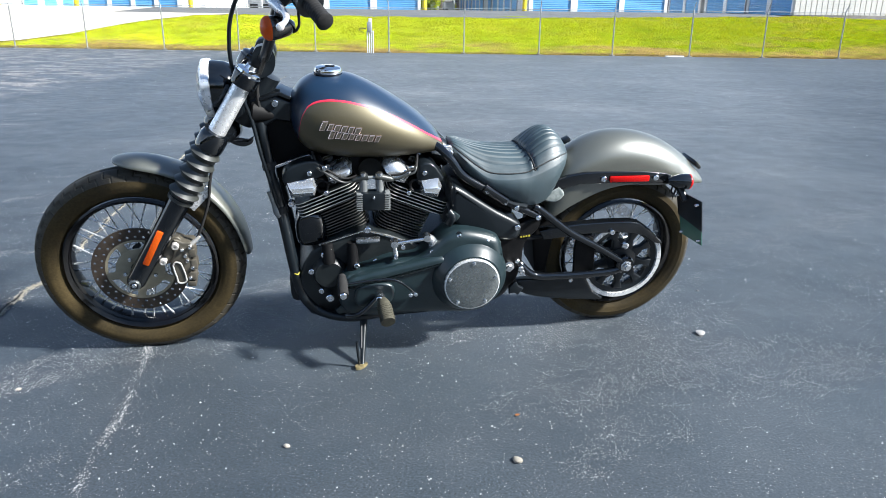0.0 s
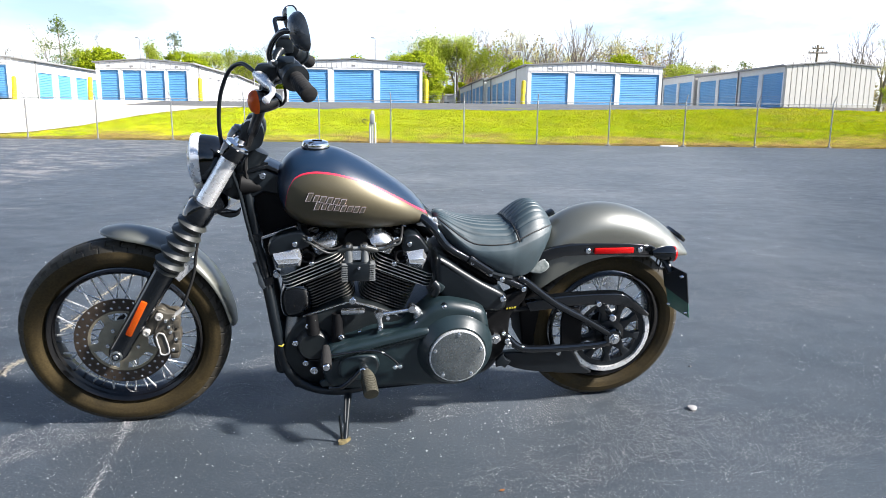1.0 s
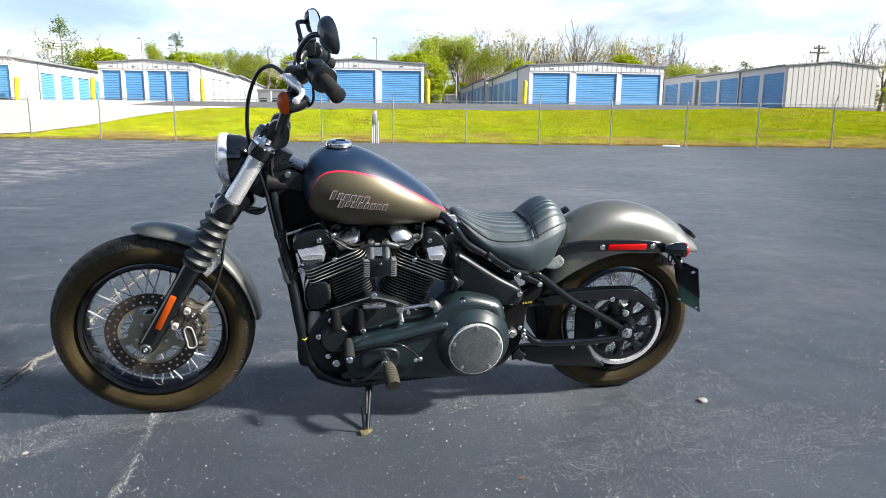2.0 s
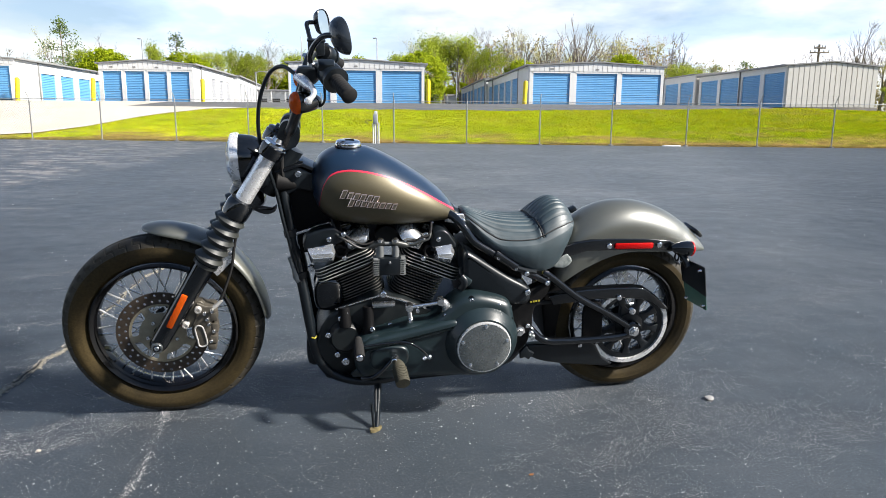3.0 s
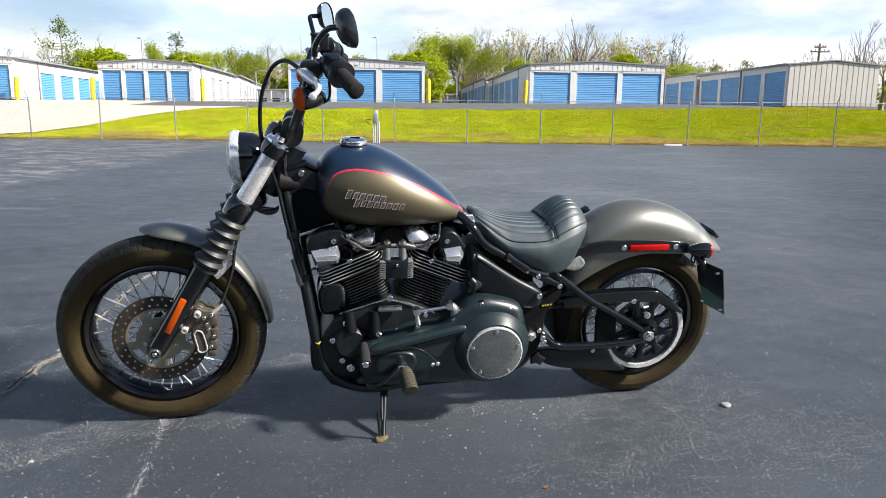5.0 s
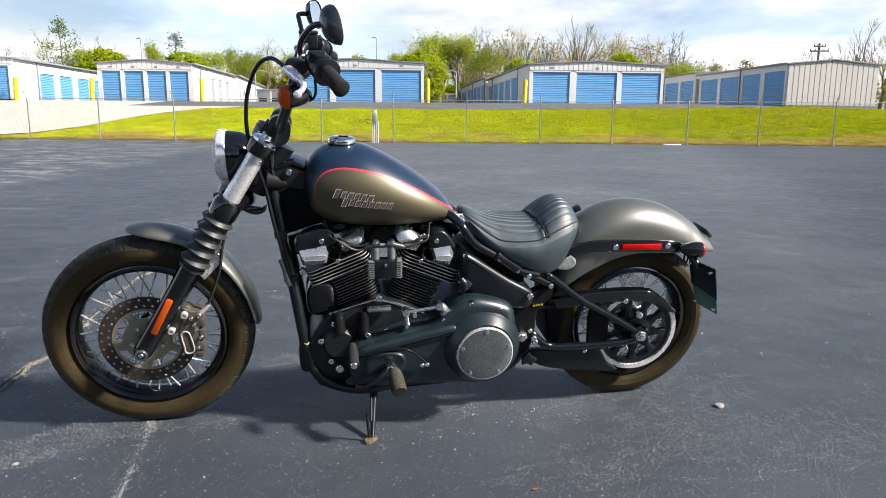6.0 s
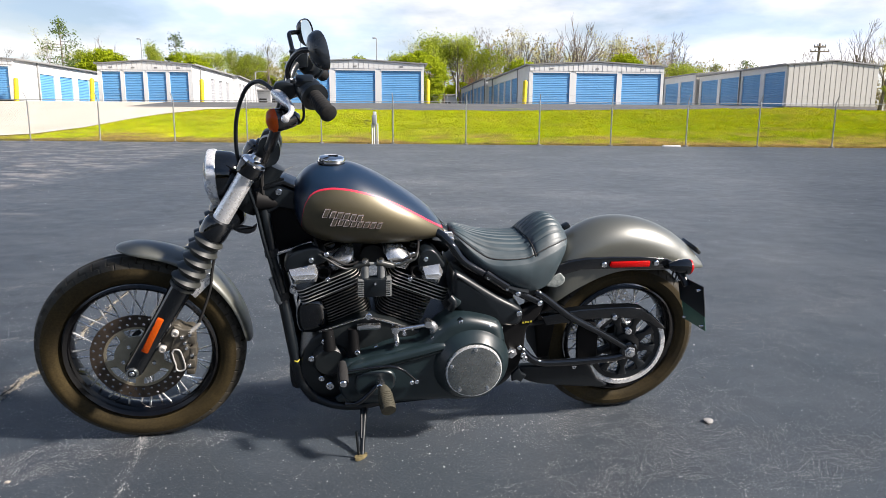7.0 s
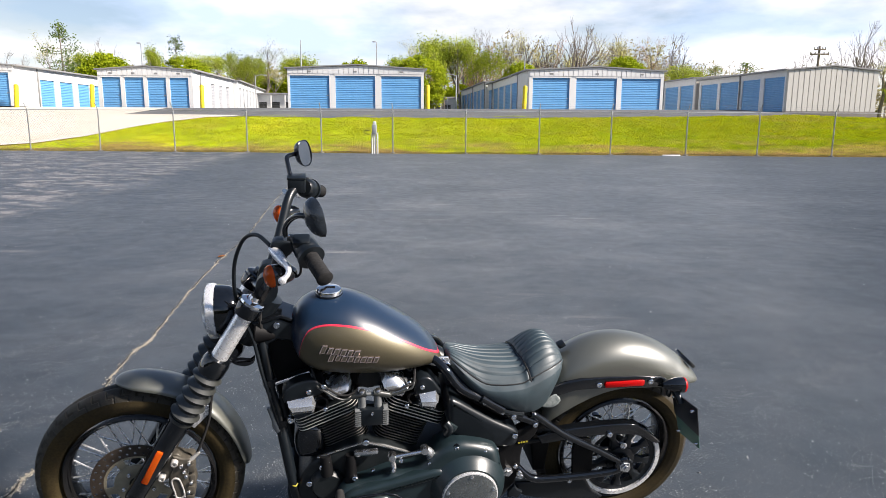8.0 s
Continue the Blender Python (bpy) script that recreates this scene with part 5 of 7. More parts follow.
STRUT = [(0.508, 0.585), (0.545, 0.607), (0.585, 0.621), (0.646, 0.630), (0.729, 0.632), (0.840, 0.629), (0.932, 0.621), (0.955, 0.606), (0.949, 0.584), (0.840, 0.586), (0.729, 0.590), (0.629, 0.590), (0.570, 0.574), (0.530, 0.550)]
for side in (-1, 1):
    strut = part("fender_strut", plate(STRUT, side * 0.112, side * 0.099, 0.004), B_GLOSS, bike, "gloss black fender strut")
    part("side_reflector", box((0.798, side * 0.1165, 0.607), (0.140, 0.010, 0.021), 0.004), B_RED, strut, "red side reflector")
    for x in (0.706, 0.892):
        bolt(x, side * 0.114, 0.608, strut, 0.010, axis=(0, side, 0))
tail = part("tail_lamp", box((1.079, 0, 0.622), (0.040, 0.09, 0.014), 0.005, Matrix.Rotation(radians(42), 4, "Y")), B_GLOSS, bike, "dark low tail lamp on the fender")


# ---- fuel tank ----
def tank_mesh():
    rows = [(-0.306, 0.846, 0.815, 0.012), (-0.303, 0.860, 0.790, 0.045), (-0.294, 0.878, 0.758, 0.080), (-0.274, 0.905, 0.722, 0.111), (-0.237, 0.927, 0.697, 0.135), (-0.185, 0.935, 0.685, 0.150), (-0.12, 0.928, 0.679, 0.156), (-0.05, 0.898, 0.678, 0.154),
            (0.02, 0.857, 0.681, 0.143), (0.08, 0.817, 0.686, 0.124), (0.125, 0.780, 0.689, 0.098), (0.157, 0.742, 0.692, 0.070), (0.173, 0.715, 0.691, 0.045), (0.181, 0.702, 0.690, 0.014)]
    bm = bmesh.new()
    rings = []
    for x, zt, zb, w in smooth_rows(rows, 5):
        zc = zb + 0.46 * (zt - zb)
        ring = []
        for k in range(56):
            a = 2 * math.pi * k / 56
            c, s = math.cos(a), math.sin(a)
            ring.append(Vector((x, w * spow(c, 0.93), zc + ((zt - zc) * spow(s, 0.97) if s > 0 else (zc - zb) * spow(s, 0.86)))))
        rings.append(ring)
    bridge(bm, rings)
    return bm


tank = part("fuel_tank", tank_mesh(), B_TANK, bike, "two-tone tank, olive flank below a red pinstripe, black tinted with reflected-sky blue above", smooth=60)
cap_axis = Vector((0.02, 0.0, 1.0))
part("fuel_cap", lathe([(0.0, 0.016), (0.028, 0.015), (0.038, 0.012), (0.041, 0.006), (0.041, -0.004)], (-0.185, 0.0, 0.937), cap_axis, 36), B_CHROME, tank, "chrome fuel cap")
part("cap_base", lathe([(0.039, 0.0), (0.044, -0.003), (0.044, -0.02)], (-0.185, 0.0, 0.937), cap_axis, 36), B_GLOSS, tank)
part("cap_slot", box((-0.180, 0.0, 0.9535), (0.030, 0.008, 0.004), 0.001), B_GLOSS, tank)


def tank_side(x, z):
    """The tank's left skin at x and z."""
    rows = [(-0.274, 0.905, 0.722, 0.111), (-0.237, 0.927, 0.697, 0.135), (-0.185, 0.935, 0.685, 0.150), (-0.12, 0.928, 0.679, 0.156), (-0.05, 0.898, 0.678, 0.154), (0.02, 0.857, 0.681, 0.143)]
    for a, b in zip(rows, rows[1:]):
        if x <= b[0]:
            f = (x - a[0]) / (b[0] - a[0])
            zt, zb, w = (a[i] + (b[i] - a[i]) * f for i in (1, 2, 3))
            zc = zb + 0.46 * (zt - zb)
            s = (abs(z - zc) / (zt - zc)) ** (1 / 0.97) if z > zc else (abs(z - zc) / (zc - zb)) ** (1 / 0.86)
            return -w * max(0.0, 1 - min(1, s) ** 2) ** 0.465
    return -0.13


# the maker's badge as two rows of plain slanted frames
badge = None
for row, (x0, x1, z0, z1, h, n) in enumerate(((-0.216, -0.098, 0.813, 0.797, 0.021, 6), (-0.192, -0.040, 0.788, 0.772, 0.020, 8))):
    for k in range(n):
        f = (k + 0.5) / n
        x, z = x0 + (x1 - x0) * f, z0 + (z1 - z0) * f
        w = (x1 - x0) / n * (0.86, 0.78, 0.90)[k % 3]
        hh = h * (1.35 if k == 0 else 1.0)
        y = tank_side(x, z)
        for inner, material, d in ((0.0, B_BADGE, 0.0034), (0.0022, B_CALIPER, 0.0038)):
            a, b = w / 2 - inner, hh / 2 - inner
            s = 0.42 * b
            bm = plate([(x - a - s, z - b), (x + a - s, z - b), (x + a + s, z + b), (x - a + s, z + b)], y - d, y + 0.008, 0.0010, None, 1)
            if badge is None:
                badge = part("badge", bm, material, tank, "copper-tinted chrome badge of slanted frames")
            else:
                part("badge_frame" if inner == 0 else "badge_inlay", bm, material, badge)

# ---- headlamp ----
HL, HA = Vector((-0.506, 0, 0.889)), Vector((-1, 0, -0.05)).normalized()
lamp = part("headlamp", lathe([(0.0, -0.074), (0.032, -0.071), (0.060, -0.054), (0.075, -0.024), (0.080, 0.008), (0.080, 0.024)], HL, HA, 48), B_GLOSS, bike, "round headlamp in a black shell with a chrome ring")
part("lamp_ring", lathe([(0.078, 0.016), (0.084, 0.018), (0.086, 0.026), (0.085, 0.040), (0.080, 0.044), (0.074, 0.043), (0.073, 0.038)], HL, HA, 48), B_RING, lamp, "chrome trim ring")
part("reflector_bowl", lathe([(0.073, 0.038), (0.057, 0.020), (0.028, 0.006), (0.0, 0.002)], HL, HA, 40), B_RING, lamp)
part("lens", lathe([(0.0745, 0.040), (0.066, 0.049), (0.046, 0.057), (0.022, 0.0605), (0.0, 0.0615), (0.0, 0.0590), (0.022, 0.058), (0.044, 0.0545), (0.063, 0.047), (0.072, 0.039)], HL, HA, 40), B_GLASS, lamp, "clear domed lens")
part("lamp_bracket", plate([(-0.470, 0.800), (-0.440, 0.815), (-0.425, 0.86), (-0.445, 0.90), (-0.470, 0.86)], -0.05, 0.05, 0.008), B_SATIN, lamp)
bolt(-0.452, -0.055, 0.875, lamp, 0.008)

# ---- handlebar and controls ----
BAR = [(-0.368, 0.0, 0.992), (-0.368, 0.062, 0.992), (-0.362, 0.094, 1.003), (-0.345, 0.128, 1.050), (-0.322, 0.176, 1.125), (-0.308, 0.206, 1.172), (-0.292, 0.236, 1.198), (-0.266, 0.272, 1.202), (-0.241, 0.312, 1.187), (-0.203, 0.395, 1.154)]
bar = part("handlebar", tube([(x, -y, z) for x, y, z in reversed(BAR[1:])] + BAR, 0.0152, 16, 5), B_SATIN, bike, "tall black mini-ape handlebar")
for side in (-1, 1):
    part("riser", plate(rounded([(-0.400, 0.935), (-0.350, 0.945), (-0.335, 0.985), (-0.348, 1.020), (-0.385, 1.022), (-0.402, 0.985)], 3), side * 0.030, side * 0.072, 0.006), B_SATIN, bar)
    a, b = Vector((-0.236, side * 0.322, 1.183)), Vector((-0.199, side * 0.404, 1.150))
    way = (b - a).normalized()
    L = (b - a).length
    grip_prof = [(0.0135, 0.0), (0.021, 0.002)]
    for k in range(9):
        grip_prof += [(0.0205, 0.006 + k * L * 0.10), (0.0200, 0.008 + k * L * 0.10), (0.0200, 0.012 + k * L * 0.10), (0.0205, 0.014 + k * L * 0.10)]
    grip_prof += [(0.022, L * 0.96), (0.022, L), (0.018, L + 0.003), (0.0, L + 0.003)]
    part("grip", lathe(grip_prof, a, way, 24), B_RUBBER, bar, "black rubber grip")
    c = Vector((-0.244, side * 0.298, 1.190))
    part("switch_housing", lathe([(0.0, -0.030), (0.026, -0.030), (0.032, -0.022), (0.034, 0.0), (0.033, 0.018), (0.027, 0.027), (0.0, 0.028)], c, way, 20), B_SATIN, bar)
    part("switch_cap", box(c + Vector((-0.012, side * 0.004, 0.026)), (0.046, 0.040, 0.022), 0.007, Matrix.Rotation(radians(-side * 20), 4, "X")), B_SATIN, bar)
    part("switch_flange", lathe([(0.020, 0.022), (0.036, 0.024), (0.036, 0.034), (0.020, 0.036)], c, way, 24), B_SATIN, bar)
# clutch perch and lever, left
perch = part("clutch_perch", plate(rounded([(-0.338, 1.178), (-0.330, 1.205), (-0.290, 1.206), (-0.272, 1.192), (-0.290, 1.165), (-0.318, 1.160)], 3), -0.275, -0.235, 0.006), B_SATIN, bar)
part("clutch_lever", tube([(-0.334, -0.262, 1.182), (-0.318, -0.285, 1.172), (-0.305, -0.305, 1.162), (-0.295, -0.322, 1.157), (-0.290, -0.337, 1.148), (-0.295, -0.347, 1.138), (-0.304, -0.352, 1.131)], [0.012, 0.0150, 0.0125, 0.009, 0.0075, 0.007, 0.0080], 12, 5), B_RING, perch, "bare silver clutch lever")
part("lever_ball", lathe([(0.0, 0.011), (0.007, 0.009), (0.0105, 0.003), (0.0105, -0.003), (0.007, -0.009), (0, -0.011)], (-0.306, -0.354, 1.128), (0, -1, 0), 14), B_RING, perch)
# brake master cylinder and lever, right
master = part("brake_master", box((-0.278, 0.262, 1.215), (0.058, 0.062, 0.046), 0.006), B_SATIN, bar, "black brake fluid reservoir")
part("reservoir_lid", box((-0.278, 0.262, 1.241), (0.062, 0.066, 0.008), 0.003), B_SATIN, master)
part("brake_lever", tube([(-0.318, 0.268, 1.190), (-0.310, 0.300, 1.176), (-0.296, 0.34, 1.160), (-0.284, 0.39, 1.140), (-0.276, 0.42, 1.128)], [0.009, 0.010, 0.008, 0.007, 0.008], 10, 5), B_SILVER, master)
bolt(-0.296, 0.229, 1.196, master, 0.009)
for side in (-1, 1):
    # turn signals
    c = Vector((-0.318, side * 0.272, 1.112))
    sig = part("turn_signal", lathe([(0.0, -0.050), (0.012, -0.046), (0.023, -0.030), (0.028, -0.008), (0.0305, 0.012), (0.0295, 0.020)], c, (-0.95, -0.30, -0.06), 28), B_GLOSS, bar, "black bullet turn signal with an amber lens")
    part("signal_lens", lathe([(0.0305, 0.018), (0.0305, 0.026), (0.024, 0.035), (0.011, 0.040), (0.0, 0.041)], c, (-0.95, -0.30, -0.06), 28), B_AMBER, sig)
    part("signal_stem", tube([c + Vector((0.004, 0, 0.026)), (-0.308, side * 0.262, 1.160), (-0.300, side * 0.252, 1.190)], 0.010, 10, 3), B_SATIN, sig)


def mirror(side, c, stem, wide, facing, shear):
    n = Vector(facing).normalized()
    across = Vector((0, 0, 1)).cross(n).normalized()
    up = n.cross(across)
    c = Vector(c)
    def ring(w, h, d, q=2.6):
        out = []
        for k in range(40):
            a = 2 * math.pi * k / 40
            u, v = spow(math.cos(a), 2 / q) * w, spow(math.sin(a), 2 / q) * h
            u += -side * shear * v
            out.append(c + across * u + up * v + n * d)
        return out
    bm = bmesh.new()
    bridge(bm, [ring(0.004 * wide, 0.003, -0.030), ring(0.034 * wide, 0.022, -0.027), ring(0.056 * wide, 0.037, -0.018), ring(0.066 * wide, 0.045, -0.006), ring(0.069 * wide, 0.047, 0.003), ring(0.066 * wide, 0.0445, 0.005), ring(0.064 * wide, 0.0425, 0.002)], True, False)
    ob = part("mirror", bm, B_SHELL, bar, "satin black mirror on a bent stem")
    bm = bmesh.new()
    bridge(bm, [ring(0.0642 * wide, 0.0427, 0.0015), ring(0.03, 0.02, 0.0018), ring(0.001, 0.001, 0.002)], True, True)
    part("mirror_glass", bm, B_MIRROR, ob)
    part("mirror_stem", tube(stem, 0.0076, 12, 6), B_GLOSS, ob)
    part("stem_nut", lathe([(0.0, 0.012), (0.010, 0.012), (0.011, -0.010), (0, -0.012)], stem[0], (0, 0, 1), 6), B_CHROME, ob)


mirror(-1, (-0.215, -0.352, 1.296), [(-0.296, -0.262, 1.206), (-0.298, -0.268, 1.238), (-0.285, -0.290, 1.268), (-0.262, -0.325, 1.292), (-0.232, -0.348, 1.296)], 0.55, (0.90, 0.42, 0.06), 0.30)
mirror(1, (-0.252, 0.385, 1.292), [(-0.296, 0.275, 1.232), (-0.305, 0.300, 1.268), (-0.309, 0.325, 1.290), (-0.295, 0.352, 1.294), (-0.272, 0.378, 1.292)], 0.56, (0.84, -0.54, 0.08), 0.18)
# cables
part("clutch_cable", tube([(-0.338, -0.245, 1.184), (-0.375, -0.20, 1.200), (-0.412, -0.16, 1.178), (-0.440, -0.13, 1.120), (-0.454, -0.11, 1.055), (-0.456, -0.09, 0.975), (-0.440, -0.07, 0.89), (-0.415, -0.06, 0.80), (-0.395, -0.075, 0.70), (-0.365, -0.09, 0.58), (-0.335, -0.10, 0.44), (-0.305, -0.11, 0.30)], 0.0058, 10, 8), B_SATIN, bike, "black clutch cable")
part("cable_adjuster", tube([(-0.381, -0.094, 0.590), (-0.368, -0.095, 0.545), (-0.362, -0.096, 0.522), (-0.354, -0.097, 0.503)], [0.0062, 0.0066, 0.0105, 0.0085], 12, 3), B_SLEEVE, bike, "grey clutch cable adjuster")
part("brake_hose", tube([(-0.440, 0.02, 0.93), (-0.452, -0.06, 0.87), (-0.475, -0.082, 0.83), (-0.515, -0.085, 0.745), (-0.548, -0.085, 0.640), (-0.562, -0.088, 0.560), (-0.590, -0.092, 0.480), (-0.612, -0.095, 0.430)], 0.0045, 10, 8), B_RUBBER, bike, "black front brake hose")
part("switch_wire", tube([(-0.262, -0.285, 1.160), (-0.262, -0.275, 1.118), (-0.278, -0.262, 1.100), (-0.298, -0.248, 1.112), (-0.312, -0.225, 1.140)], 0.0035, 8, 8), B_RUBBER, bar)
part("loom", tube([(-0.300, -0.215, 1.150), (-0.338, -0.150, 1.055), (-0.372, -0.085, 0.975), (-0.395, -0.05, 0.90), (-0.39, -0.04, 0.80)], 0.007, 8, 6), B_RUBBER, bike)

# ---- frame ----
for side in (-1, 1):
    part("downtube", tube([(-0.395, side * 0.030, 0.800), (-0.374, side * 0.060, 0.660), (-0.342, side * 0.085, 0.487), (-0.318, side * 0.105, 0.335), (-0.296, side * 0.118, 0.235), (-0.250, side * 0.125, 0.172), (-0.165, side * 0.126, 0.146), (0.0, side * 0.118, 0.150), (0.20, side * 0.112, 0.158), (0.36, side * 0.11, 0.180), (0.42, side * 0.11, 0.250)],
                      0.0175, 14, 6), B_SATIN, bike, "black frame downtube")
    part("seat_rail", tube([(0.060, side * 0.040, 0.735), (0.140, side * 0.075, 0.722), (0.182, side * 0.108, 0.690), (0.222, side * 0.126, 0.638), (0.300, side * 0.130, 0.590), (0.372, side * 0.130, 0.545), (0.445, side * 0.130, 0.508), (0.492, side * 0.130, 0.486)], 0.0135, 14, 6), B_GLOSS, bike, "gloss black seat rail")
    part("swingarm_upper", tube([(0.470, side * 0.128, 0.520), (0.495, side * 0.130, 0.508), (0.605, side * 0.132, 0.425), (0.720, side * 0.134, 0.360), (0.815, side * 0.136, 0.302)], 0.0130, 14, 5), B_GLOSS, bike, "gloss black swingarm strut")
    part("swingarm_lower", tube([(0.430, side * 0.118, 0.318), (0.449, side * 0.130, 0.300), (0.476, side * 0.137, 0.276), (0.510, side * 0.138, 0.262), (0.560, side * 0.138, 0.259), (0.650, side * 0.138, 0.259), (0.771, side * 0.138, 0.265), (0.822, side * 0.136, 0.278)], 0.0135, 14, 5), B_GLOSS, bike, "gloss black swingarm tube")
    plate_end = part("axle_plate", lathe([(0.0, 0.012), (0.028, 0.012), (0.033, 0.006), (0.033, -0.012), (0, -0.012)], (REAR[0], side * 0.136, 0.291), (0, side, 0), 28), B_GLOSS, bike)
    part("axle_nut", lathe([(0.0, 0.020), (0.010, 0.020), (0.011, 0.012), (0.016, 0.012), (0.017, 0.004), (0.021, 0.003), (0.021, 0.0)], (REAR[0], side * 0.148, 0.291), (0, side, 0), 6), B_STEEL, plate_end)
part("backbone", tube([(-0.40, 0, 0.86), (-0.30, 0, 0.82), (-0.1, 0, 0.76), (0.10, 0, 0.715), (0.2, 0, 0.66)], 0.040, 14, 4), B_SATIN, bike)
part("neck_gusset", plate([(-0.420, 0.860), (-0.345, 0.876), (-0.290, 0.850), (-0.300, 0.790), (-0.345, 0.800), (-0.385, 0.775), (-0.415, 0.790)], -0.046, 0.046, 0.010), B_SATIN, bike)
part("neck_boss", lathe([(0.0, -0.004), (0.034, -0.004), (0.036, 0.0), (0.017, 0.060), (0.012, 0.066), (0.0, 0.067)], (-0.412, -0.030, 0.822), (1, 0, -0.16), 28), B_DEEP, bike)
part("neck_plate", plate([(-0.405, 0.868), (-0.330, 0.888), (-0.296, 0.872), (-0.300, 0.862), (-0.335, 0.876), (-0.400, 0.856)], -0.050, 0.050, 0.003), B_GLOSS, bike)
# made-up solid block that fills the dark gap under the tank
part("electrics_caddy", plate(rounded([(-0.402, 0.800), (-0.262, 0.810), (-0.236, 0.745), (-0.170, 0.690), (-0.180, 0.640), (-0.300, 0.640), (-0.322, 0.575), (-0.352, 0.590), (-0.362, 0.660), (-0.385, 0.740)], 2), -0.022, 0.060, 0.008), B_DEEP, bike, "black filler block added in the gap under the tank")
bolt(-0.346, -0.050, 0.853, bike, 0.011)
bolt(0.190, -0.070, 0.692, bike, 0.011)
bolt(0.176, -0.062, 0.706, bike, 0.007)
part("tank_bracket", plate([(0.130, 0.716), (0.195, 0.715), (0.206, 0.690), (0.19, 0.676), (0.13, 0.690)], -0.062, -0.052, 0.003), B_SILVER, bike)
for x, z, r in ((0.302, 0.588, 0.007), (0.366, 0.546, 0.006), (0.405, 0.527, 0.009), (0.482, 0.490, 0.009)):
    bolt(x, -0.146, z, bike, r)
part("rail_sleeve", tube([(0.292, -0.136, 0.600), (0.368, -0.136, 0.550)], 0.0165, 14, 1), B_GLOSS, bike)
part("front_guard", plate(rounded([(-0.330, 0.300), (-0.300, 0.295), (-0.290, 0.240), (-0.282, 0.205), (-0.300, 0.190), (-0.328, 0.198), (-0.334, 0.25)], 2), -0.10, 0.10, 0.010), B_SATIN, bike)
part("yellow_tie", tube([(-0.325, -0.116, 0.313), (-0.308, -0.128, 0.309), (-0.300, -0.118, 0.313)], 0.0028, 6, 3), B_YELLOWTAG, bike)
for s in (0.52, 0.66):
    part("cable_clip", lathe([(0.0195, -0.012), (0.0225, -0.010), (0.0225, 0.010), (0.0195, 0.012)], Vector((-0.342, -0.085, 0.487)).lerp(Vector((-0.374, -0.060, 0.660)), (s - 0.487) / 0.173), (-0.18, 0.14, 0.97), 16), B_RUBBER, bike)

# ---- engine ----
engine = part("engine", plate(rounded([(-0.292, 0.190), (-0.300, 0.300), (-0.262, 0.385), (-0.200, 0.418), (-0.088, 0.462), (0.055, 0.412), (0.130, 0.395), (0.300, 0.430), (0.355, 0.36), (0.345, 0.2), (0.2, 0.135), (-0.2, 0.130)], 2), -0.128, 0.128, 0.012),
              B_WRINKLE, bike, "black V-twin engine with silver rocker covers")


def fin_mesh(w, d, t, r=0.035):
    """A rounded cooling fin; its edge faces take the second material."""
    bm = bmesh.new()
    pts = []
    for cx, cy, a0 in ((w - r, d - r, 0), (-w + r, d - r, 90), (-w + r, -d + r, 180), (w - r, -d + r, 270)):
        for k in range(5):
            a = radians(a0 + 22.5 * k)
            pts.append((cx + r * math.cos(a), cy + r * math.sin(a)))
    lo = [bm.verts.new((x, y, -t / 2)) for x, y in pts]
    hi = [bm.verts.new((x, y, t / 2)) for x, y in pts]
    bm.faces.new(list(reversed(lo)))
    bm.faces.new(hi)
    for i in range(len(pts)):
        j = (i + 1) % len(pts)
        bm.faces.new((lo[i], lo[j], hi[j], hi[i])).material_index = 1
    return bm


def rocker_cover(poly, y0):
    """A cast cap: a broad flat band round its face, a raised ridge across the middle."""
    bm = bmesh.new()
    lo, hi = min(z for x, z in poly), max(z for x, z in poly)
    zc = lo + 0.45 * (hi - lo)
    rings = [[Vector((x, -0.045, z)) for x, z in poly]]
    rings.append([Vector((x, y0 + (0.034 if z > zc else 0.020), z)) for x, z in poly])
    rings.append([Vector((x, y0 + (0.027 if z > zc else 0.010), z)) for x, z in inset(poly, 0.004)])
    rings.append([Vector((x, y0 + (0.006 if z > zc else 0.0), zc + (0.36 if z > zc else 0.50) * (z - zc))) for x, z in inset(poly, 0.009)])
    rings.append([Vector((x, y0 + 0.003, zc + (0.22 if z > zc else 0.34) * (z - zc))) for x, z in inset(poly, 0.012)])
    bridge(bm, rings)
    return bm


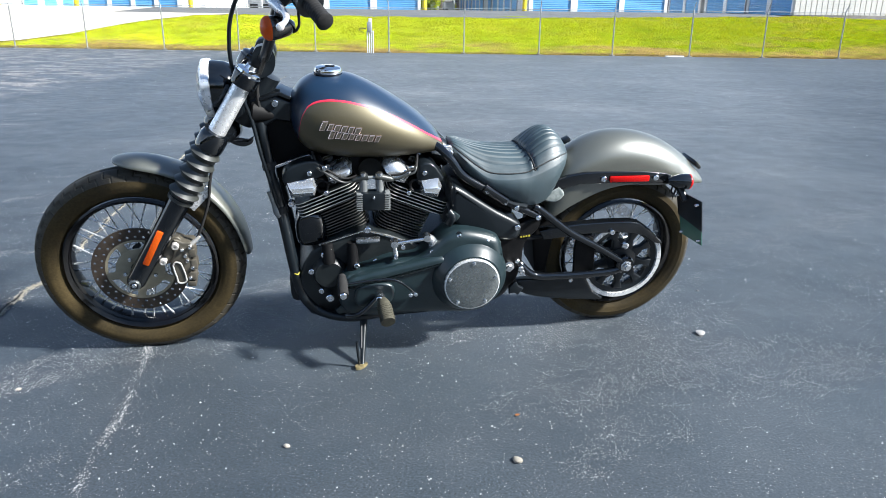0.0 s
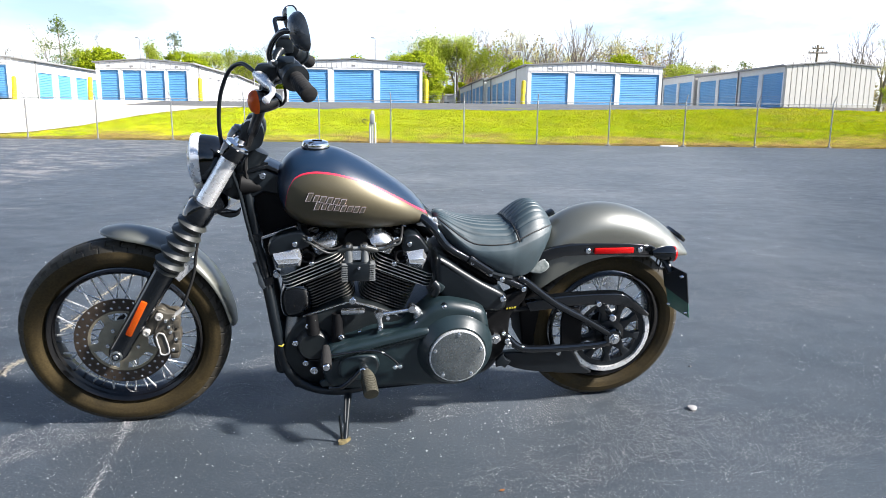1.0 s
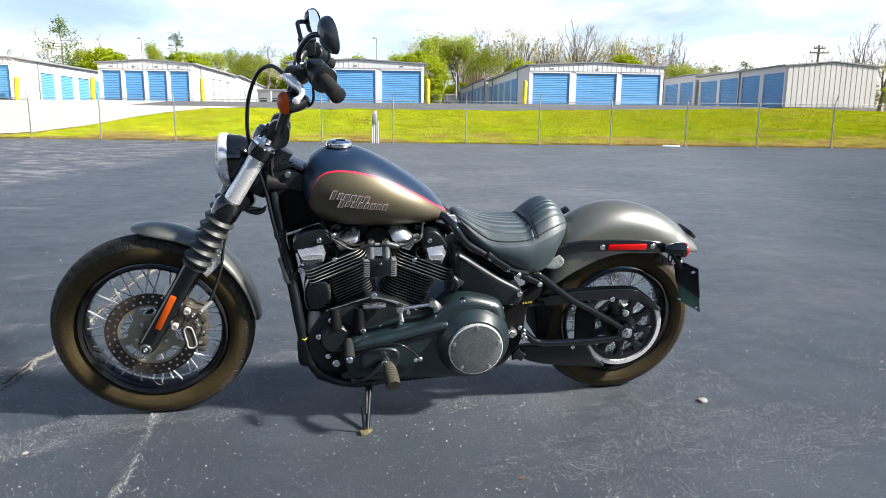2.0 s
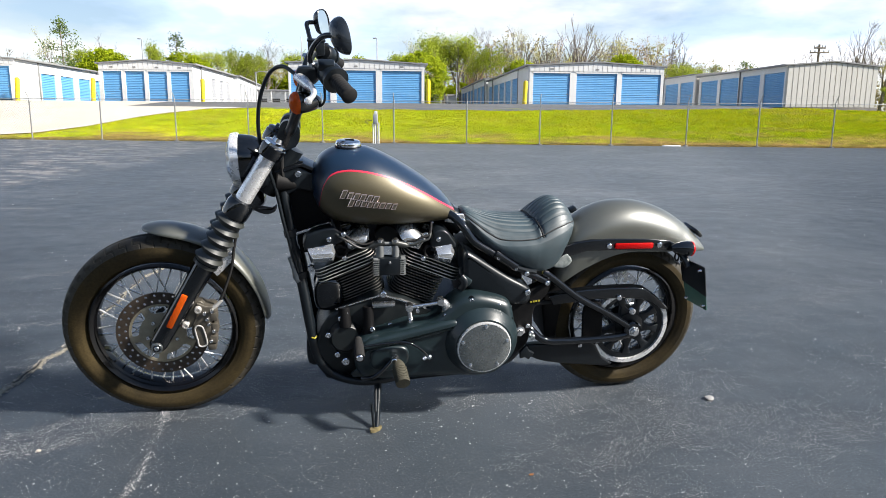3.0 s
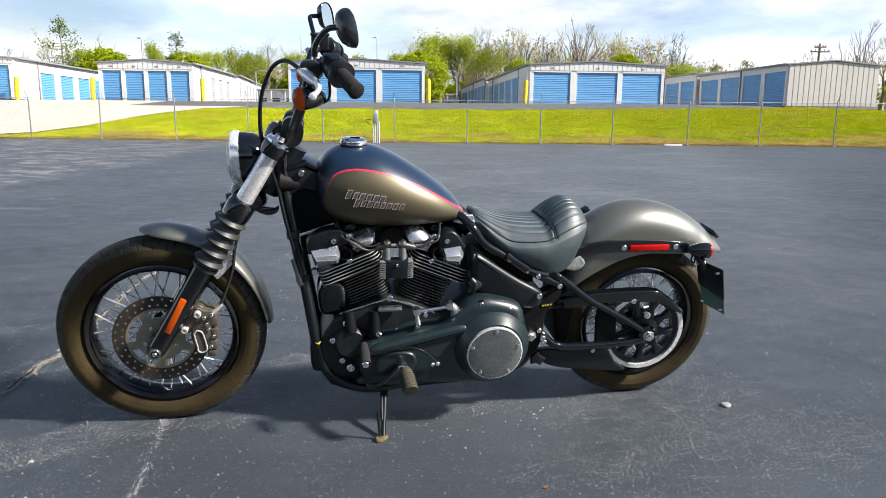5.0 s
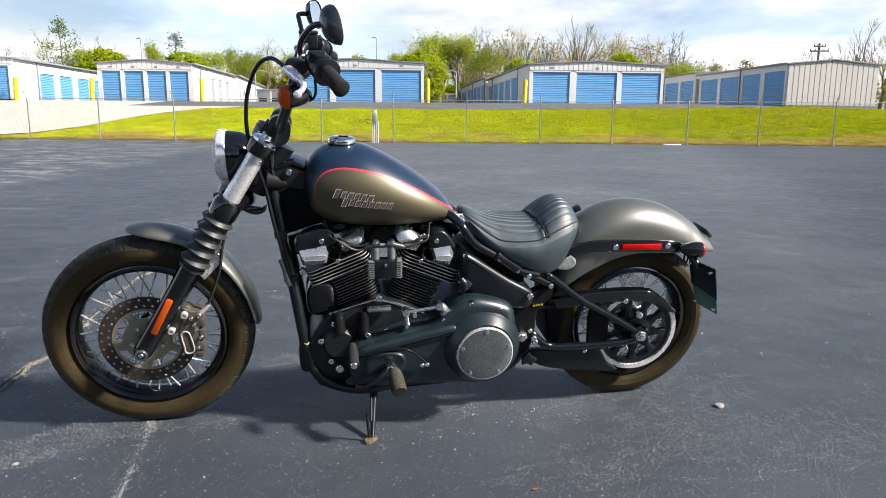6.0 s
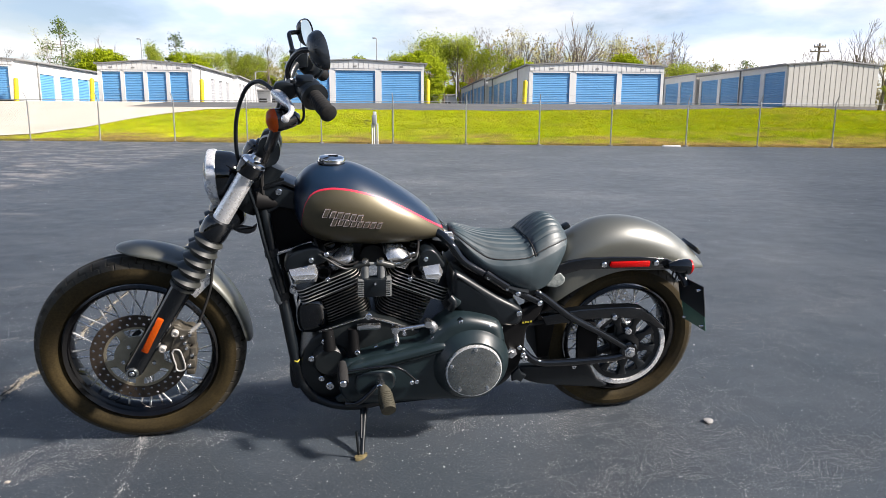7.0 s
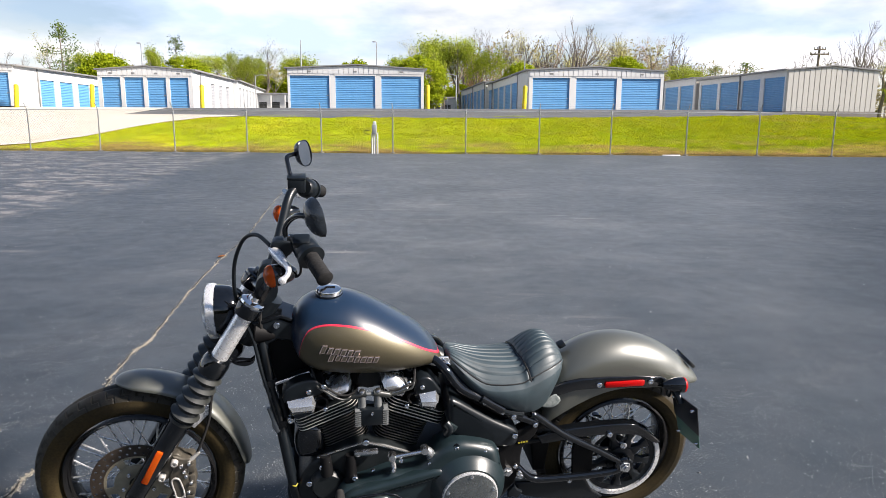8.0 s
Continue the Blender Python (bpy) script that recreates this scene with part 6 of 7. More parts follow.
for name, bx, sgn in (("front_cylinder", -0.080, -1), ("rear_cylinder", -0.038, 1)):
    T = Matrix.Translation((bx, 0, 0.285 if sgn < 0 else 0.276)) @ Matrix.Rotation(radians(22.5 * sgn), 4, "Y")
    cyl = part(name, lathe([(0.066, 0.14), (0.066, 0.335), (0.0, 0.335)], (0, 0, 0), (0, 0, 1), 28), B_WRINKLE, bike, "finned black engine cylinder")
    cyl.matrix_basis = T
    first = None
    for k in range(12):
        m = Matrix.Translation((0, -0.006, 0.158 + 0.0098 * k))
        if first is None:
            first = part("fin", fin_mesh(0.080, 0.084, 0.0034), [B_WRINKLE, B_FIN], cyl, smooth=0)
            first.matrix_basis = m
        else:
            again(first, m, cyl)
    head = part("cylinder_head", box((0, 0, 0.312), (0.110, 0.130, 0.060), 0.01), B_WRINKLE, cyl)
    first = None
    for k in range(5):
        m = Matrix.Translation((sgn * 0.008, -0.008, 0.279 + 0.0110 * k)) @ Matrix.Diagonal((1 - 0.012 * k, 1, 1, 1))
        if first is None:
            first = part("head_fin", fin_mesh(0.106, 0.102, 0.0034, 0.03), [B_WRINKLE, B_EDGE], cyl, "fin with a bright machined edge", smooth=0)
            first.matrix_basis = m
        else:
            again(first, m, cyl)
    part("rocker_box", box((sgn * 0.0, 0.010, 0.362), (0.150, 0.150, 0.050), 0.014), B_WRINKLE, cyl)
    part("rocker_top", box((sgn * 0.0, 0.020, 0.397), (0.120, 0.120, 0.034), 0.012), B_GLOSS, cyl)
    bolt(-0.035, -0.070, 0.390, cyl, 0.008)
    bolt(0.035, -0.070, 0.390, cyl, 0.008)
for poly in ([(-0.331, 0.619), (-0.325, 0.665), (-0.286, 0.688), (-0.233, 0.695), (-0.208, 0.658), (-0.233, 0.636)],
             [(0.080, 0.606), (0.085, 0.673), (0.122, 0.680), (0.150, 0.650), (0.163, 0.618)]):
    part("rocker_housing", plate(rounded(poly, 2), -0.124, -0.040, 0.008), B_SATIN, engine, "dark upper rocker housing")
for poly, y0 in (([(-0.328, 0.632), (-0.240, 0.651), (-0.228, 0.616), (-0.241, 0.586), (-0.312, 0.580)], -0.148),
                 ([(-0.207, 0.648), (-0.142, 0.686), (-0.124, 0.677), (-0.126, 0.646), (-0.182, 0.615), (-0.200, 0.625)], -0.130),
                 ([(-0.031, 0.667), (-0.016, 0.691), (0.014, 0.691), (0.061, 0.647), (0.038, 0.611), (-0.007, 0.624)], -0.130),
                 ([(0.086, 0.630), (0.148, 0.640), (0.161, 0.602), (0.143, 0.566), (0.091, 0.580)], -0.148)):
    part("rocker_cover", rocker_cover(poly, y0), B_SILVER, engine, "faceted silver rocker cover", smooth=30)
for x, z in ((-0.217, 0.612), (0.075, 0.607)):
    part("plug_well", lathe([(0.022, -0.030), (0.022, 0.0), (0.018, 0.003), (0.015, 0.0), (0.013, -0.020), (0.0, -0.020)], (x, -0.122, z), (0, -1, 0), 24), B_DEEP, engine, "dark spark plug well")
for x, z in ((-0.254, 0.659), (-0.208, 0.675), (0.058, 0.669), (0.100, 0.651), (-0.205, 0.593), (0.052, 0.585)):
    bolt(x, -0.128, z, engine, 0.008)
bolt(-0.313, -0.118, 0.557, engine, 0.011, h=0.010)
part("horn_bracket", tube([(-0.352, -0.07, 0.610), (-0.356, -0.07, 0.660), (-0.250, -0.07, 0.694)], 0.006, 8, 1), B_STEEL, bike)
# coil box between the cylinders, and its leads
coil = part("coil_box", box((-0.062, -0.142, 0.571), (0.078, 0.040, 0.060), 0.006), B_SATIN, engine, "ribbed black coil box")
first = None
for sgn in (-1, 1):
    for k in range(8):
        m = Matrix.Translation((-0.062 + sgn * 0.043, -0.142, 0.545 + 0.0074 * k))
        if first is None:
            first = part("rib", box((0, 0, 0), (0.018, 0.042, 0.0030), 0.0), B_SLEEVE, coil, "ribbed metal edge", smooth=0)
            first.matrix_basis = m
        else:
            again(first, m, coil)
bolt(-0.062, -0.163, 0.588, coil, 0.005)
for sgn, pts in ((-1, [(-0.092, -0.140, 0.646), (-0.112, -0.138, 0.639), (-0.142, -0.140, 0.630), (-0.169, -0.142, 0.638), (-0.202, -0.135, 0.658), (-0.232, -0.120, 0.676), (-0.246, -0.090, 0.702)]),
                 (1, [(-0.042, -0.140, 0.646), (-0.008, -0.138, 0.637), (0.016, -0.142, 0.640), (0.042, -0.142, 0.650), (0.064, -0.140, 0.657), (0.073, -0.130, 0.672), (0.078, -0.100, 0.692)])):
    x = pts[0][0]
    lead = part("plug_lead", tube(pts, 0.0038, 10, 6), B_GAITER, engine, "dark sleeved spark plug lead")
    part("coil_post", tube([(x, -0.138, 0.598), (x, -0.138, 0.640)], 0.0125, 14, 1), B_SLEEVE, lead)
    part("lead_boot", tube([Vector(pts[0]) - Vector((sgn * 0.014, 0, -0.003)), pts[0], pts[1], Vector(pts[1]).lerp(Vector(pts[2]), 0.4)], [0.011, 0.0115, 0.0095, 0.006], 14, 3), B_GAITER, lead, "dark boot over the lead")
    part("boot_clip", lathe([(0.0, 0.008), (0.008, 0.006), (0.010, 0.0), (0.010, -0.004)], (x, -0.142, 0.656), (0, -0.4, 1), 14), B_STEEL, lead)
    part("lead_strand", tube([(p[0] + 0.002, p[1] + 0.006, p[2] + 0.011) for p in pts[1:]], 0.0035, 8, 6), B_RUBBER, lead)
part("coil_bridge", tube([(-0.092, -0.140, 0.645), (-0.042, -0.140, 0.645)], 0.0055, 10, 1), B_SLEEVE, coil)
# maker's plate left blank, base bolts, timing details
part("serial_plate", box((-0.080, -0.146, 0.433), (0.080, 0.022, 0.021), 0.009), B_STEEL, engine)
bolt(-0.080, -0.140, 0.466, engine, 0.011)
part("base_edge", tube([(-0.235, -0.126, 0.412), (-0.083, -0.132, 0.462), (0.065, -0.126, 0.404)], 0.0035, 8, 1), B_STEEL, engine, "bright machined crankcase edge")
for x, z in ((-0.205, 0.402), (-0.220, 0.385), (-0.262, 0.326), (-0.232, 0.252), (-0.055, 0.352)):
    bolt(x, -0.142, z, engine, 0.010)
bolt(-0.205, -0.150, 0.230, engine, 0.014, h=0.010)
part("front_filter", plate(rounded([(-0.300, 0.405), (-0.306, 0.465), (-0.287, 0.508), (-0.252, 0.518), (-0.218, 0.500), (-0.206, 0.445), (-0.215, 0.400), (-0.270, 0.390)], 3), -0.105, 0.02, 0.028, None, 5), B_GLOSS, engine, "rounded gloss black cover")
part("intake", box((-0.055, 0.055, 0.640), (0.26, 0.10, 0.13), 0.02), B_SATIN, engine, "black intake between the cylinders")
part("throttle_body", tube([(-0.06, -0.02, 0.628), (-0.06, 0.05, 0.640)], 0.038, 20, 1), B_SATIN, engine)
part("cam_boss", lathe([(0.0, 0.03), (0.045, 0.028), (0.055, 0.015), (0.058, -0.01)], (-0.205, -0.125, 0.315), n=28), B_WRINKLE, engine)
part("tappet_post", tube([(-0.13, -0.14, 0.425), (-0.128, -0.15, 0.365), (-0.128, -0.155, 0.33)], [0.016, 0.018, 0.022], 14, 3), B_DEEP, engine)
part("tappet_post", tube([(-0.21, -0.13, 0.42), (-0.205, -0.14, 0.355)], [0.018, 0.022], 14, 1), B_DEEP, engine)
bolt(-0.118, -0.172, 0.356, engine, 0.009)

# primary drive case
case = part("primary_case", plate(rounded([(-0.172, 0.215), (-0.178, 0.275), (-0.160, 0.328), (-0.082, 0.350), (-0.010, 0.376), (0.070, 0.385), (0.120, 0.425), (0.160, 0.462), (0.198, 0.478), (0.240, 0.478), (0.318, 0.456), (0.350, 0.425), (0.366, 0.335), (0.356, 0.255), (0.325, 0.195), (0.262, 0.170),
                                    (0.132, 0.178), (0.015, 0.176), (-0.070, 0.176), (-0.140, 0.186)], 3), -0.212, -0.110, 0.034, None, 5), B_CASE, engine, "black primary drive cover")
part("case_ridge", plate(rounded([(-0.165, 0.300), (-0.140, 0.330), (-0.070, 0.352), (0.050, 0.378), (0.150, 0.398), (0.170, 0.370), (0.080, 0.345), (-0.040, 0.318), (-0.130, 0.292)], 4), -0.224, -0.190, 0.016, None, 5), B_CASE, case)
part("derby_boss", lathe([(0.130, -0.050), (0.129, -0.016), (0.124, 0.000), (0.114, 0.014), (0.104, 0.029), (0.097, 0.038), (0.0925, 0.0385)], (0.246, -0.212, 0.314), n=56), B_CASE, case)
derby = part("derby_cover", lathe([(0.0915, -0.01), (0.0915, 0.001), (0.0905, 0.0046), (0.0868, 0.0058)], (0.246, -0.254, 0.313), n=64), B_RING, case, "round grey cover with a bright edge")
part("derby_face", lathe([(0.0876, 0.0044), (0.086, 0.0052), (0.05, 0.0062), (0.0, 0.0066)], (0.246, -0.254, 0.313), n=64), B_DERBY, derby)
for k in range(5):
    a = radians(90 + 72 * k)
    bolt(0.246 + 0.0785 * math.cos(a), -0.2605, 0.313 + 0.0785 * math.sin(a), derby, 0.0062, h=0.003)
for x, z in ((0.206, 0.462), (0.300, 0.440), (0.340, 0.385), (0.352, 0.290)):
    part("screw_pocket", lathe([(0.012, 0.004), (0.013, 0.002), (0.013, -0.02)], (x, -0.198, z), n=16), B_GLOSS, case)
    bolt(x, -0.202, z, case, 0.0078)
part("inspection_cover", plate(rounded([(-0.130, 0.260), (-0.120, 0.300), (-0.080, 0.315), (-0.020, 0.312), (0.0, 0.285), (-0.01, 0.245), (-0.06, 0.225), (-0.115, 0.232)], 3), -0.226, -0.205, 0.010), B_CASE, case)
part("breather_union", tube([(0.180, -0.15, 0.485), (0.190, -0.158, 0.510), (0.178, -0.150, 0.525)], 0.014, 12, 3), B_SATIN, case)
part("sensor", box((0.195, -0.150, 0.512), (0.034, 0.030, 0.028), 0.006, Matrix.Rotation(radians(35), 4, "Y")), B_CASE, case)
# throttle-side linkage seen above the case
part("shift_rod", tube([(0.012, -0.190, 0.440), (0.060, -0.190, 0.446), (0.100, -0.190, 0.452)], 0.0065, 12, 2), B_STEEL, case, "short steel link rod")
for x, z in ((0.000, 0.438), (0.104, 0.455)):
    part("rod_end", lathe([(0.0, 0.012), (0.012, 0.010), (0.014, 0.0), (0.014, -0.014)], (x, -0.188, z), n=16), B_STEEL, case)
part("shift_arm", tube([(0.000, -0.186, 0.440), (0.006, -0.182, 0.392)], [0.008, 0.010], 12, 1), B_STEEL, case)
part("shift_arm", tube([(0.104, -0.186, 0.455), (0.122, -0.182, 0.440), (0.122, -0.178, 0.405)], [0.013, 0.015, 0.010], 12, 3), B_SILVER, case)
for x, z in ((0.004, 0.392), (0.028, 0.428), (0.120, 0.408)):
    bolt(x, -0.196, z, case, 0.007)

# foot controls
part("shift_shaft", tube([(-0.172, -0.232, 0.322), (-0.085, -0.236, 0.334), (-0.020, -0.238, 0.337), (0.018, -0.238, 0.322), (0.047, -0.236, 0.297), (0.064, -0.232, 0.276)], 0.0042, 10, 6), B_GLOSS, bike, "thin black shift lever rod")
for x, z in ((0.050, 0.272), (0.066, 0.274)):
    bolt(x, -0.232, z, bike, 0.0075)
part("shift_peg", tube([(-0.168, -0.215, 0.345), (-0.168, -0.245, 0.335), (-0.168, -0.300, 0.322)], [0.012, 0.0165, 0.0165], 16, 3), B_RUBBER, bike, "black rubber shift peg")
part("shift_peg_cap", lathe([(0.0, 0.005), (0.010, 0.004), (0.012, 0.0)], (-0.168, -0.301, 0.322), (0, -1, -0.2), 14), B_CHROME, bike)
part("shift_lever", tube([(-0.052, -0.225, 0.275), (-0.085, -0.240, 0.245), (-0.120, -0.245, 0.218), (-0.160, -0.240, 0.212)], 0.0075, 12, 5), B_GLOSS, bike, "gloss black shift lever")
peg = part("foot_peg", tube([(-0.048, -0.285, 0.292), (-0.044, -0.306, 0.284), (-0.037, -0.366, 0.260)], [0.014, 0.0215, 0.0225], 20, 4), B_PEG, bike, "worn grey-brown rubber foot peg")
for k in range(8):
    f = 0.15 + 0.1 * k
    p = Vector((-0.044, -0.306, 0.284)).lerp(Vector((-0.037, -0.366, 0.260)), f)
    part("ridge", lathe([(0.0215, -0.0022), (0.0236, -0.001), (0.0236, 0.001), (0.0215, 0.0022)], p, (0.01, -0.075, -0.03), 20), B_PEG, peg)
part("peg_clevis", tube([(-0.056, -0.235, 0.286), (-0.052, -0.262, 0.292), (-0.048, -0.290, 0.290)], [0.012, 0.014, 0.012], 12, 3), B_STEEL, peg)
bolt(-0.058, -0.292, 0.300, peg, 0.010)
part("front_rail", tube([(-0.25, -0.128, 0.174), (-0.20, -0.150, 0.158), (-0.12, -0.158, 0.150), (-0.02, -0.140, 0.154)], 0.014, 12, 5), B_SATIN, bike)
part("belly_plate", box((0.02, 0.0, 0.150), (0.42, 0.22, 0.03), 0.01), B_SATIN, bike)
part("pale_bracket", plate([(-0.190, 0.190), (-0.158, 0.215), (-0.125, 0.205), (-0.125, 0.178), (-0.18, 0.175)], -0.170, -0.160, 0.003), B_CASE, bike)

# kickstand
stand = part("kickstand", tube([(-0.094, -0.145, 0.150), (-0.098, -0.185, 0.125), (-0.108, -0.262, 0.082), (-0.114, -0.305, 0.056)], [0.014, 0.010, 0.0085, 0.010], 14, 4), B_SATIN, bike, "black kickstand with a dull yellow foot")
part("foot", plate(rounded([(-0.134, -0.334), (-0.116, -0.330), (-0.098, -0.310), (-0.098, -0.298), (-0.124, -0.304), (-0.136, -0.318)], 3), -0.002, 0.010, 0.004), B_BRASS, stand).matrix_basis = Matrix.Translation((0, 0, 0.002)) @ Matrix(((1, 0, 0, 0), (0, 0, 1, 0), (0, 1, 0, 0), (0, 0, 0, 1))) @ Matrix.Rotation(radians(10), 4, "X")
part("stand_pin", tube([(-0.130, -0.300, 0.150), (-0.126, -0.303, 0.100), (-0.122, -0.305, 0.058)], 0.0045, 8, 2), B_SATIN, stand)
part("stand_spring", tube([(-0.105, -0.16, 0.146), (-0.112, -0.255, 0.09)], 0.005, 8, 1), B_SATIN, stand)

# ---- seat and body ----
SEAT = [(0.192, 0.716, 0.030, 0.708, 0.690), (0.205, 0.722, 0.062, 0.702, 0.668), (0.230, 0.717, 0.090, 0.682, 0.640), (0.270, 0.704, 0.118, 0.650, 0.608), (0.310, 0.695, 0.138, 0.628, 0.582), (0.360, 0.689, 0.150, 0.626, 0.560), (0.405, 0.687, 0.154, 0.630, 0.540), (0.434, 0.690, 0.153, 0.634, 0.532),
        (0.450, 0.707, 0.151, 0.638, 0.529), (0.478, 0.734, 0.147, 0.646, 0.530), (0.506, 0.751, 0.140, 0.656, 0.540), (0.530, 0.753, 0.131, 0.664, 0.562), (0.552, 0.743, 0.116, 0.672, 0.596), (0.574, 0.720, 0.092, 0.678, 0.635), (0.590, 0.694, 0.057, 0.678, 0.662)]


def seat_mesh():
    bm = bmesh.new()
    rings = []
    for x, zt, w, zs, zl in smooth_rows(SEAT, 14):
        ring = [Vector((x, -w * 0.55, zl + 0.004)), Vector((x, -w * 0.86, zl)), Vector((x, -w * 0.97, zl + 0.3 * (zs - zl))), Vector((x, -w * 1.01, zl + 0.65 * (zs - zl)))]
        m = 120
        for k in range(m + 1):
            u = -1 + 2 * k / m
            y = u * w
            z = zt - (zt - zs) * abs(u) ** 2.7
            if abs(u) < 0.85:
                q = (u / 0.17 + 0.5) % 1.0 - 0.5
                z -= 0.0048 * math.exp(-(q / 0.10) ** 2)
            z -= 0.004 * math.exp(-((abs(u) - 0.875) / 0.018) ** 2)
            z -= 0.006 * math.exp(-((x - 0.440 - 0.022 * (u < 0) * abs(u) ** 1.5) / 0.005) ** 2) * (1 if abs(u) < 0.93 else 0)
            ring.append(Vector((x, y, z)))
        ring += [Vector((x, -v.y, v.z)) for v in reversed(ring[:4])]
        rings.append(ring)
    bridge(bm, rings)
    return bm


seat = part("seat", seat_mesh(), B_LEATHER, bike, "black leather solo seat with pleated panels", smooth=50)
for side in (-1, 1):
    line = []
    for x, zt, w, zs, zl in smooth_rows(SEAT, 3)[2:-2]:
        u = 0.895
        line.append((x, side * u * w, zt - (zt - zs) * u ** 2.7 + 0.0008))
    part("seat_piping", tube(line, 0.0018, 6, 1), B_SEAM, seat)
crease = []
for k in range(25):
    u = -0.93 + 1.86 * k / 24
    x = 0.440 + 0.022 * (u < 0) * abs(u) ** 1.5
    row = min(smooth_rows(SEAT, 6), key=lambda r: abs(r[0] - x))
    crease.append((x, u * row[2], row[1] - (row[1] - row[3]) * abs(u) ** 2.7 - 0.004))
# dark line laid in the crease, standing in for the shade of a deeper fold
part("seat_crease", tube(crease, 0.0022, 6, 1), B_SEAM, seat)
part("seat_pan", tube([(0.195, -0.05, 0.675), (0.235, -0.092, 0.632), (0.310, -0.132, 0.578), (0.38, -0.140, 0.546), (0.44, -0.136, 0.528)], 0.009, 8, 5), B_SATIN, seat)
part("seat_latch", box((0.600, 0.0, 0.708), (0.026, 0.032, 0.015), 0.004, Matrix.Rotation(radians(-28), 4, "Y")), B_SATIN, seat)
cover = part("side_cover", plate(rounded([(0.188, 0.612), (0.215, 0.604), (0.262, 0.573), (0.340, 0.522), (0.408, 0.484), (0.426, 0.462), (0.422, 0.425), (0.388, 0.412), (0.300, 0.430), (0.235, 0.455), (0.195, 0.486), (0.182, 0.560)], 3), -0.158, -0.060, 0.020, None, 4), B_SATIN, bike, "satin black side cover")
bolt(0.408, -0.164, 0.466, cover, 0.010)
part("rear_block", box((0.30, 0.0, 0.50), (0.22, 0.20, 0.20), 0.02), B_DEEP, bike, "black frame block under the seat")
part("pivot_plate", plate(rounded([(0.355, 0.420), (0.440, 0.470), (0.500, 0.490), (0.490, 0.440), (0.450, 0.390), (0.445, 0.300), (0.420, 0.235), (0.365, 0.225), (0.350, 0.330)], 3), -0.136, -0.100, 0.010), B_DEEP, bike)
part("pivot_cap", lathe([(0.0, 0.022), (0.010, 0.022), (0.012, 0.012), (0.020, 0.010), (0.022, -0.02)], (0.398, -0.138, 0.310), n=6), B_STEEL, bike, "pale pivot bolt")
for x, z, r in ((0.425, 0.330, 0.008), (0.440, 0.300, 0.010), (0.446, 0.286, 0.010), (0.352, 0.405, 0.010)):
    bolt(x, -0.146, z, bike, r, B_STEEL)
part("rear_bracket", plate([(0.405, 0.228), (0.428, 0.252), (0.440, 0.232), (0.458, 0.222), (0.440, 0.196), (0.425, 0.206), (0.408, 0.202)], -0.150, -0.138, 0.004), B_SATIN, bike)
part("clear_relay", plate(rounded([(0.500, 0.538), (0.518, 0.560), (0.552, 0.584), (0.566, 0.574), (0.577, 0.553), (0.550, 0.528)], 2), -0.114, -0.098, 0.006), B_GREYPL, bike, "pale plastic connector cover")
tag = part("caution_tag", box((0.447, -0.1375, 0.420), (0.040, 0.002, 0.012), 0.001), B_DEEP, bike, "dark caution tag with worn yellow marks")
for k in range(4):
    part("tag_mark", box((0.433 + 0.009 * k, -0.1390, 0.418 + 0.001 * k), (0.006, 0.001, 0.006), 0.0), B_YELLOWTAG, tag)
# belt guards and belt
GUARD = [(0.500, 0.430), (0.560, 0.442), (0.640, 0.450), (0.741, 0.454), (0.820, 0.453), (0.860, 0.446), (0.908, 0.414), (0.950, 0.376), (0.960, 0.364), (0.945, 0.360), (0.925, 0.367), (0.890, 0.392), (0.853, 0.404), (0.790, 0.412), (0.700, 0.412), (0.620, 0.405), (0.520, 0.395)]
part("belt_guard", plate(GUARD, -0.128, -0.095, 0.006), B_GLOSS, bike, "gloss black upper belt guard")
part("lower_guard", plate(rounded([(0.440, 0.240), (0.520, 0.238), (0.600, 0.240), (0.670, 0.244), (0.700, 0.225), (0.728, 0.178), (0.770, 0.148), (0.742, 0.141), (0.631, 0.152), (0.520, 0.168), (0.450, 0.196)], 2), -0.124, -0.098, 0.006), B_SATIN, bike, "black lower belt guard")
bolt(0.760, -0.132, 0.418, bike, 0.010)
bolt(0.635, -0.126, 0.232, bike, 0.008, B_STEEL)
bolt(0.615, -0.132, 0.390, bike, 0.007, B_STEEL)
bolt(0.827, -0.112, 0.352, bike, 0.013, B_STEEL)
part("belt_cover", plate(rounded([(0.640, 0.395), (0.700, 0.395), (0.717, 0.281), (0.706, 0.233), (0.654, 0.228), (0.640, 0.300)], 2), -0.122, -0.112, 0.004), B_DEEP, bike)
part("drive_belt", tube([(0.45, -0.11, 0.395), (0.70, -0.11, 0.425), (0.825, -0.11, 0.438)], 0.008, 8, 2), B_RUBBER, bike)
part("inner_fender", plate([(0.500, 0.500), (0.560, 0.490), (0.575, 0.380), (0.560, 0.240), (0.520, 0.240), (0.500, 0.36)], -0.07, 0.07, 0.01), B_DEEP, bike)
# tail: signal, plate
for side in (-1, 1):
    c = Vector((0.972, side * 0.128, 0.598))
    sig = part("rear_signal", lathe([(0.0, -0.044), (0.008, -0.042), (0.017, -0.026), (0.024, -0.004), (0.027, 0.018), (0.0265, 0.034)], c, (1, 0, -0.08), 28), B_GLOSS, bike, "black bullet signal with a red lens")
    part("signal_lens", lathe([(0.0268, 0.032), (0.0262, 0.037), (0.019, 0.044), (0.0, 0.047)], c, (1, 0, -0.08), 28), B_RED, sig)
    part("signal_stem", tube([c + Vector((-0.012, 0, 0.0)), (0.944, side * 0.105, 0.606)], 0.009, 10, 1), B_SATIN, sig)
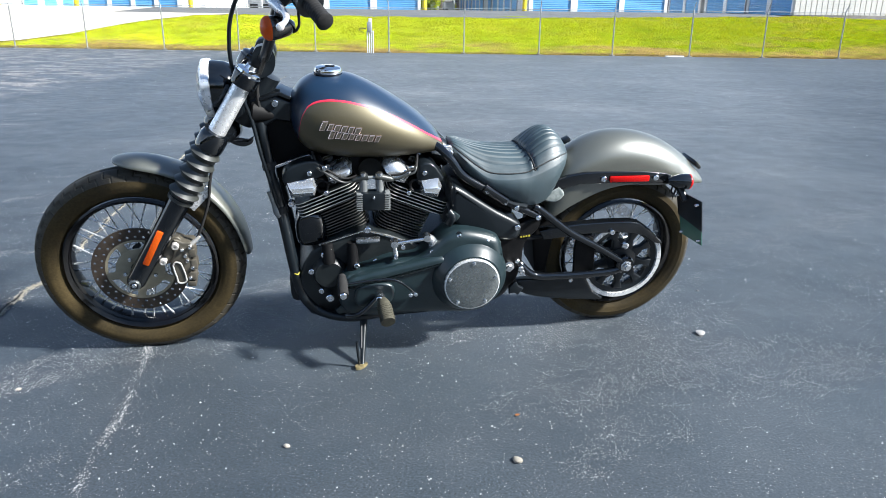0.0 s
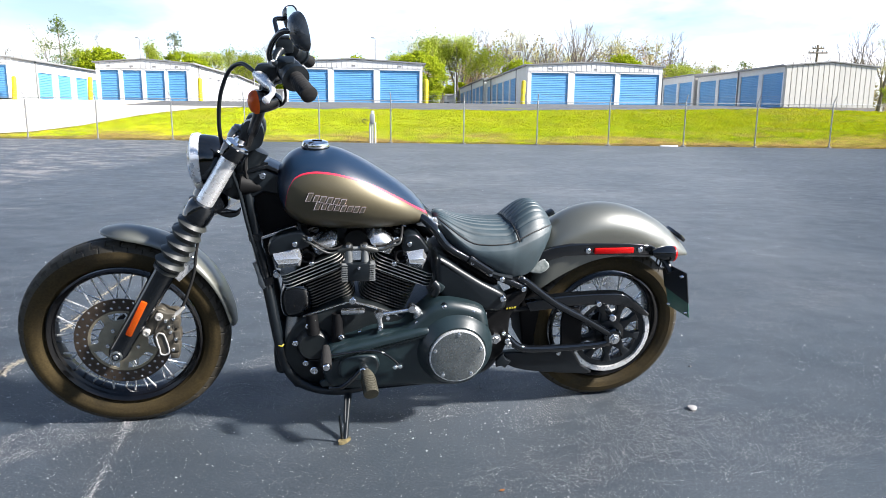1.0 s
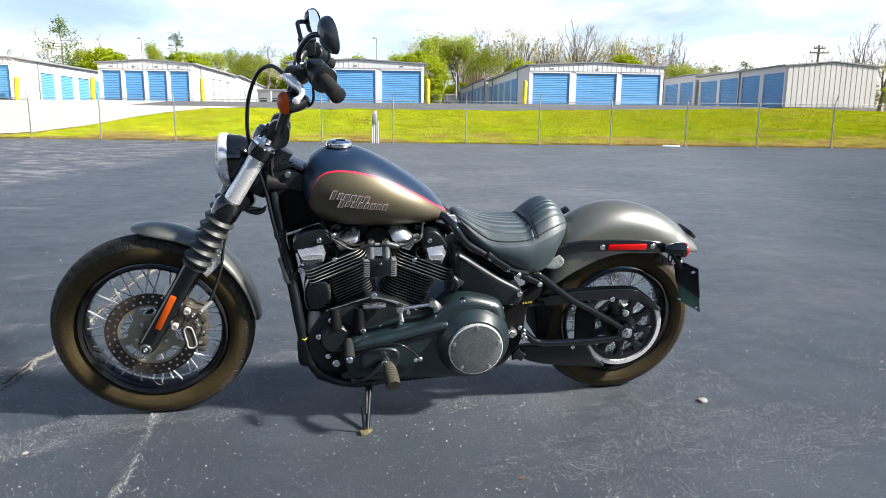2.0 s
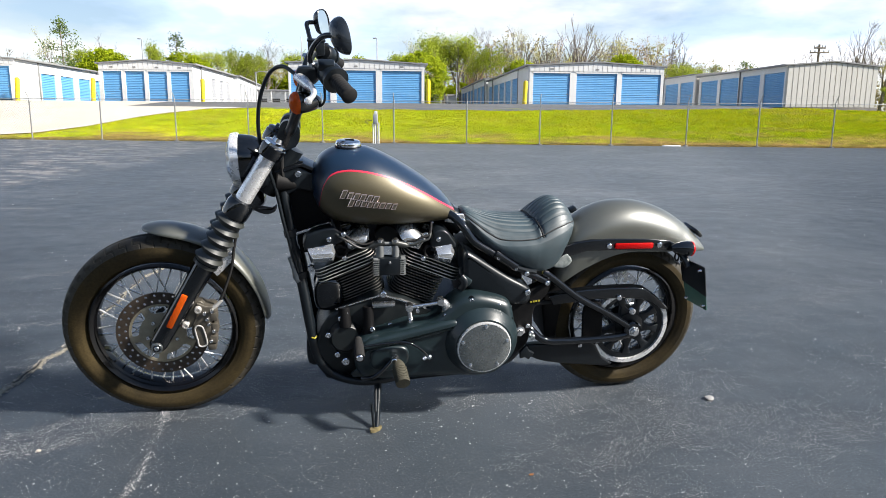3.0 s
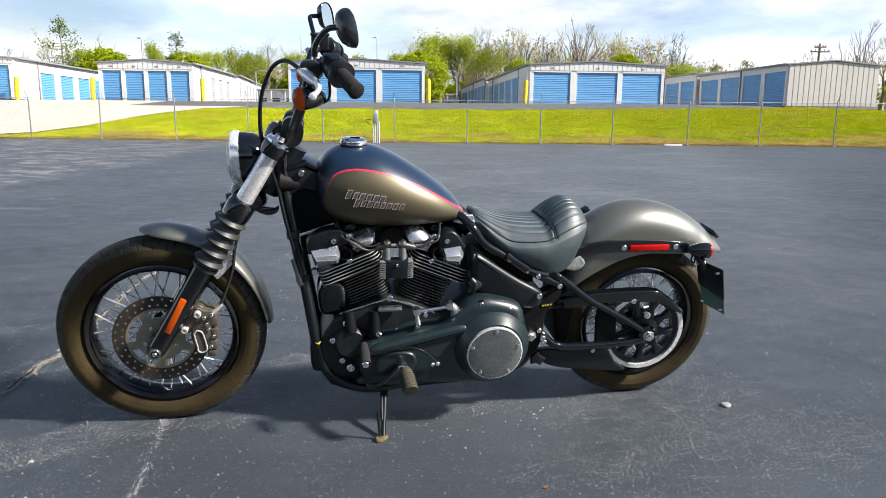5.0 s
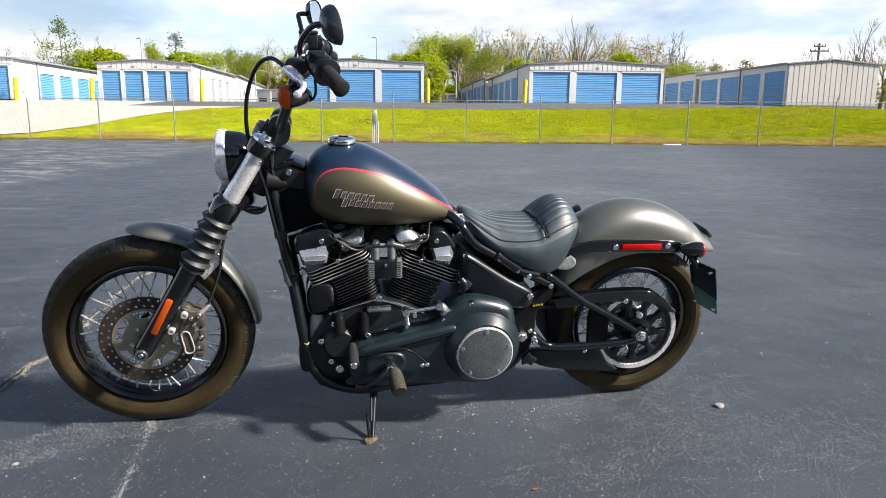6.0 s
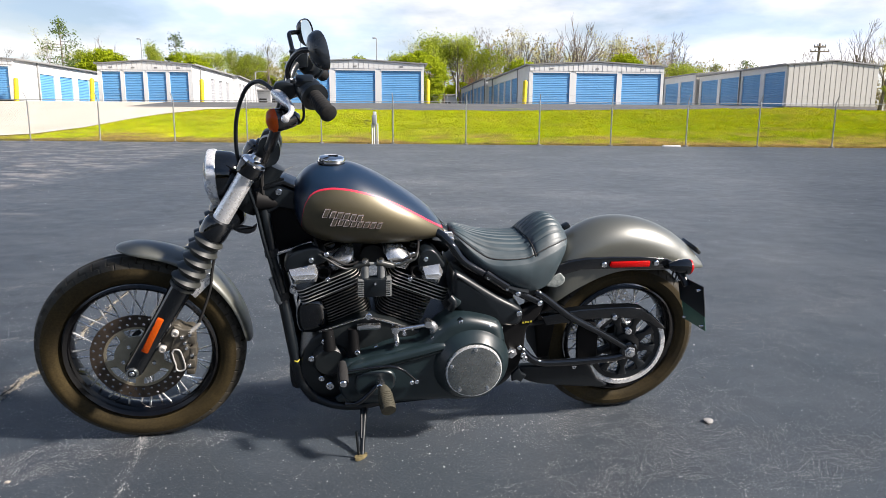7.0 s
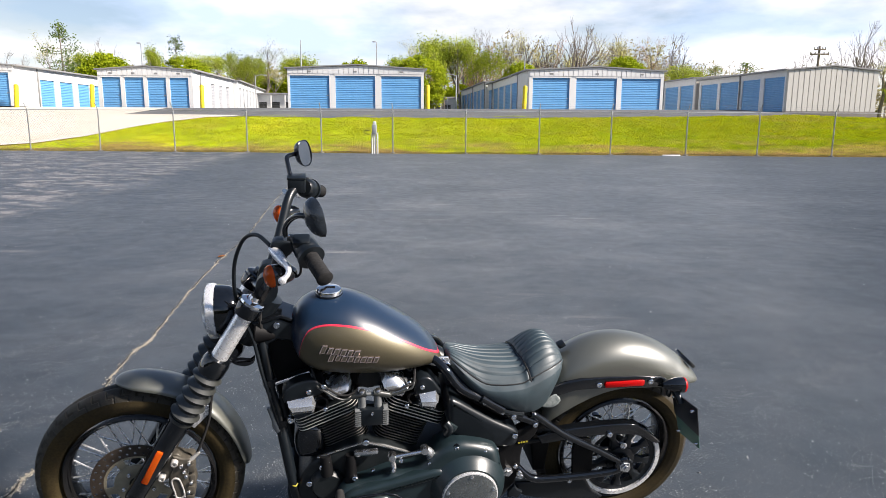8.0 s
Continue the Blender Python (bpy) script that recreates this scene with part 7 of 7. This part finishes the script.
mount = part("plate_mount", tube([(0.975, -0.095, 0.580), (0.990, -0.128, 0.560), (0.998, -0.150, 0.535)], 0.012, 10, 3), B_SATIN, bike, "black side plate bracket")


def plate_quad(corners, t, material, parent, name):
    bm = bmesh.new()
    a, b, c, d = (Vector(p) for p in corners)
    n = (b - a).cross(d - a).normalized() * t
    bridge(bm, [[a, b, c, d], [a + n, b + n, c + n, d + n]])
    return part(name, bm, material, parent, smooth=0)


# the plate faces backwards; its blank reverse and dark holder show
plate_quad([(0.992, -0.100, 0.548), (1.014, -0.222, 0.556), (1.050, -0.222, 0.397), (1.032, -0.110, 0.392)], 0.002, B_PLATE, mount, "number_plate")
plate_quad([(0.988, -0.096, 0.556), (1.011, -0.226, 0.562), (1.036, -0.226, 0.452), (1.012, -0.100, 0.462)], 0.003, B_SATIN, mount, "plate_holder")
for p in ((1.010, -0.212, 0.545), (1.046, -0.212, 0.412), (1.031, -0.122, 0.405), (0.992, -0.118, 0.545)):
    bolt(p[0] - 0.006, p[1], p[2], mount, 0.005, B_STEEL, axis=(-1, 0, -0.2))
part("plate_wire", tube([(0.958, -0.120, 0.580), (0.955, -0.122, 0.560), (0.968, -0.120, 0.548), (0.972, -0.118, 0.565)], 0.003, 8, 5), B_RUBBER, mount)


# ---- small things on the asphalt ----
M_CRACK = concrete_material("crack_rubble", (0.20, 0.180, 0.13), (0.40, 0.37, 0.30))
M_CRACKDARK = worn("open_crack", (0.018, 0.018, 0.018), (0.03, 0.028, 0.025), 9.0, 0.95)
M_PEBBLE = leaf_material("pale_pebbles", (0.18, 0.18, 0.185), (0.74, 0.735, 0.725))
M_RUBBLE = leaf_material("crack_chips", (0.22, 0.195, 0.15), (0.58, 0.54, 0.47))
M_LEAF_DRY = worn("dry_leaf", (0.42, 0.17, 0.05), (0.30, 0.12, 0.04), 40.0, 0.8)


def crack(name, pts, width, label, seed, rubble):
    """A ragged crack in the lot: pale sand in it, a dark slit along its edge, crumbled stone over it."""
    rng = random.Random(seed)
    line = catmull([(x, y, 0) for x, y in pts], 22)
    wide = seed == 3
    top = empty(name, pose(0, 0, 0), label, "crack", kind="structure")
    strips = [("sand", M_CRACK, 0.0025, 0.42, 0.0)] + ([("slit", M_CRACKDARK, 0.0045, 0.30, 0.12)] if wide else [])
    path = []
    for i, p in enumerate(line):
        way = (line[min(i + 1, len(line) - 1)] - line[max(i - 1, 0)]).normalized()
        side = Vector((-way.y, way.x, 0))
        sway = width * (1.6 * noise.noise((p.y * 3.1, seed, 0)) + 0.9 * noise.noise((p.y * 9.0, seed, 5))) if wide else width * 0.5 * noise.noise((p.y * 20, seed, 0))
        path.append((p + side * sway, side))
    for label_, mat, lift, half, off in strips if wide else ():
        bm = bmesh.new()
        prev = None
        for p, side in path:
            w = width * half * rng.uniform(0.35, 1.25)
            c = p + side * (width * (off + rng.uniform(-0.12, 0.12))) + Vector((0, 0, lift))
            pair = (bm.verts.new(c - side * w), bm.verts.new(c + side * w))
            if prev and not (label_ == "slit" and noise.noise((p.y * 2.3, 8, 0)) < -0.05):
                bm.faces.new((prev[0], prev[1], pair[1], pair[0]))
            prev = pair
        part(label_, bm, mat, top, smooth=0)
    verts, faces = [], []
    for (p, _), (q, _) in zip(path, path[1:]):
        thick = 1.0 if wide else max(0.25, min(1.5, 1.0 + 2.2 * noise.noise((p.y * 9.0, p.x * 9.0, 2.0))))
        for k in range(round(rubble * thick)):
            c = p.lerp(q, rng.random()) + Vector((rng.gauss(0, 1), rng.gauss(0, 1), 0)) * width * (0.6 if wide else 1.0)
            chip(verts, faces, c, 0.0008 + rng.random() ** 4 * width * (0.24 if wide else 0.20), rng)
    mesh = bpy.data.meshes.new("rubble")
    mesh.from_pydata(verts, [], faces)
    mesh.materials.append(M_RUBBLE if wide else M_PEBBLE)
    ob = new("rubble", mesh)
    ob.parent = top
    tagged(ob, kind="stuff")


def chip(verts, faces, c, r, rng):
    """A low faceted chip of stone lying on the ground."""
    k = len(verts)
    n = 5
    a0 = rng.uniform(0, 6.28)
    for i in range(n):
        a = a0 + 2 * math.pi * i / n
        q = r * rng.uniform(0.6, 1.2)
        verts.append((c.x + q * math.cos(a), c.y + q * math.sin(a), 0.001))
    for i in range(n):
        x, y, z = verts[k + i]
        verts.append((c.x + (x - c.x) * 0.6, c.y + (y - c.y) * 0.6, 0.001 + r * rng.uniform(0.5, 0.9)))
    for i in range(n):
        j = (i + 1) % n
        faces.append((k + i, k + j, k + n + j, k + n + i))
    faces.append(tuple(k + n + i for i in range(n)))


crack("asphalt_crack", [(-1.62, 1.9), (-1.70, 2.42), (-1.73, 2.60), (-1.76, 2.78), (-1.78, 3.0), (-1.88, 3.4), (-1.98, 3.86), (-2.10, 4.38), (-2.11, 4.61), (-2.24, 5.21), (-2.47, 6.31), (-2.67, 7.49), (-2.9, 8.99), (-3.36, 11.2), (-3.96, 14.27), (-4.2, 16.0)], 0.019,
      "long ragged crack with crumbled pale edges", 3, 16)
crack("hairline_crack", [(-1.045, 2.36), (-1.02, 2.29), (-0.97, 2.12), (-0.92, 1.93), (-0.90, 1.80), (-0.87, 1.62), (-0.80, 1.45)], 0.010, "pale chalky hairline crack in the asphalt", 4, 7)


def loose_grit():
    """Pale stone chips that stand out of the sealer in drifts, and a few strays further off."""
    rng = random.Random(8)
    verts, faces = [], []
    n = 0
    while n < 175000:
        x, y = rng.uniform(-3.6, 4.4), 1.0 + 8.0 * rng.random() ** 1.25
        u, v = 0.85 * x + 0.53 * y, 0.85 * y - 0.53 * x
        d = noise.noise((u * 0.8, v * 2.6, 1.0)) + 0.6 * noise.noise((u * 2.6, v * 8, 4.0)) + 0.55 * noise.noise((u * 11, v * 22, 2.0))
        thin = math.exp(-max(0.0, y - 2.8) / 1.9) * min(1.0, (3.6 + x) / 1.2, (4.4 - x) / 1.6, (y - 1.0) / 0.6)
        if rng.random() < max(0.07, 1.5 * (d - 0.02)) * thin:
            grain(verts, faces, x, y, 0.0006 + 0.0009 * rng.random() + 0.0017 * rng.random() ** 14, rng, 3)
            n += 1
    n = 0
    while n < 6500:
        x, y = rng.uniform(-3.2, 3.6), 1.1 + 4.4 * rng.random() ** 1.3
        u, v = 0.85 * x + 0.53 * y, 0.85 * y - 0.53 * x
        if rng.random() < (0.25 + 1.1 * noise.noise((u * 1.1, v * 3.0, 7.0))) * min(1.0, (y - 1.1) / 0.5, (3.2 + x) / 0.8, (3.6 - x) / 0.8):
            grain(verts, faces, x, y, 0.0013 + 0.0022 * rng.random() ** 3, rng)
            n += 1
    for k in range(4200):
        x, y = rng.uniform(-8, 10), 3.0 + 15.0 * rng.random() ** 1.6
        grain(verts, faces, x, y, 0.002 + 0.006 * rng.random() ** 5, rng)
    mesh = bpy.data.meshes.new("loose_grit")
    mesh.from_pydata(verts, [], faces)
    mesh.materials.append(M_PEBBLE)
    tagged(new("loose_grit", mesh), "pale grit scattered over the asphalt", "grit", kind="stuff")


def grain(verts, faces, x, y, r, rng, sides=4):
    """One chip of three or four sides with a skewed peak."""
    k, a0 = len(verts), rng.uniform(0, 6.28)
    for i in range(sides):
        a, q = a0 + 2 * math.pi / sides * i, r * rng.uniform(0.7, 1.4)
        verts.append((x + q * math.cos(a), y + q * math.sin(a), 0.0005))
    verts.append((x + r * rng.uniform(-0.4, 0.4), y + r * rng.uniform(-0.4, 0.4), 0.0005 + r * rng.uniform(0.6, 1.1)))
    for i in range(sides):
        faces.append((k + i, k + (i + 1) % sides, k + sides))


loose_grit()


def stone(x, y, r, label, flat=0.5, seed=1, material=None):
    bm = bmesh.new()
    bmesh.ops.create_icosphere(bm, subdivisions=2, radius=r)
    for v in bm.verts:
        n = 1 + 0.35 * noise.noise(v.co / r * 1.3 + Vector((seed, 0, 0)))
        v.co = Vector((v.co.x * n * 1.25, v.co.y * n, v.co.z * n * flat))
    low = min(v.co.z for v in bm.verts)
    bmesh.ops.translate(bm, vec=(0, 0, -low - 0.001), verts=bm.verts[:])
    ob = part("stone", bm, material or M_RUBBLE)
    ob.matrix_basis = pose(x, y, 0, 0, 0, seed * 40)
    return tagged(ob, label, "stone")


stone(0.893, 2.607, 0.017, "pale flat broken stone on the asphalt", 0.42, 2, leaf_material("grey_stone", (0.36, 0.355, 0.34), (0.46, 0.45, 0.44)))
stone(0.19, 1.77, 0.012, "small white stone on the asphalt", 0.5, 3)
stone(-0.41, 1.79, 0.007, "small cream pebble on the asphalt", 0.7, 4)
stone(-1.29, 2.03, 0.006, "small white pebble on the asphalt", 0.7, 5)


def dry_leaf(x, y, s, turn, label):
    bm = bmesh.new()
    rows = []
    for i in range(7):
        u = i / 6
        w = s * 0.35 * math.sin(math.pi * min(0.97, u * 0.9 + 0.06)) ** 0.8
        rows.append([Vector(((u - 0.5) * s, k * w, 0.002 + 0.10 * s * abs(k) + 0.12 * s * (u - 0.5) ** 2)) for k in (-1, 0, 1)])
    bridge(bm, rows, False, False)
    bmesh.ops.solidify(bm, geom=bm.faces[:], thickness=0.0006)
    ob = part("dry_leaf", bm, M_LEAF_DRY)
    ob.matrix_basis = pose(x, y, 0.001, 0, 0, turn)
    return tagged(ob, label, "leaf")


dry_leaf(0.20, 1.99, 0.016, 30, "tiny curled orange leaf on the asphalt")
dry_leaf(-2.69, 7.49, 0.10, 70, "dry orange-brown leaf caught in the crack")


def white_board(x, y):
    bm = box((0, 0, 0.03), (0.75, 0.10, 0.05), 0.008)
    ob = part("board", bm, M_WALL)
    ob.matrix_basis = pose(x, y, 0.045, 0, 0, 12)
    return tagged(ob, "weathered white board lying beside the fence", "board")


white_board(7.75, 29.62)
